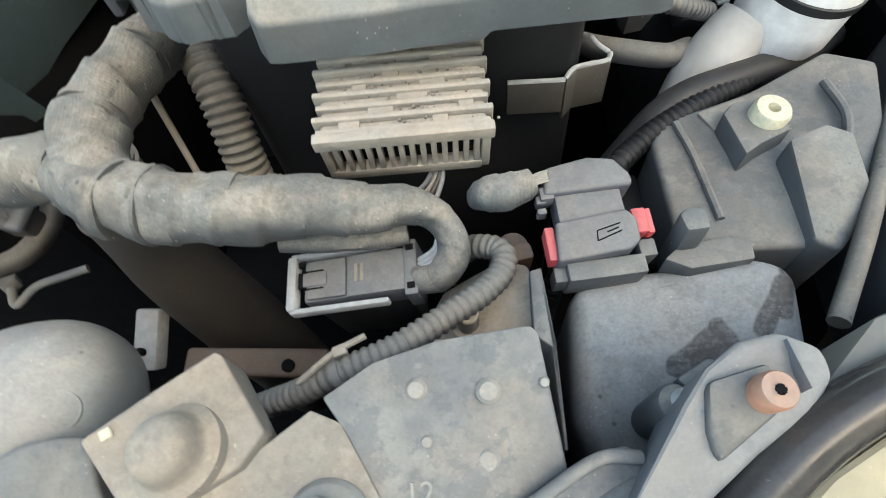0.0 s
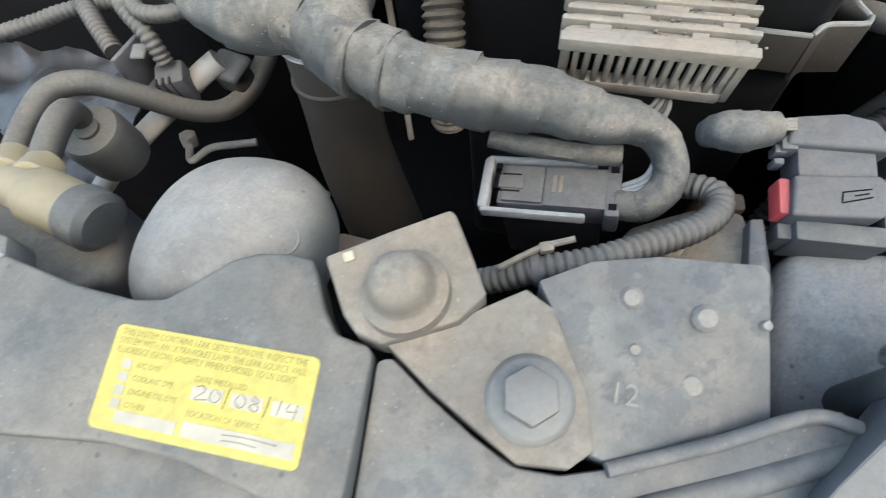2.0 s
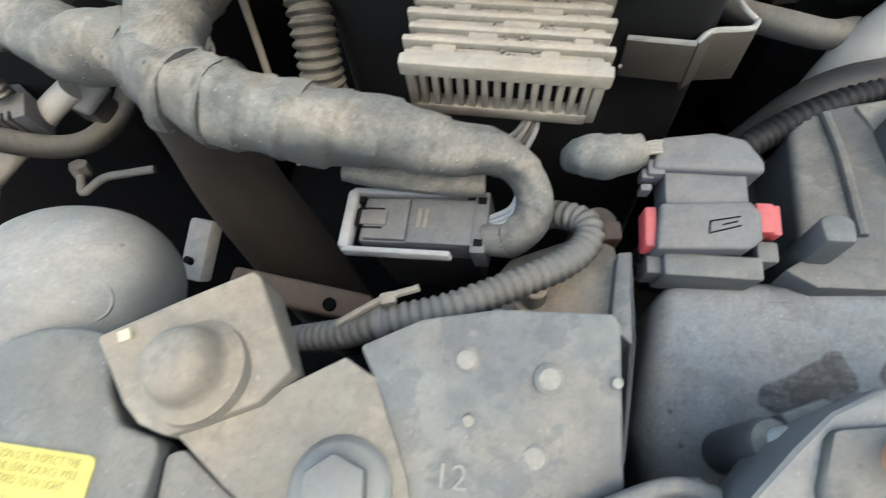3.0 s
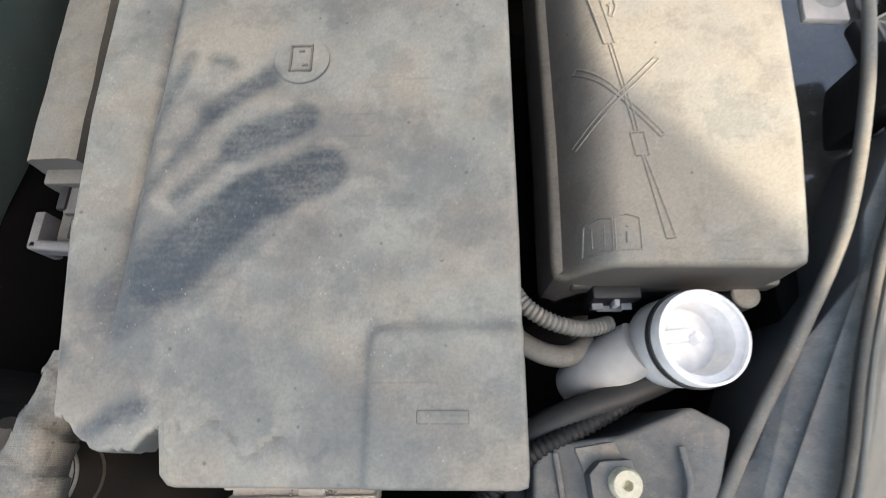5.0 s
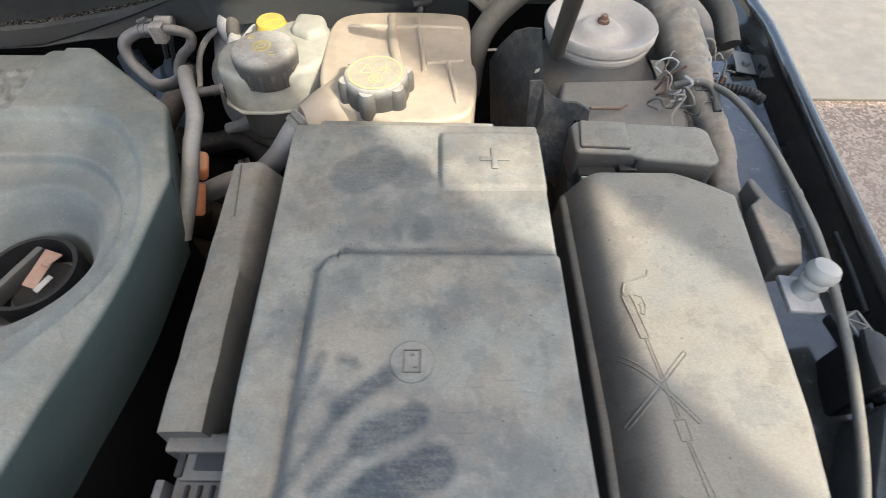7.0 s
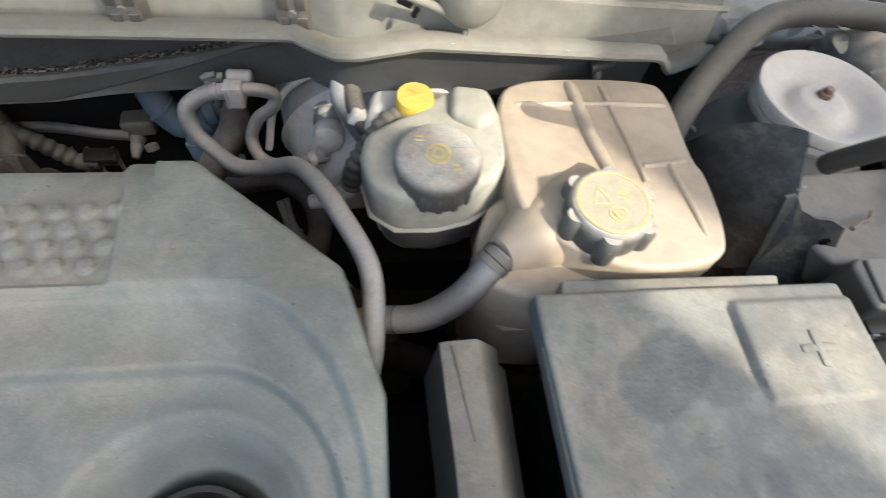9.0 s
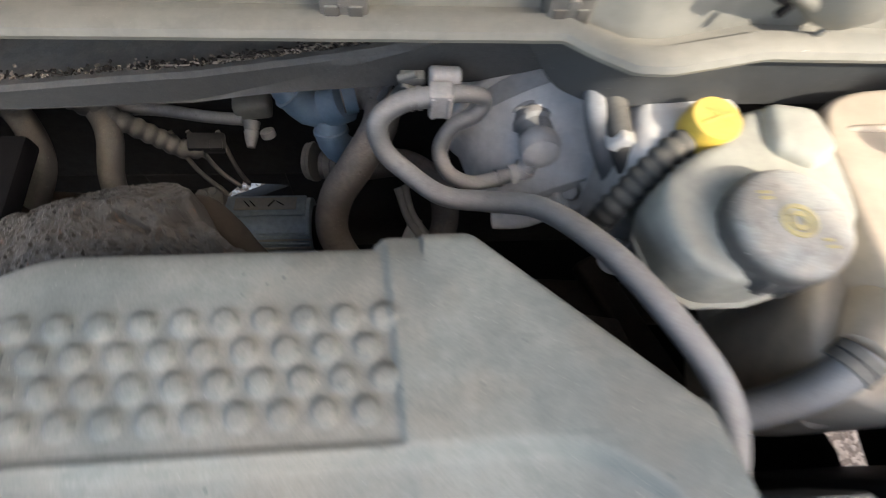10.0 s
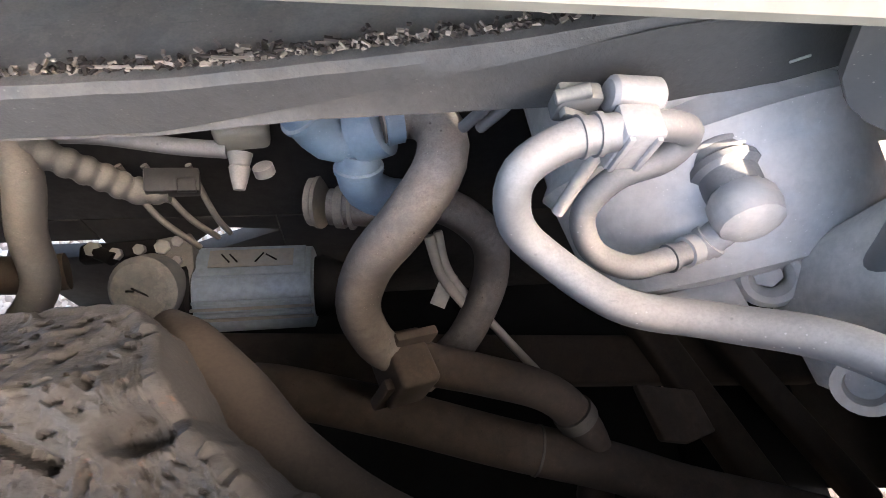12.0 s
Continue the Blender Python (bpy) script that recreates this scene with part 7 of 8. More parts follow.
def brake_servo():
    root = thing("brake_servo", (-0.235, 0.50, 0.5), "dusty blue-grey brake servo drum with a vacuum valve", "brake servo")
    part("drum", lathe((-0.198, 0.458, 0.600), (-0.235, 0.62, 0.650), [(0.050, 0), (0.078, 0.06), (0.094, 0.22), (0.100, 0.45), (0.106, 0.5), (0.100, 0.55), (0.100, 0.95), (0.09, 1)], 48), M_SERVO, root)
    grommet = part("grommet", lathe((-0.2568, 0.4990, 0.6850), (-0.2576, 0.4700, 0.6905), [(0.0200, 0), (0.0200, 0.22), (0.0178, 0.26), (0.0172, 0.40), (0.0185, 0.46), (0.0182, 0.58), (0.0150, 0.66), (0.0140, 1.0)], 32), M_PALE_HOSE, root, "ribbed grommet of the vacuum valve")
    valve = part("valve", lathe((-0.2574, 0.4760, 0.6895), (-0.2584, 0.4490, 0.6945), [(0.0138, 0), (0.0140, 0.25), (0.0164, 0.36), (0.0168, 0.66), (0.0150, 0.90), (0.0105, 1.0), (0.003, 1.02)], 14), M_CAST, root, "pale dusty vacuum valve")
    part("nozzle", rod((-0.2590, 0.4580, 0.6860), (-0.2700, 0.4515, 0.6655), 0.0080, 18, 0.002), M_CLIP_PALE, valve)
    part("nozzle_ring", lathe((-0.2655, 0.4542, 0.6735), (-0.2676, 0.4530, 0.6697), [(0.0080, 0), (0.0094, 0.1), (0.0094, 0.9), (0.0080, 1)], 18), M_CLIP_PALE, valve)
    part("master_cylinder", rod((-0.178, 0.382, 0.640), (-0.19, 0.43, 0.645), 0.020, 22, 0.004), M_CAST, root, "pale dusty master cylinder")
    part("port_boss", lathe((-0.182, 0.385, 0.648), (-0.203, 0.376, 0.664), [(0.013, 0), (0.0125, 0.75), (0.0145, 0.8), (0.0145, 1.0), (0.0095, 1.0), (0.0085, 0.7), (0.001, 0.68)], 24), M_CAST, root, "hollow round port boss")
    ring = bmesh.new()
    m_eye = look((-0.2230, 0.4400, 0.6545), (-0.300, 0.375, 0.760))
    for i in range(30):
        a = 2 * math.pi * i / 30
        ring_ = [ring.verts.new(m_eye @ Vector(((0.0128 + 0.0056 * math.cos(u)) * math.cos(a), (0.0128 + 0.0056 * math.cos(u)) * math.sin(a), 0.0085 * math.sin(u)))) for u in lin(0, 2 * math.pi * 9 / 10, 9)]
    ring.verts.ensure_lookup_table()
    for i in range(30):
        for k in range(10):
            p, q = (k + 1) % 10, (i + 1) % 30
            ring.faces.new((ring.verts[i * 10 + k], ring.verts[i * 10 + p], ring.verts[q * 10 + p], ring.verts[q * 10 + k]))
    eye = part("pipe_eye", ring, M_CAST, root, "pale dusty pipe eye")
    part("eye_bolt", hexhead(m_eye @ Vector((0.0015, 0.0, 0.006)), 0.0078, 0.010, m_eye.to_3x3() @ Vector((0, 0, -1))), M_CAST, eye)
    part("brake_pipe", tube([(-0.233, 0.438, 0.642), (-0.246, 0.436, 0.630), (-0.262, 0.434, 0.620), (-0.285, 0.436, 0.612)], [0.0115, 0.0105, 0.0095, 0.008], 16), M_CAST, root)
    part("pipe_block", obox((-0.232, 0.450, 0.622), (0.034, 0.024, 0.020), (15, 20, 10), 0.006, 3), M_CAST, root)
    part("drum_seam", tube([(-0.330, 0.490, 0.640), (-0.315, 0.505, 0.690), (-0.280, 0.512, 0.722), (-0.225, 0.516, 0.735), (-0.170, 0.510, 0.722)], 0.004, 10), M_SERVO, root)
    part("casting", prism([(-0.190, 0.468), (-0.178, 0.484), (-0.120, 0.486), (-0.100, 0.44), (-0.104, 0.390), (-0.150, 0.386), (-0.166, 0.412), (-0.180, 0.440)], 0.595, [0.640, 0.648, 0.660, 0.650, 0.625, 0.610, 0.618, 0.628], 0.010, 4), M_CAST, root, "pale dusty alloy casting")
    part("casting_boss", joined(obox((-0.146, 0.446, 0.640), (0.036, 0.026, 0.014), (4, -6, 20), 0.004, 3), obox((-0.164, 0.440, 0.634), (0.014, 0.018, 0.010), (10, 12, -20), 0.002), rod((-0.128, 0.420, 0.635), (-0.126, 0.419, 0.652), 0.012, 18, 0.003)), M_CAST, root)
    part("casting_recess", obox((-0.158, 0.428, 0.624), (0.012, 0.010, 0.004), (4, 10, 30), 0.001), M_COWL, root)
    part("white_tab", obox((-0.2262, 0.4200, 0.7590), (0.013, 0.012, 0.016), (0, 30, 0), 0.003, 3), M_WHITE, root, "small white plastic tab")
    part("side_hose", tube([(-0.243, 0.452, 0.772), (-0.240, 0.436, 0.762), (-0.226, 0.428, 0.735), (-0.211, 0.424, 0.705), (-0.196, 0.42, 0.670)], [0.006, 0.0085, 0.0095, 0.0080, 0.0065], 18), M_PALE_HOSE, root, "dusty rubber hose beside the servo")
    part("dark_hose", tube([(-0.230, 0.452, 0.772), (-0.2270, 0.426, 0.762), (-0.214, 0.414, 0.738), (-0.195, 0.408, 0.715), (-0.172, 0.402, 0.70)], 0.0080, 16), M_RUBBER_DARK, root, "black hose beside the servo")
    return root


brake_servo()

# vacuum hose: clip loop, long run over the engine's end
banded_hose("vacuum_hose", [(-0.3460, 0.4685, 0.7425), (-0.3664, 0.4660, 0.7400), (-0.3835, 0.4580, 0.7300), (-0.3815, 0.4485, 0.7105), (-0.3670, 0.4385, 0.6980), (-0.3393, 0.4135, 0.7005), (-0.3080, 0.4005, 0.7135), (-0.2797, 0.3810, 0.7395), (-0.2560, 0.3397, 0.7690), (-0.2355, 0.2981, 0.7820), (-0.2165, 0.2559, 0.7820), (-0.2145, 0.2200, 0.7680), (-0.2185, 0.1960, 0.7430), (-0.2300, 0.1650, 0.7050)], 0.0076, M_PALE_HOSE, "long pale dusty vacuum hose looping from its clip", (("rib", 0.015, 0.003, 0.0010, M_PALE_HOSE), ("rib", 0.030, 0.002, 0.0010, M_PALE_HOSE)), "hose", 20)
banded_hose("vacuum_hose", [(-0.3420, 0.4700, 0.7430), (-0.3207, 0.4744, 0.7387), (-0.3062, 0.4775, 0.7296), (-0.3106, 0.4741, 0.7163), (-0.3270, 0.4736, 0.7021), (-0.3365, 0.4663, 0.6825), (-0.3299, 0.4520, 0.6698), (-0.3127, 0.4424, 0.6688), (-0.2941, 0.4449, 0.6690), (-0.2680, 0.4525, 0.6690)], 0.0064, M_PALE_HOSE, "short pale vacuum hose bent down to the servo valve", (("rib", 0.88, 0.003, 0.0012, M_PALE_HOSE),), "hose", 18)
solo("hose_band", lathe((-0.2800, 0.4490, 0.6690), (-0.2730, 0.4510, 0.6690), [(0.0068, 0), (0.0082, 0.04), (0.0082, 0.96), (0.0068, 1)], 22), M_WHITE, "pale ear clamp on the vacuum hose", "hose clamp")


def hose_clip():
    root = thing("hose_clip", (-0.338, 0.478, 0.735), "grey plastic twin hose clip under the scuttle", "hose clip")
    part("clip_body", joined(box(-0.3480, -0.3310, 0.4610, 0.4760, 0.7270, 0.7505, 0.002), box(-0.3465, -0.3440, 0.4595, 0.4620, 0.7285, 0.7490, 0.0006), box(-0.3355, -0.3330, 0.4595, 0.4620, 0.7285, 0.7490, 0.0006)), M_CLIP_PALE, root)
    part("barrel", rod((-0.3470, 0.4850, 0.7440), (-0.3245, 0.4850, 0.7430), 0.0078, 18, 0.0018), M_CLIP_PALE, root)
    part("tongue", joined(box(-0.3680, -0.3500, 0.4800, 0.4890, 0.7330, 0.7475, 0.002), rod((-0.3690, 0.4830, 0.7440), (-0.3560, 0.4830, 0.7490), 0.0030, 12), obox((-0.3610, 0.4780, 0.7400), (0.012, 0.004, 0.004), (0, 20, 0), 0.001)), M_COVER_GREY, root)
    part("spine", box(-0.3460, -0.3400, 0.4750, 0.4900, 0.7320, 0.7470, 0.0015), M_COVER_GREY, root)
    return root


hose_clip()

# heater hoses and what lies behind the engine
banded_hose("heater_hose", [(-0.4269, 0.5928, 0.5960), (-0.4000, 0.5960, 0.5980), (-0.3850, 0.5760, 0.6020), (-0.3890, 0.5485, 0.5967), (-0.4134, 0.5208, 0.5719), (-0.4372, 0.5060, 0.5338), (-0.4463, 0.4888, 0.4854), (-0.4303, 0.4726, 0.4290), (-0.4064, 0.4656, 0.4023)], 0.0182, M_HEATER, "thick grey heater hose bent like a hairpin", (("band", 0.005, 0.014, 0.0022, M_BLUE),), "hose", 22)
banded_hose("bypass_hose", [(-0.402, 0.464, 0.404), (-0.3702, 0.4567, 0.3926), (-0.3264, 0.4472, 0.3817), (-0.2580, 0.4280, 0.3640), (-0.2200, 0.4000, 0.3420), (-0.195, 0.355, 0.31), (-0.19, 0.32, 0.27)], 0.0205, M_HOSE_BROWN, "dark brown hose running on from a square joint", (("collar", 0.60, 0.016, 0.0025, M_RUBBER_DARK),), "hose", 22)
banded_hose("heater_hose", [(-0.4717, 0.6237, 0.4165), (-0.4152, 0.6144, 0.4275), (-0.3597, 0.6081, 0.4420), (-0.3153, 0.5789, 0.4285), (-0.3051, 0.5513, 0.3894), (-0.3174, 0.5192, 0.3528), (-0.340, 0.490, 0.327), (-0.38, 0.463, 0.302)], 0.019, M_HEATER, "brown-grey heater hose passing behind", (("band", 0.02, 0.010, 0.003, M_BRACKET), ("band", 0.06, 0.004, 0.004, M_BRACKET)), "hose", 22)
banded_hose("lower_hose", [(-0.56, 0.468, 0.300), (-0.519, 0.456, 0.318), (-0.413, 0.424, 0.320), (-0.294, 0.384, 0.320), (-0.186, 0.352, 0.318), (-0.10, 0.32, 0.312), (0.02, 0.285, 0.305), (0.10, 0.26, 0.30)], 0.026, M_HOSE_BROWN, "wide dark brown hose low in the bay", (("seam_band", 0.45, 0.003, 0.0012, M_RUBBER_DARK),), "hose", 24)
solo("hose_joint", joined(obox((-0.407, 0.455, 0.407), (0.040, 0.056, 0.050), (-10, 20, 14), 0.005, 3), obox((-0.412, 0.436, 0.398), (0.044, 0.012, 0.046), (-10, 20, 14), 0.003), obox((-0.401, 0.474, 0.416), (0.044, 0.010, 0.046), (-10, 20, 14), 0.003)), M_HOSE_BROWN, "dark brown square hose joint", "hose joint")
solo("hose_flange", lathe((-0.478, 0.628, 0.42), (-0.490, 0.631, 0.417), [(0.019, 0), (0.028, 0.05), (0.028, 0.35), (0.022, 0.4), (0.026, 0.5), (0.026, 0.95), (0.018, 1)], 30), M_BRACKET, "tan ribbed hose end flange", "hose flange")


def blue_fitting():
    root = thing("heater_pipe_elbow", (-0.44, 0.59, 0.52), "blue-grey plastic double heater pipe elbow", "pipe elbow")
    part("upper_pipe", tube([(-0.4900, 0.6120, 0.6160), (-0.4790, 0.5990, 0.5960), (-0.4620, 0.5950, 0.5720), (-0.4430, 0.5950, 0.5730), (-0.4280, 0.5950, 0.5830)], [0.0180, 0.0185, 0.0190, 0.0185, 0.0180], 24), M_BLUE, root)
    part("elbow_ridge", lathe((-0.4805, 0.5990, 0.5975), (-0.4775, 0.5985, 0.5935), [(0.0185, 0), (0.0205, 0.2), (0.0205, 0.8), (0.0185, 1)], 26), M_BLUE, root)
    part("collar", lathe((-0.4440, 0.5950, 0.5745), (-0.4220, 0.5940, 0.5875), [(0.0180, 0), (0.0225, 0.06), (0.0228, 0.5), (0.0225, 0.94), (0.0180, 1)], 28), M_BLUE, root)
    part("lower_pipe", tube([(-0.4420, 0.5880, 0.5660), (-0.4425, 0.5800, 0.5480), (-0.4370, 0.5760, 0.5290), (-0.4200, 0.5760, 0.5140), (-0.4000, 0.5800, 0.5040)], [0.0165, 0.0180, 0.0180, 0.0175, 0.0170], 24), M_BLUE, root)
    part("lower_ridge", lathe((-0.4425, 0.5825, 0.5540), (-0.4422, 0.5800, 0.5490), [(0.0178, 0), (0.0195, 0.2), (0.0195, 0.8), (0.0178, 1)], 26), M_BLUE, root)
    return root


blue_fitting()


def pipe_nipple():
    root = thing("pipe_connector", (-0.535, 0.62, 0.51), "pale grey pipe connector with a hanging nipple", "pipe connector")
    part("pipe", tube([(-0.70, 0.625, 0.535), (-0.64, 0.620, 0.540), (-0.585, 0.614, 0.535), (-0.545, 0.612, 0.532)], 0.007, 16), M_PALE_HOSE, root)
    part("block", obox((-0.534, 0.628, 0.540), (0.042, 0.030, 0.026), (0, 0, 6), 0.006, 3), M_COWL, root)
    part("nipple", lathe((-0.536, 0.610, 0.530), (-0.537, 0.582, 0.520), [(0.010, 0), (0.0075, 0.35), (0.0085, 0.4), (0.0065, 0.75), (0.0045, 1)], 18), M_PALE_HOSE, root)
    part("tab", rod((-0.519, 0.600, 0.528), (-0.517, 0.596, 0.520), 0.0085, 16, 0.001), M_PALE_HOSE, root)
    return root


pipe_nipple()


def steering_motor():
    root = thing("electric_motor", (-0.555, 0.575, 0.25), "dark alloy electric motor housing low behind the engine", "electric motor")
    a, b = (-0.617, 0.572, 0.325), (-0.494, 0.572, 0.325)
    part("case", lathe(a, b, [(0.040, 0), (0.046, 0.02), (0.046, 0.98), (0.040, 1)], 30), M_MOTOR, root)
    part("ridge", joined(obox((-0.556, 0.545, 0.362), (0.118, 0.004, 0.008), (35, 0, 0), 0.001), obox((-0.556, 0.535, 0.353), (0.118, 0.003, 0.008), (35, 0, 0), 0.001), obox((-0.556, 0.586, 0.371), (0.11, 0.036, 0.004), (-12, 0, 0), 0.001)), M_MOTOR, root)
    part("end_bell", lathe((-0.655, 0.572, 0.325), a, [(0.030, 0), (0.040, 0.2), (0.048, 0.9), (0.046, 1)], 26), M_DARK, root)
    part("coupler", lathe(b, (-0.462, 0.572, 0.325), [(0.034, 0), (0.036, 0.3), (0.026, 1)], 24), M_DARK, root)
    part("face_disc", lathe((-0.652, 0.566, 0.362), (-0.656, 0.551, 0.386), [(0.034, 0), (0.034, 0.8), (0.028, 1.0)], 28), M_LAMP, root, "blue-grey round end cap")
    part("disc_slot", joined(obox((-0.655, 0.5500, 0.3865), (0.018, 0.0018, 0.0018), (0, 20, -25), 0.0004), obox((-0.662, 0.5515, 0.3860), (0.002, 0.002, 0.030), (20, 0, 0), 0.0004)), M_DARK, root)
    part("label_plate", obox((-0.556, 0.588, 0.3745), (0.085, 0.022, 0.0015), (-12, 0, 0), 0.0005), M_STEEL, root)
    for x, a in ((-0.582, 40), (-0.574, 40), (-0.548, -35), (-0.536, 55)):
        part("stamped_mark", obox((x, 0.588, 0.3756), (0.0016, 0.014, 0.0012), (-12, 0, a), 0), M_DARK, root)
    part("rail", joined(obox((-0.556, 0.5390, 0.3560), (0.124, 0.0035, 0.0035), (35, 0, 0), 0.001), obox((-0.556, 0.5300, 0.3480), (0.124, 0.0035, 0.0035), (35, 0, 0), 0.001)), M_STEEL, root)
    part("mount_plate", prism([(-0.655, 0.615), (-0.618, 0.620), (-0.612, 0.580), (-0.622, 0.545), (-0.640, 0.556)], 0.300, [0.372, 0.376, 0.374, 0.366, 0.362], 0.003), M_PLASTIC, root)
    for x, y, r in ((-0.712, 0.606, 0.008), (-0.690, 0.600, 0.0065), (-0.668, 0.604, 0.006), (-0.646, 0.606, 0.008), (-0.632, 0.612, 0.006), (-0.630, 0.590, 0.005)):
        part("bolt", hexhead((x, y, 0.368), r, 0.009, (0.1, -0.3, 1)), M_STEEL, root)
    part("bolt_bridge", joined(obox((-0.690, 0.606, 0.362), (0.075, 0.020, 0.014), (0, 0, 4), 0.004, 3), rod((-0.715, 0.606, 0.368), (-0.690, 0.592, 0.374), 0.007, 12)), M_DARK, root)
    return root


steering_motor()


def heat_shield():
    """A crusted hump of lagging close behind the engine cover."""
    root = thing("heat_shield", (-0.54, 0.37, 0.62), "rough grey-brown heat shield crusted with dirt behind the engine", "heat shield")

    def yb(x):
        edge = float(np.interp(x, [-0.66, -0.622, -0.608, -0.585, -0.555, -0.522, -0.510, -0.501, -0.490, -0.470, -0.446], [0.350, 0.366, 0.390, 0.404, 0.416, 0.416, 0.404, 0.388, 0.371, 0.353, 0.340]))
        return edge + 0.003 * noise.noise(Vector((x * 90, 0, 0))) + 0.002 * noise.noise(Vector((x * 260, 5, 0)))

    def zf(x, y):
        z = 0.748 - 1.1 * max(0.0, y - 0.386) - 0.5 * max(0.0, 0.35 - y) - 0.35 * max(0.0, -0.56 - x)
        z += 0.0040 * noise.noise(Vector((x * 40, y * 40, 0))) + 0.0012 * noise.noise(Vector((x * 130, y * 130, 3))) + 0.0010 * noise.noise(Vector((x * 330, y * 330, 7))) + 0.0010 * noise.noise(Vector((x * 800, y * 800, 17)))
        pits = noise.noise(Vector((x * 260 + y * 80, y * 420, 23)))
        z -= 0.0020 * smoothstep(0.32, 0.50, pits) - 0.0012 * smoothstep(0.15, 0.5, noise.noise(Vector((x * 210, y * 240, 31))))
        n = noise.noise(Vector((x * 150, y * 110, 11)))
        z -= 0.0024 * smoothstep(0.40, 0.58, n)
        u = max(0.0, min(1.0, (x + 0.536) / 0.018))
        d = math.hypot(x - (-0.536 + 0.018 * u), y - (0.377 - 0.009 * u))
        z -= 0.006 * (1 - smoothstep(0.0012, 0.0030, d))
        d = math.hypot((x + 0.500) * 0.8, (y - 0.374) * 1.3)
        z -= 0.009 * (1 - smoothstep(0.004, 0.009, d))
        return z

    part("lagging", sheet(lin(-0.66, -0.447, 230), lambda x: 0.334, lambda x: max(0.338, yb(x)), 110, zf, 0.10, 0.004, 0.004), M_RUST, root)
    part("rim_pipe", tube([(-0.520, 0.422, 0.680), (-0.508, 0.410, 0.688), (-0.490, 0.390, 0.690), (-0.474, 0.369, 0.690), (-0.450, 0.348, 0.688), (-0.425, 0.333, 0.683)], [0.007, 0.0110, 0.0125, 0.0135, 0.0140, 0.0140], 18), M_UMBER, root, "dark brown pipe along the edge")
    return root


heat_shield()
hose("fuel_hose", [(-0.720, 0.64, 0.56), (-0.690, 0.606, 0.552), (-0.684, 0.585, 0.535), (-0.695, 0.56, 0.50), (-0.70, 0.53, 0.46), (-0.73, 0.50, 0.43)], 0.0135, M_RUBBER, "grey rubber hose hanging beside the pipes", "hose", 18)
hose("fuel_hose", [(-0.80, 0.63, 0.55), (-0.770, 0.600, 0.545), (-0.765, 0.57, 0.51), (-0.79, 0.54, 0.47)], 0.0135, M_RUBBER, "grey rubber hose hanging beside the pipes", "hose", 18)
hose("fuel_hose", [(-0.90, 0.56, 0.46), (-0.80, 0.55, 0.455), (-0.72, 0.545, 0.45), (-0.69, 0.55, 0.445)], 0.016, M_UMBER, "brown hose running across behind the engine", "hose", 18)
for pts, r, mt, lb in (([(-0.36, 0.60, 0.40), (-0.345, 0.56, 0.37), (-0.29, 0.50, 0.34), (-0.23, 0.44, 0.31)], 0.005, M_CABLE, "thin tan pipe crossing the gap"),
                       ([(-0.37, 0.595, 0.40), (-0.355, 0.56, 0.37), (-0.33, 0.53, 0.355)], 0.006, M_CABLE, "thin tan pipe crossing the gap"),
                       ([(-0.64, 0.62, 0.50), (-0.625, 0.60, 0.45), (-0.60, 0.59, 0.40)], 0.003, M_RUBBER, "thin grey cable hanging behind the engine"),
                       ([(-0.62, 0.62, 0.50), (-0.60, 0.60, 0.45), (-0.58, 0.595, 0.41)], 0.003, M_RUBBER, "thin grey cable hanging behind the engine"),
                       ([(-0.585, 0.62, 0.50), (-0.575, 0.60, 0.45), (-0.57, 0.60, 0.41)], 0.003, M_RUBBER, "thin grey cable hanging behind the engine"),
                       ([(-0.368, 0.545, 0.715), (-0.3722, 0.534, 0.700), (-0.3760, 0.530, 0.685), (-0.384, 0.535, 0.660)], 0.0035, M_PALE_HOSE, "thin pale cable hanging from the scuttle"),
                       ([(-0.355, 0.545, 0.715), (-0.3612, 0.534, 0.700), (-0.3660, 0.530, 0.685), (-0.374, 0.535, 0.660)], 0.0035, M_PALE_HOSE, "thin pale cable hanging from the scuttle")):
    hose("thin_pipe", pts, r, mt, lb, "pipe", 10)
solo("paper_tag", joined(obox((-0.352, 0.549, 0.356), (0.018, 0.040, 0.0015), (25, 15, -20), 0.0004)), M_WHITE, "small white paper tag on a pipe", "tag")
conduit("twisted_harness", [(-0.712, 0.612, 0.568), (-0.6692, 0.602, 0.541), (-0.6412, 0.600, 0.512), (-0.6240, 0.598, 0.496), (-0.600, 0.600, 0.492)], 0.0120, "dark knobbly wiring harness behind the engine", 0.013, M_PLASTIC)
solo("harness_block", joined(obox((-0.596, 0.604, 0.498), (0.042, 0.022, 0.016), (10, 12, 8), 0.003), obox((-0.582, 0.596, 0.506), (0.014, 0.012, 0.006), (10, 12, 8), 0.001)), M_PLASTIC_CLEAN, "dark plug block at the end of the harness", "plug block")


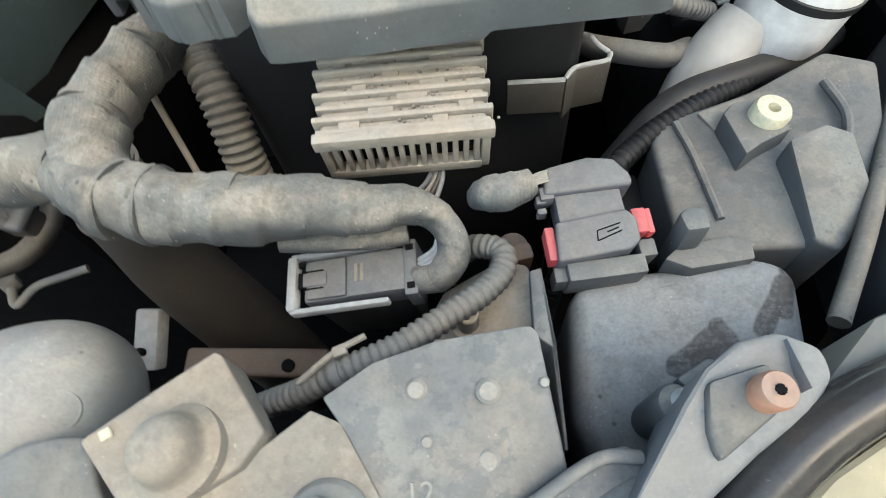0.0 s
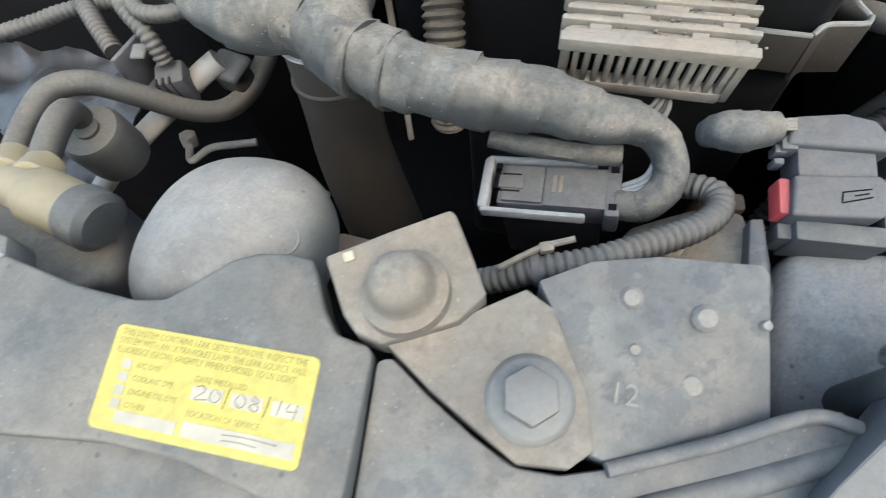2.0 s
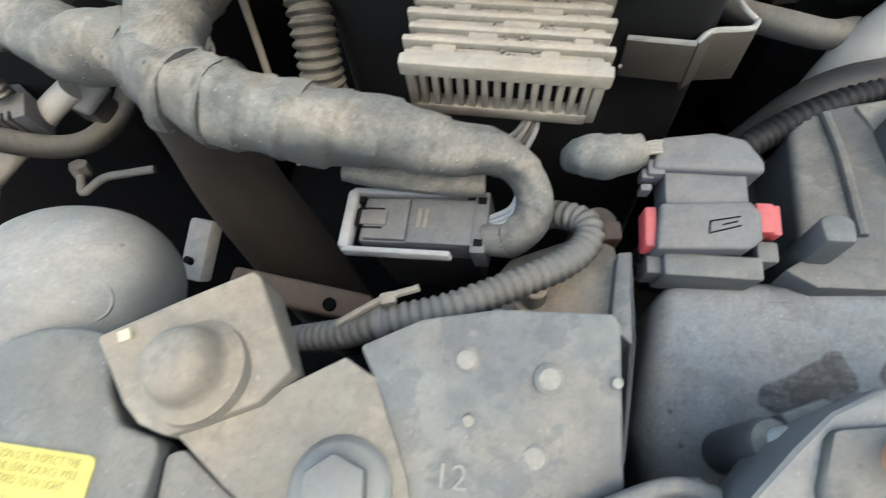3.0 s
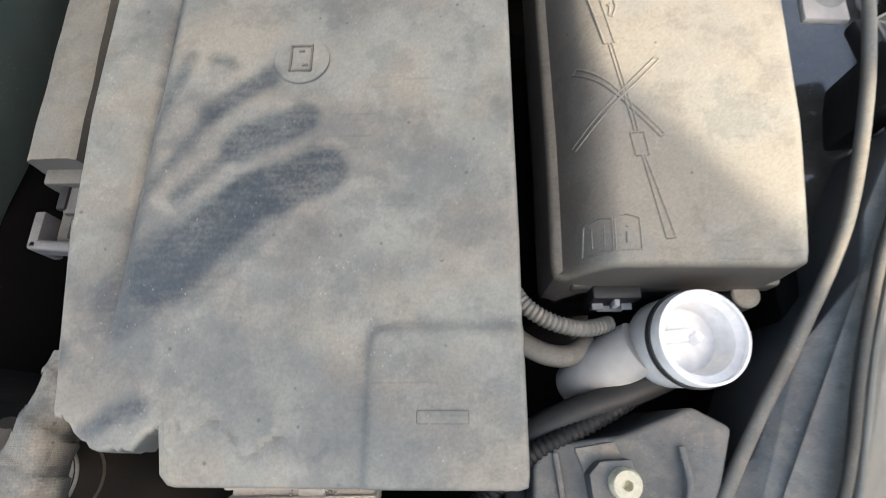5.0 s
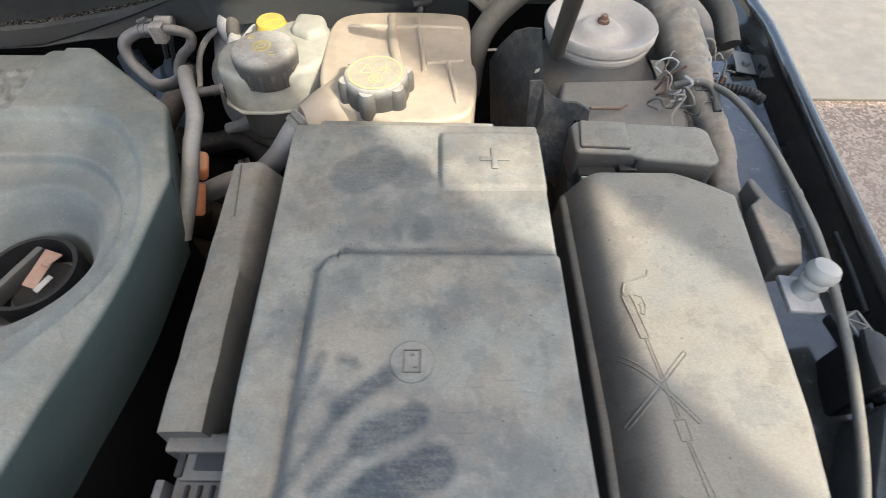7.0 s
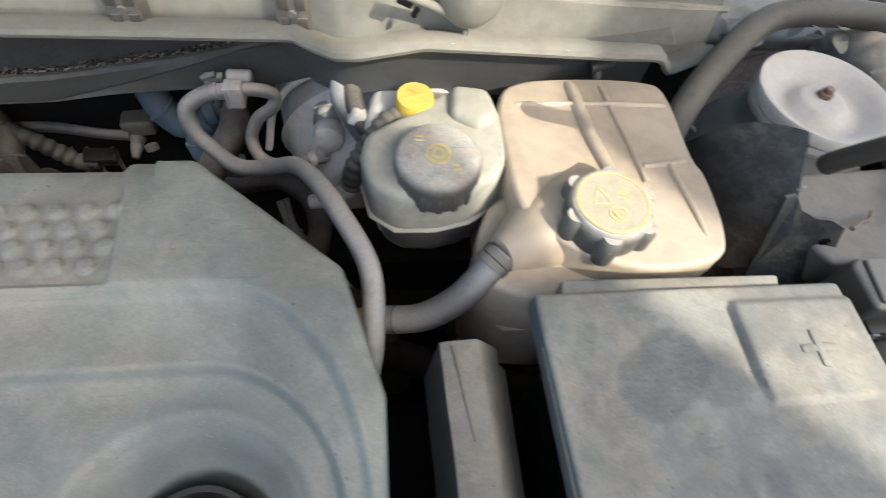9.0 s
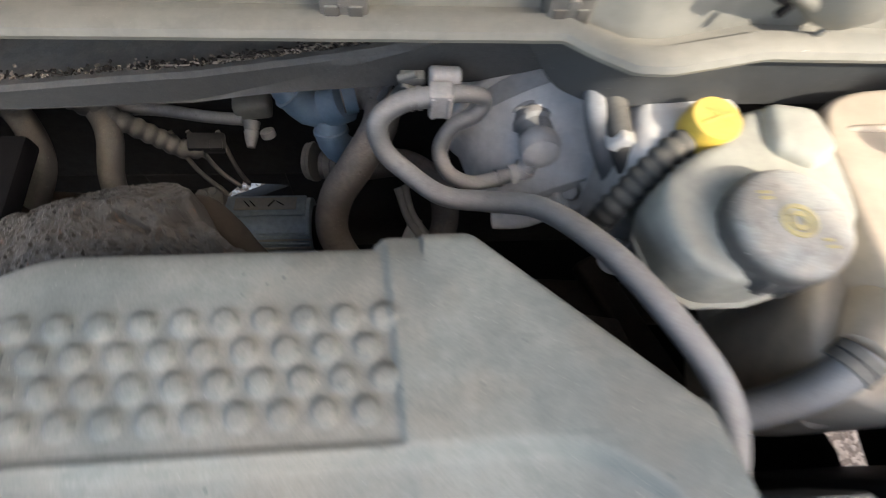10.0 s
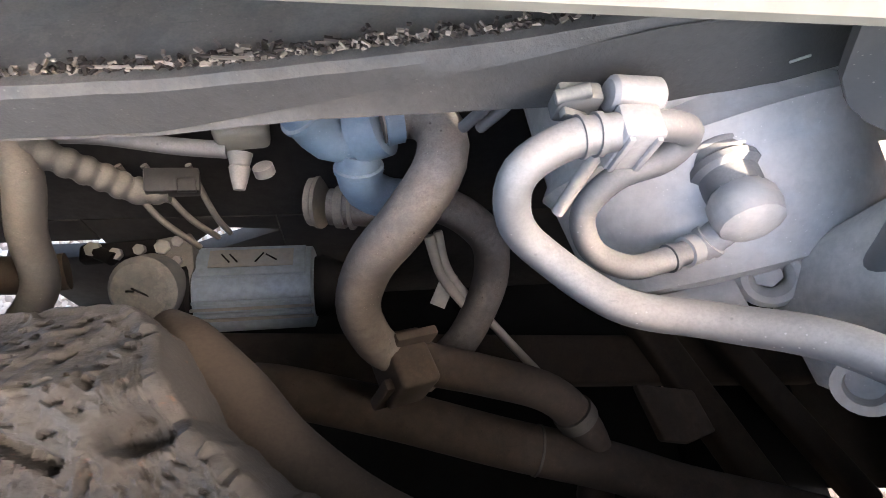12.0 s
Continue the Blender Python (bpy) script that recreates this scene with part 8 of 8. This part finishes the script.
# scuttle panel under the windscreen
def scuttle():
    root = thing("windscreen_scuttle", (-0.2, 0.45, 0.68), "cream dusty scuttle panel below the windscreen", "scuttle")

    def lip_y(x):
        return float(np.interp(x, [-1.0, -0.275, -0.258, -0.240, -0.222, -0.200, -0.17, -0.10, 0.0, 0.06, 0.11], [0.455, 0.455, 0.441, 0.429, 0.425, 0.427, 0.430, 0.437, 0.448, 0.456, 0.464]))

    def lip_z(x):
        return float(np.interp(x, [-1.0, -0.275, -0.240, -0.215, -0.17, -0.10, 0.0, 0.11], [0.816, 0.816, 0.819, 0.823, 0.829, 0.821, 0.808, 0.796]))

    bm = bmesh.new()
    rings = []
    sec = ((0.0, 0.0), (-0.005, 0.002), (-0.0068, 0.006), (-0.005, 0.0098), (0.0, 0.012), (0.009, 0.011), (0.013, 0.005), (0.020, 0.005), (0.024, 0.022), (0.0255, 0.034), (0.030, 0.036), (0.032, 0.058), (0.027, 0.060), (0.028, 0.066), (0.036, 0.078), (0.20, 0.092), (0.20, 0.088), (0.04, 0.070), (0.03, 0.004), (0.022, 0.002))
    for x in lin(-1.0, 0.105, 160):
        y0, z0 = lip_y(x), lip_z(x) - 0.008
        tongue = math.exp(-((x - 0.072) / 0.016) ** 2)
        rings.append([bm.verts.new((x, y0 + dy + (0.010 * tongue if dz < 0.014 else 0), z0 + dz - (0.024 * tongue if dz < 0.014 else 0))) for dy, dz in sec])
    for a, b in zip(rings, rings[1:]):
        for k in range(len(sec)):
            j = (k + 1) % len(sec)
            bm.faces.new((a[k], a[j], b[j], b[k]))
    bm.faces.new(rings[0])
    bm.faces.new(rings[-1][::-1])
    part("panel", bm, M_COWL, root)
    # strip added under the lip to keep sun off the servo, gap-dark
    fl = bmesh.new()
    rows_ = [[fl.verts.new((x, lip_y(x) + dy, lip_z(x) - 0.008 + dz)) for dy, dz in ((0.008, 0.002), (0.012, -0.008 * smoothstep(-0.305, -0.262, x)), (0.014, -0.046 * smoothstep(-0.305, -0.262, x) - 0.010 * smoothstep(-0.21, -0.16, x) - 0.001), (0.018, -0.046 * smoothstep(-0.305, -0.262, x) - 0.010 * smoothstep(-0.21, -0.16, x) - 0.001), (0.019, 0.002))] for x in lin(-0.31, 0.05, 52)]
    for a, b in zip(rows_, rows_[1:]):
        for k in range(5):
            fl.faces.new((a[k], a[(k + 1) % 5], b[(k + 1) % 5], b[k]))
    fl.faces.new(rows_[0])
    fl.faces.new(rows_[-1][::-1])
    part("lip_shade_strip", fl, M_GUTTER, root, "added dark strip under the lip that shades the servo")
    part("end_plate", prism([(-0.10, 0.478), (0.03, 0.482), (0.11, 0.490), (0.14, 0.57), (-0.10, 0.57)], [0.805, 0.80, 0.79, 0.82, 0.85], [0.842, 0.832, 0.818, 0.85, 0.88], 0.004, 3), M_LIP, root, "grey dusty end of the scuttle")
    part("end_ridge", tube([(-0.10, 0.480, 0.844), (-0.02, 0.483, 0.839), (0.06, 0.487, 0.828), (0.115, 0.494, 0.820)], 0.003, 10), M_COWL, root)
    cup = part("drain_cup", lathe((-0.136, 0.452, 0.868), (-0.135, 0.441, 0.834), [(0.030, 0.0), (0.029, 0.3), (0.022, 0.7), (0.010, 0.95), (0.003, 1.0), (0.001, 0.98), (0.008, 0.85), (0.019, 0.6), (0.026, 0.25), (0.027, 0.0)], 30, False), M_COWL, root, "round cream drain cup")
    part("cup_tab", obox((-0.137, 0.439, 0.829), (0.004, 0.003, 0.012), (20, 0, 0), 0.001), M_COWL, cup)
    part("cup_arm", tube([(-0.190, 0.430, 0.868), (-0.176, 0.432, 0.862), (-0.158, 0.436, 0.852), (-0.142, 0.440, 0.842)], 0.0035, 10), M_COWL, root)
    part("arm_clip", joined(obox((-0.186, 0.429, 0.862), (0.012, 0.004, 0.005), (0, 25, 0), 0.001), obox((-0.178, 0.429, 0.854), (0.004, 0.004, 0.008), (0, 25, 0), 0.001)), M_DARK, root)
    part("panel_hole", joined(obox((-0.242, 0.4640, 0.832), (0.014, 0.006, 0.0035), (0, 30, 0), 0.001), obox((-0.236, 0.4640, 0.828), (0.005, 0.006, 0.007), (0, 10, 0), 0.001)), M_DARK, root, "dark slot in the panel")
    for x in (-0.398, -0.272):
        c = part("clip", box(x - 0.013, x + 0.013, 0.460, 0.486, 0.812, 0.846, 0.002), M_BRACKET, root, "square ribbed panel clip")
        for a in (-0.0105, 0.0025):
            for z0 in (0.8145, 0.832):
                part("pocket", box(x + a, x + a + 0.008, 0.4585, 0.4615, z0, z0 + 0.011, 0.001), M_PIPE, c)
        part("clip_boss", rod((x, 0.4605, 0.829), (x, 0.458, 0.829), 0.0035, 12, 0.0005), M_BRACKET, c)
    # pale flecks paint the bright glints along the lip
    for x in (-0.6, -0.52, -0.36, -0.15, -0.05):
        part("pale_fleck", obox((x, lip_y(x) - 0.0035, lip_z(x) + 0.0015), (0.006, 0.002, 0.0008), (0, 0, 0), 0.0003), M_CAST, root)
    return root


scuttle()


def trough(x):
    """Gutter front: heights of the top edge, the crease and the lower edge."""
    top = float(np.interp(x, [-1.0, -0.65, -0.576, -0.515, -0.451, -0.387, -0.332, -0.28], [0.70, 0.712, 0.721, 0.727, 0.738, 0.750, 0.764, 0.775]))
    crease = float(np.interp(x, [-1.0, -0.60, -0.524, -0.452, -0.387, -0.332, -0.28], [0.672, 0.693, 0.699, 0.720, 0.741, 0.761, 0.774]))
    low = float(np.interp(x, [-1.0, -0.60, -0.524, -0.47, -0.452, -0.38, -0.31, -0.258, -0.227, -0.17, 0.06], [0.672, 0.6925, 0.6975, 0.7070, 0.7090, 0.7160, 0.7210, 0.7360, 0.7510, 0.7660, 0.772]))
    return top, min(crease, top - 0.001), min(low, crease - 0.0006)


def scuttle_gutter():
    """Dark gutter under the scuttle lip, with a broad dusty front edge."""
    root = thing("scuttle_gutter", (-0.45, 0.55, 0.66), "dusty dark water gutter with a rounded front edge", "gutter")
    b1, b2 = bmesh.new(), bmesh.new()
    back, edge = [], []
    for x in lin(-1.0, 0.06, 150):
        t, c, b = trough(x)
        n = 0.0008 * noise.noise(Vector((x * 60, 1, 0)))
        back.append([b1.verts.new((x, yy, zz)) for yy, zz in ((0.460, 0.807), (0.60, 0.79), (0.635, 0.76), (0.60, t - 0.006), (0.515, t - 0.004), (0.512, t - 0.012), (0.640, t - 0.016), (0.66, 0.80), (0.485, 0.812))])
        edge.append([b2.verts.new((x, yy, zz)) for yy, zz in ((0.516, t - 0.004), (0.510, t - 0.0005), (0.505, t + n), (0.5015, t - 0.003 + n), (0.500, c + 0.002), (0.5022, c), (0.5050, c - 0.0012), (0.5035, (b + c) * 0.5), (0.5010, b + n), (0.5030, b - 0.002), (0.508, b - 0.001), (0.516, t - 0.010))])
    for bm, rings in ((b1, back), (b2, edge)):
        n = len(rings[0])
        for p, q in zip(rings, rings[1:]):
            for k in range(n):
                bm.faces.new((p[k], p[(k + 1) % n], q[(k + 1) % n], q[k]))
        bm.faces.new(rings[0])
        bm.faces.new(rings[-1][::-1])
    part("trough", b1, M_GUTTER, root)
    part("front_edge", b2, M_LIP, root, "dusty grey rounded gutter edge")
    part("edge_scratch", obox((-0.262, 0.4985, 0.752), (0.008, 0.001, 0.0012), (0, -32, 0), 0.0003), M_WHITE, root)
    return root


scuttle_gutter()


def litter_material():
    m, nt, bs = nodes_of("dry_litter")
    geo = nt.nodes.new("ShaderNodeNewGeometry")
    pick = ramp(nt, geo.outputs["Random Per Island"], 0.45, 0.95)
    nt.links.new(blend(nt, pick, (0.035, 0.028, 0.022), (0.40, 0.34, 0.27)), bs.inputs["Base Color"])
    bs.inputs["Roughness"].default_value = 0.9
    return m


def leaf_litter():
    rnd = random.Random(8)
    bm = bmesh.new()
    for _ in range(700):
        x = rnd.uniform(-0.66, -0.34) if rnd.random() < 0.5 else rnd.gauss(-0.47, 0.05)
        t = trough(x)[0]
        y, z = 0.510 + abs(rnd.gauss(0, 0.0035)), t + rnd.uniform(-0.003, 0.002)
        L, w = (rnd.uniform(0.012, 0.03), 0.0010) if rnd.random() < 0.025 else (rnd.uniform(0.0012, 0.004), rnd.uniform(0.0008, 0.002))
        m = pose(x, y, z, rnd.uniform(-30, 30), rnd.uniform(-12, 12), rnd.uniform(-14, 14) if L > 0.01 else rnd.uniform(0, 180)) @ Matrix.Diagonal((L, w, 0.0010, 1))
        bmesh.ops.create_cube(bm, size=1.0, matrix=m)
    return bm


M_LITTER = litter_material()
tagged(solo("leaf_litter", leaf_litter(), M_LITTER, "dry leaf and twig litter lying in the gutter", "litter"), kind="stuff")


def strut_tower():
    root = thing("strut_tower", (0.209, 0.413, 0.55), "dusty suspension strut tower with pale top mount", "strut tower")
    c = (0.197, 0.412)
    part("tower", lathe((*c, 0.55), (*c, 0.774), [(0.120, 0), (0.108, 0.3), (0.096, 0.62), (0.078, 0.80), (0.064, 0.88), (0.058, 0.93), (0.058, 0.98), (0.03, 1.0)], 48), M_TOWER, root)
    part("top_mount", lathe((*c, 0.764), (*c, 0.797), [(0.056, 0), (0.0585, 0.25), (0.0600, 0.30), (0.0600, 0.42), (0.0580, 0.46), (0.0625, 0.60), (0.0628, 0.84), (0.0610, 0.92), (0.057, 0.90), (0.048, 0.74), (0.041, 0.52), (0.033, 0.46), (0.027, 0.52), (0.022, 0.70), (0.017, 0.74), (0.010, 0.72)], 48), M_MOUNT, root, "pale dusty rubber top mount")
    part("mount_nut", joined(hexhead((0.201, 0.417, 0.786), 0.0070, 0.006), rod((0.201, 0.417, 0.79), (0.201, 0.417, 0.797), 0.0040, 14)), M_BROWN, root, "rusty nut")
    part("tower_flange", prism([(0.158, 0.262), (0.272, 0.262), (0.284, 0.31), (0.27, 0.36), (0.15, 0.35), (0.14, 0.30)], 0.66, [0.752, 0.748, 0.748, 0.756, 0.758, 0.754], 0.006, 3), M_TOWER, root)
    return root


strut_tower()


def splash_flap():
    root = thing("rubber_flap", (0.12, 0.31, 0.66), "dark worn rubber splash flap beside the strut tower", "rubber flap")

    def leaf(top, low, name, n=8):
        bm = bmesh.new()
        grids = []
        for off in (0.0, 0.003):
            g = []
            for a, b in zip(top, low):
                g.append([bm.verts.new((a[0] + (b[0] - a[0]) * k / n, a[1] + (b[1] - a[1]) * k / n + off, a[2] + (b[2] - a[2]) * k / n + 0.003 * noise.noise(Vector((a[0] * 60, k * 0.6, off * 90))))) for k in range(n + 1)])
            grids.append(g)
        for g in grids:
            for p, q in zip(g, g[1:]):
                for k in range(n):
                    bm.faces.new((p[k], p[k + 1], q[k + 1], q[k]))
        f, r = grids
        m = len(f) - 1
        for i in range(m):
            bm.faces.new((f[i][0], f[i + 1][0], r[i + 1][0], r[i][0]))
            bm.faces.new((f[i][n], f[i + 1][n], r[i + 1][n], r[i][n]))
        for k in range(n):
            bm.faces.new((f[0][k], f[0][k + 1], r[0][k + 1], r[0][k]))
            bm.faces.new((f[m][k], f[m][k + 1], r[m][k + 1], r[m][k]))
        return part(name, bm, M_FLAP, root)

    leaf([(0.073, 0.389, 0.755), (0.083, 0.378, 0.782), (0.094, 0.363, 0.806), (0.105, 0.348, 0.820), (0.1155, 0.334, 0.827)], [(0.078, 0.330, 0.68), (0.086, 0.305, 0.69), (0.098, 0.285, 0.705), (0.110, 0.276, 0.725), (0.122, 0.284, 0.765)], "flap")
    leaf([(0.106, 0.300, 0.792), (0.118, 0.303, 0.790), (0.130, 0.299, 0.776), (0.142, 0.292, 0.772), (0.154, 0.289, 0.774), (0.168, 0.285, 0.768)], [(0.108, 0.262, 0.69), (0.118, 0.262, 0.69), (0.132, 0.262, 0.69), (0.144, 0.262, 0.70), (0.156, 0.262, 0.71), (0.168, 0.264, 0.73)], "lower_flap")
    part("stud", joined(obox((0.157, 0.280, 0.756), (0.008, 0.003, 0.003), (0, 45, 0), 0.0005), obox((0.157, 0.280, 0.756), (0.008, 0.003, 0.003), (0, -45, 0), 0.0005)), M_DARK, root)
    part("pale_fleck", obox((0.111, 0.3005, 0.803), (0.005, 0.001, 0.005), (20, 0, 30), 0.0004), M_WHITE, root, "pale scuff")
    return root


M_FLAP = dusty("rubber_flap_worn", (0.020, 0.024, 0.028), 0.42, rough=0.38, coarse=45, fine=300, bump=0.9, patchy=0.95, stains=0.7)
splash_flap()
hose("thin_cable", [(0.166, 0.280, 0.775), (0.185, 0.290, 0.768), (0.200, 0.296, 0.763), (0.212, 0.306, 0.760)], 0.0018, M_BROWN, "thin rusty bent wire by the tower", "wire", 8)
hose("prop_rod", [(0.1300, 0.3140, 0.814), (0.1282, 0.3090, 0.8250), (0.1268, 0.2940, 0.8535), (0.1254, 0.2785, 0.8820), (0.1220, 0.240, 0.953), (0.1170, 0.190, 1.045)], 0.0080, M_RUBBER_DARK, "black rubber strut standing over the tower", "rod", 16)
hose("wire_stub", [(0.064, 0.402, 0.764), (0.072, 0.404, 0.760), (0.084, 0.410, 0.756), (0.10, 0.42, 0.74)], 0.0015, M_CABLE, "short pale wire stub behind the tank", "wire", 8)


def side_loom():
    taped = solo("taped_loom", tube([(0.290, 0.530, 0.770), (0.290, 0.460, 0.776), (0.290, 0.400, 0.774), (0.291, 0.345, 0.766), (0.297, 0.305, 0.755), (0.302, 0.262, 0.745), (0.294, 0.21, 0.735), (0.290, 0.15, 0.72)], [0.028, 0.027, 0.024, 0.019, 0.0145, 0.0135, 0.014, 0.013], 20, 0.003, wrapped(0.02, 3.0, 0.06, 0.12)), M_BRACKET, "thick brown-grey taped wiring loom beside the tower", "wiring loom")
    rnd = random.Random(21)
    mats = (M_CABLE, M_RUBBER, M_CONN_FRAME, M_BROWN, M_RUBBER, M_BRACKET)
    for k in range(15):
        x, y = rnd.uniform(0.245, 0.285), rnd.uniform(0.285, 0.37)
        p = [(x, y, 0.757 + rnd.uniform(0, 0.012))]
        for _ in range(4):
            x += rnd.uniform(-0.012, 0.014)
            y += rnd.uniform(-0.016, 0.010)
            p.append((min(0.31, x), y, 0.762 + rnd.uniform(0.0, 0.026)))
        hose("loose_wire", p, rnd.choice((0.0007, 0.0010, 0.0014)), mats[k % 6], "thin frayed loose wire beside the tower", "wire", 6, 0.003, None, "loose wires")
    for k in range(14):
        x, y = 0.300 + rnd.uniform(-0.004, 0.026), 0.335 + rnd.uniform(-0.01, 0.075)
        p = [(x, y, 0.760)]
        for _ in range(3):
            x += rnd.uniform(-0.008, 0.010)
            y += rnd.uniform(-0.012, 0.012)
            p.append((x, y, 0.766 + rnd.uniform(0, 0.018)))
        hose("loose_wire", p, rnd.choice((0.001, 0.0016)), mats[(k + 1) % 6], "thin frayed loose wire beside the tower", "wire", 6, 0.003, None, "loose wires")
    conduit("conduit", [(0.290, 0.318, 0.772), (0.310, 0.311, 0.778), (0.332, 0.304, 0.778), (0.346, 0.299, 0.772)], 0.0058, "black corrugated conduit crossing to the wing", 0.004, M_CONDUIT_DARK)
    hose("earth_lead", [(0.262, 0.322, 0.772), (0.276, 0.320, 0.778), (0.290, 0.318, 0.779), (0.298, 0.308, 0.776), (0.300, 0.288, 0.766)], 0.0042, M_RUBBER, "grey lead beside the tower", "wire", 12)
    br = thing("wing_bracket", (0.400, 0.44, 0.720), "small bright metal bracket bolted inside the wing", "bracket")
    part("plate", joined(obox((0.400, 0.436, 0.726), (0.030, 0.042, 0.002), (4, 6, -8), 0.001), obox((0.412, 0.420, 0.731), (0.006, 0.040, 0.010), (0, 0, -14), 0.001)), M_STEEL, br)
    part("bolt", hexhead((0.400, 0.478, 0.720), 0.006, 0.006), M_STEEL, br)
    part("nut", hexhead((0.397, 0.430, 0.727), 0.005, 0.005), M_STEEL, br)


side_loom()


def dead_leaves():
    """Curled pale leaf scraps caught behind the strut tower."""
    rnd = random.Random(14)
    bm = bmesh.new()
    for _ in range(18):
        L, w, curl = rnd.uniform(0.014, 0.034), rnd.uniform(0.005, 0.011), rnd.uniform(-0.5, 0.5)
        m = pose(rnd.uniform(0.12, 0.27), 0.505 + rnd.gauss(0, 0.012), 0.790 + rnd.uniform(-0.004, 0.014), rnd.uniform(-35, 35), rnd.uniform(-35, 35), rnd.uniform(0, 180))
        rows_ = []
        for k in range(6):
            u = k / 5 - 0.5
            half = w * (1 - (2 * u) ** 2 * 0.8)
            rows_.append([bm.verts.new(m @ Vector((u * L, v * half, curl * u * u * L + 0.25 * abs(v) * half + dz))) for v, dz in ((-1, 0), (0, 0), (1, 0), (0, 0.0008))])
        for a, b in zip(rows_, rows_[1:]):
            for k in range(4):
                bm.faces.new((a[k], a[(k + 1) % 4], b[(k + 1) % 4], b[k]))
        bm.faces.new(rows_[0])
        bm.faces.new(rows_[-1][::-1])
    return bm


tagged(solo("dead_leaves", dead_leaves(), M_COWL, "pale dry leaf scraps caught behind the strut tower", "leaves"), kind="stuff")
solo("inner_arch", joined(obox((0.315, 0.520, 0.752), (0.11, 0.20, 0.02), (4, 0, 0), 0.006, 3), obox((0.20, 0.575, 0.765), (0.16, 0.10, 0.02), (8, 0, 0), 0.006, 3)), M_TOWER, "dusty grey inner arch behind the strut tower", "inner arch")
solo("orange_plug", joined(obox((-0.222, 0.232, 0.738), (0.018, 0.024, 0.022), (10, 20, 15), 0.005, 3), rod((-0.224, 0.222, 0.725), (-0.228, 0.200, 0.70), 0.007, 14, 0.002)), M_ORANGE, "faded orange plug beside the engine cover", "plug")
hose("drain_hose", [(0.050, 0.375, 0.72), (0.062, 0.405, 0.775), (0.100, 0.445, 0.80), (0.163, 0.493, 0.812), (0.235, 0.505, 0.812), (0.304, 0.497, 0.808), (0.344, 0.453, 0.79), (0.352, 0.41, 0.765)], 0.013, M_RUBBER_DARK, "dark drain hose under the scuttle", "hose", 16)
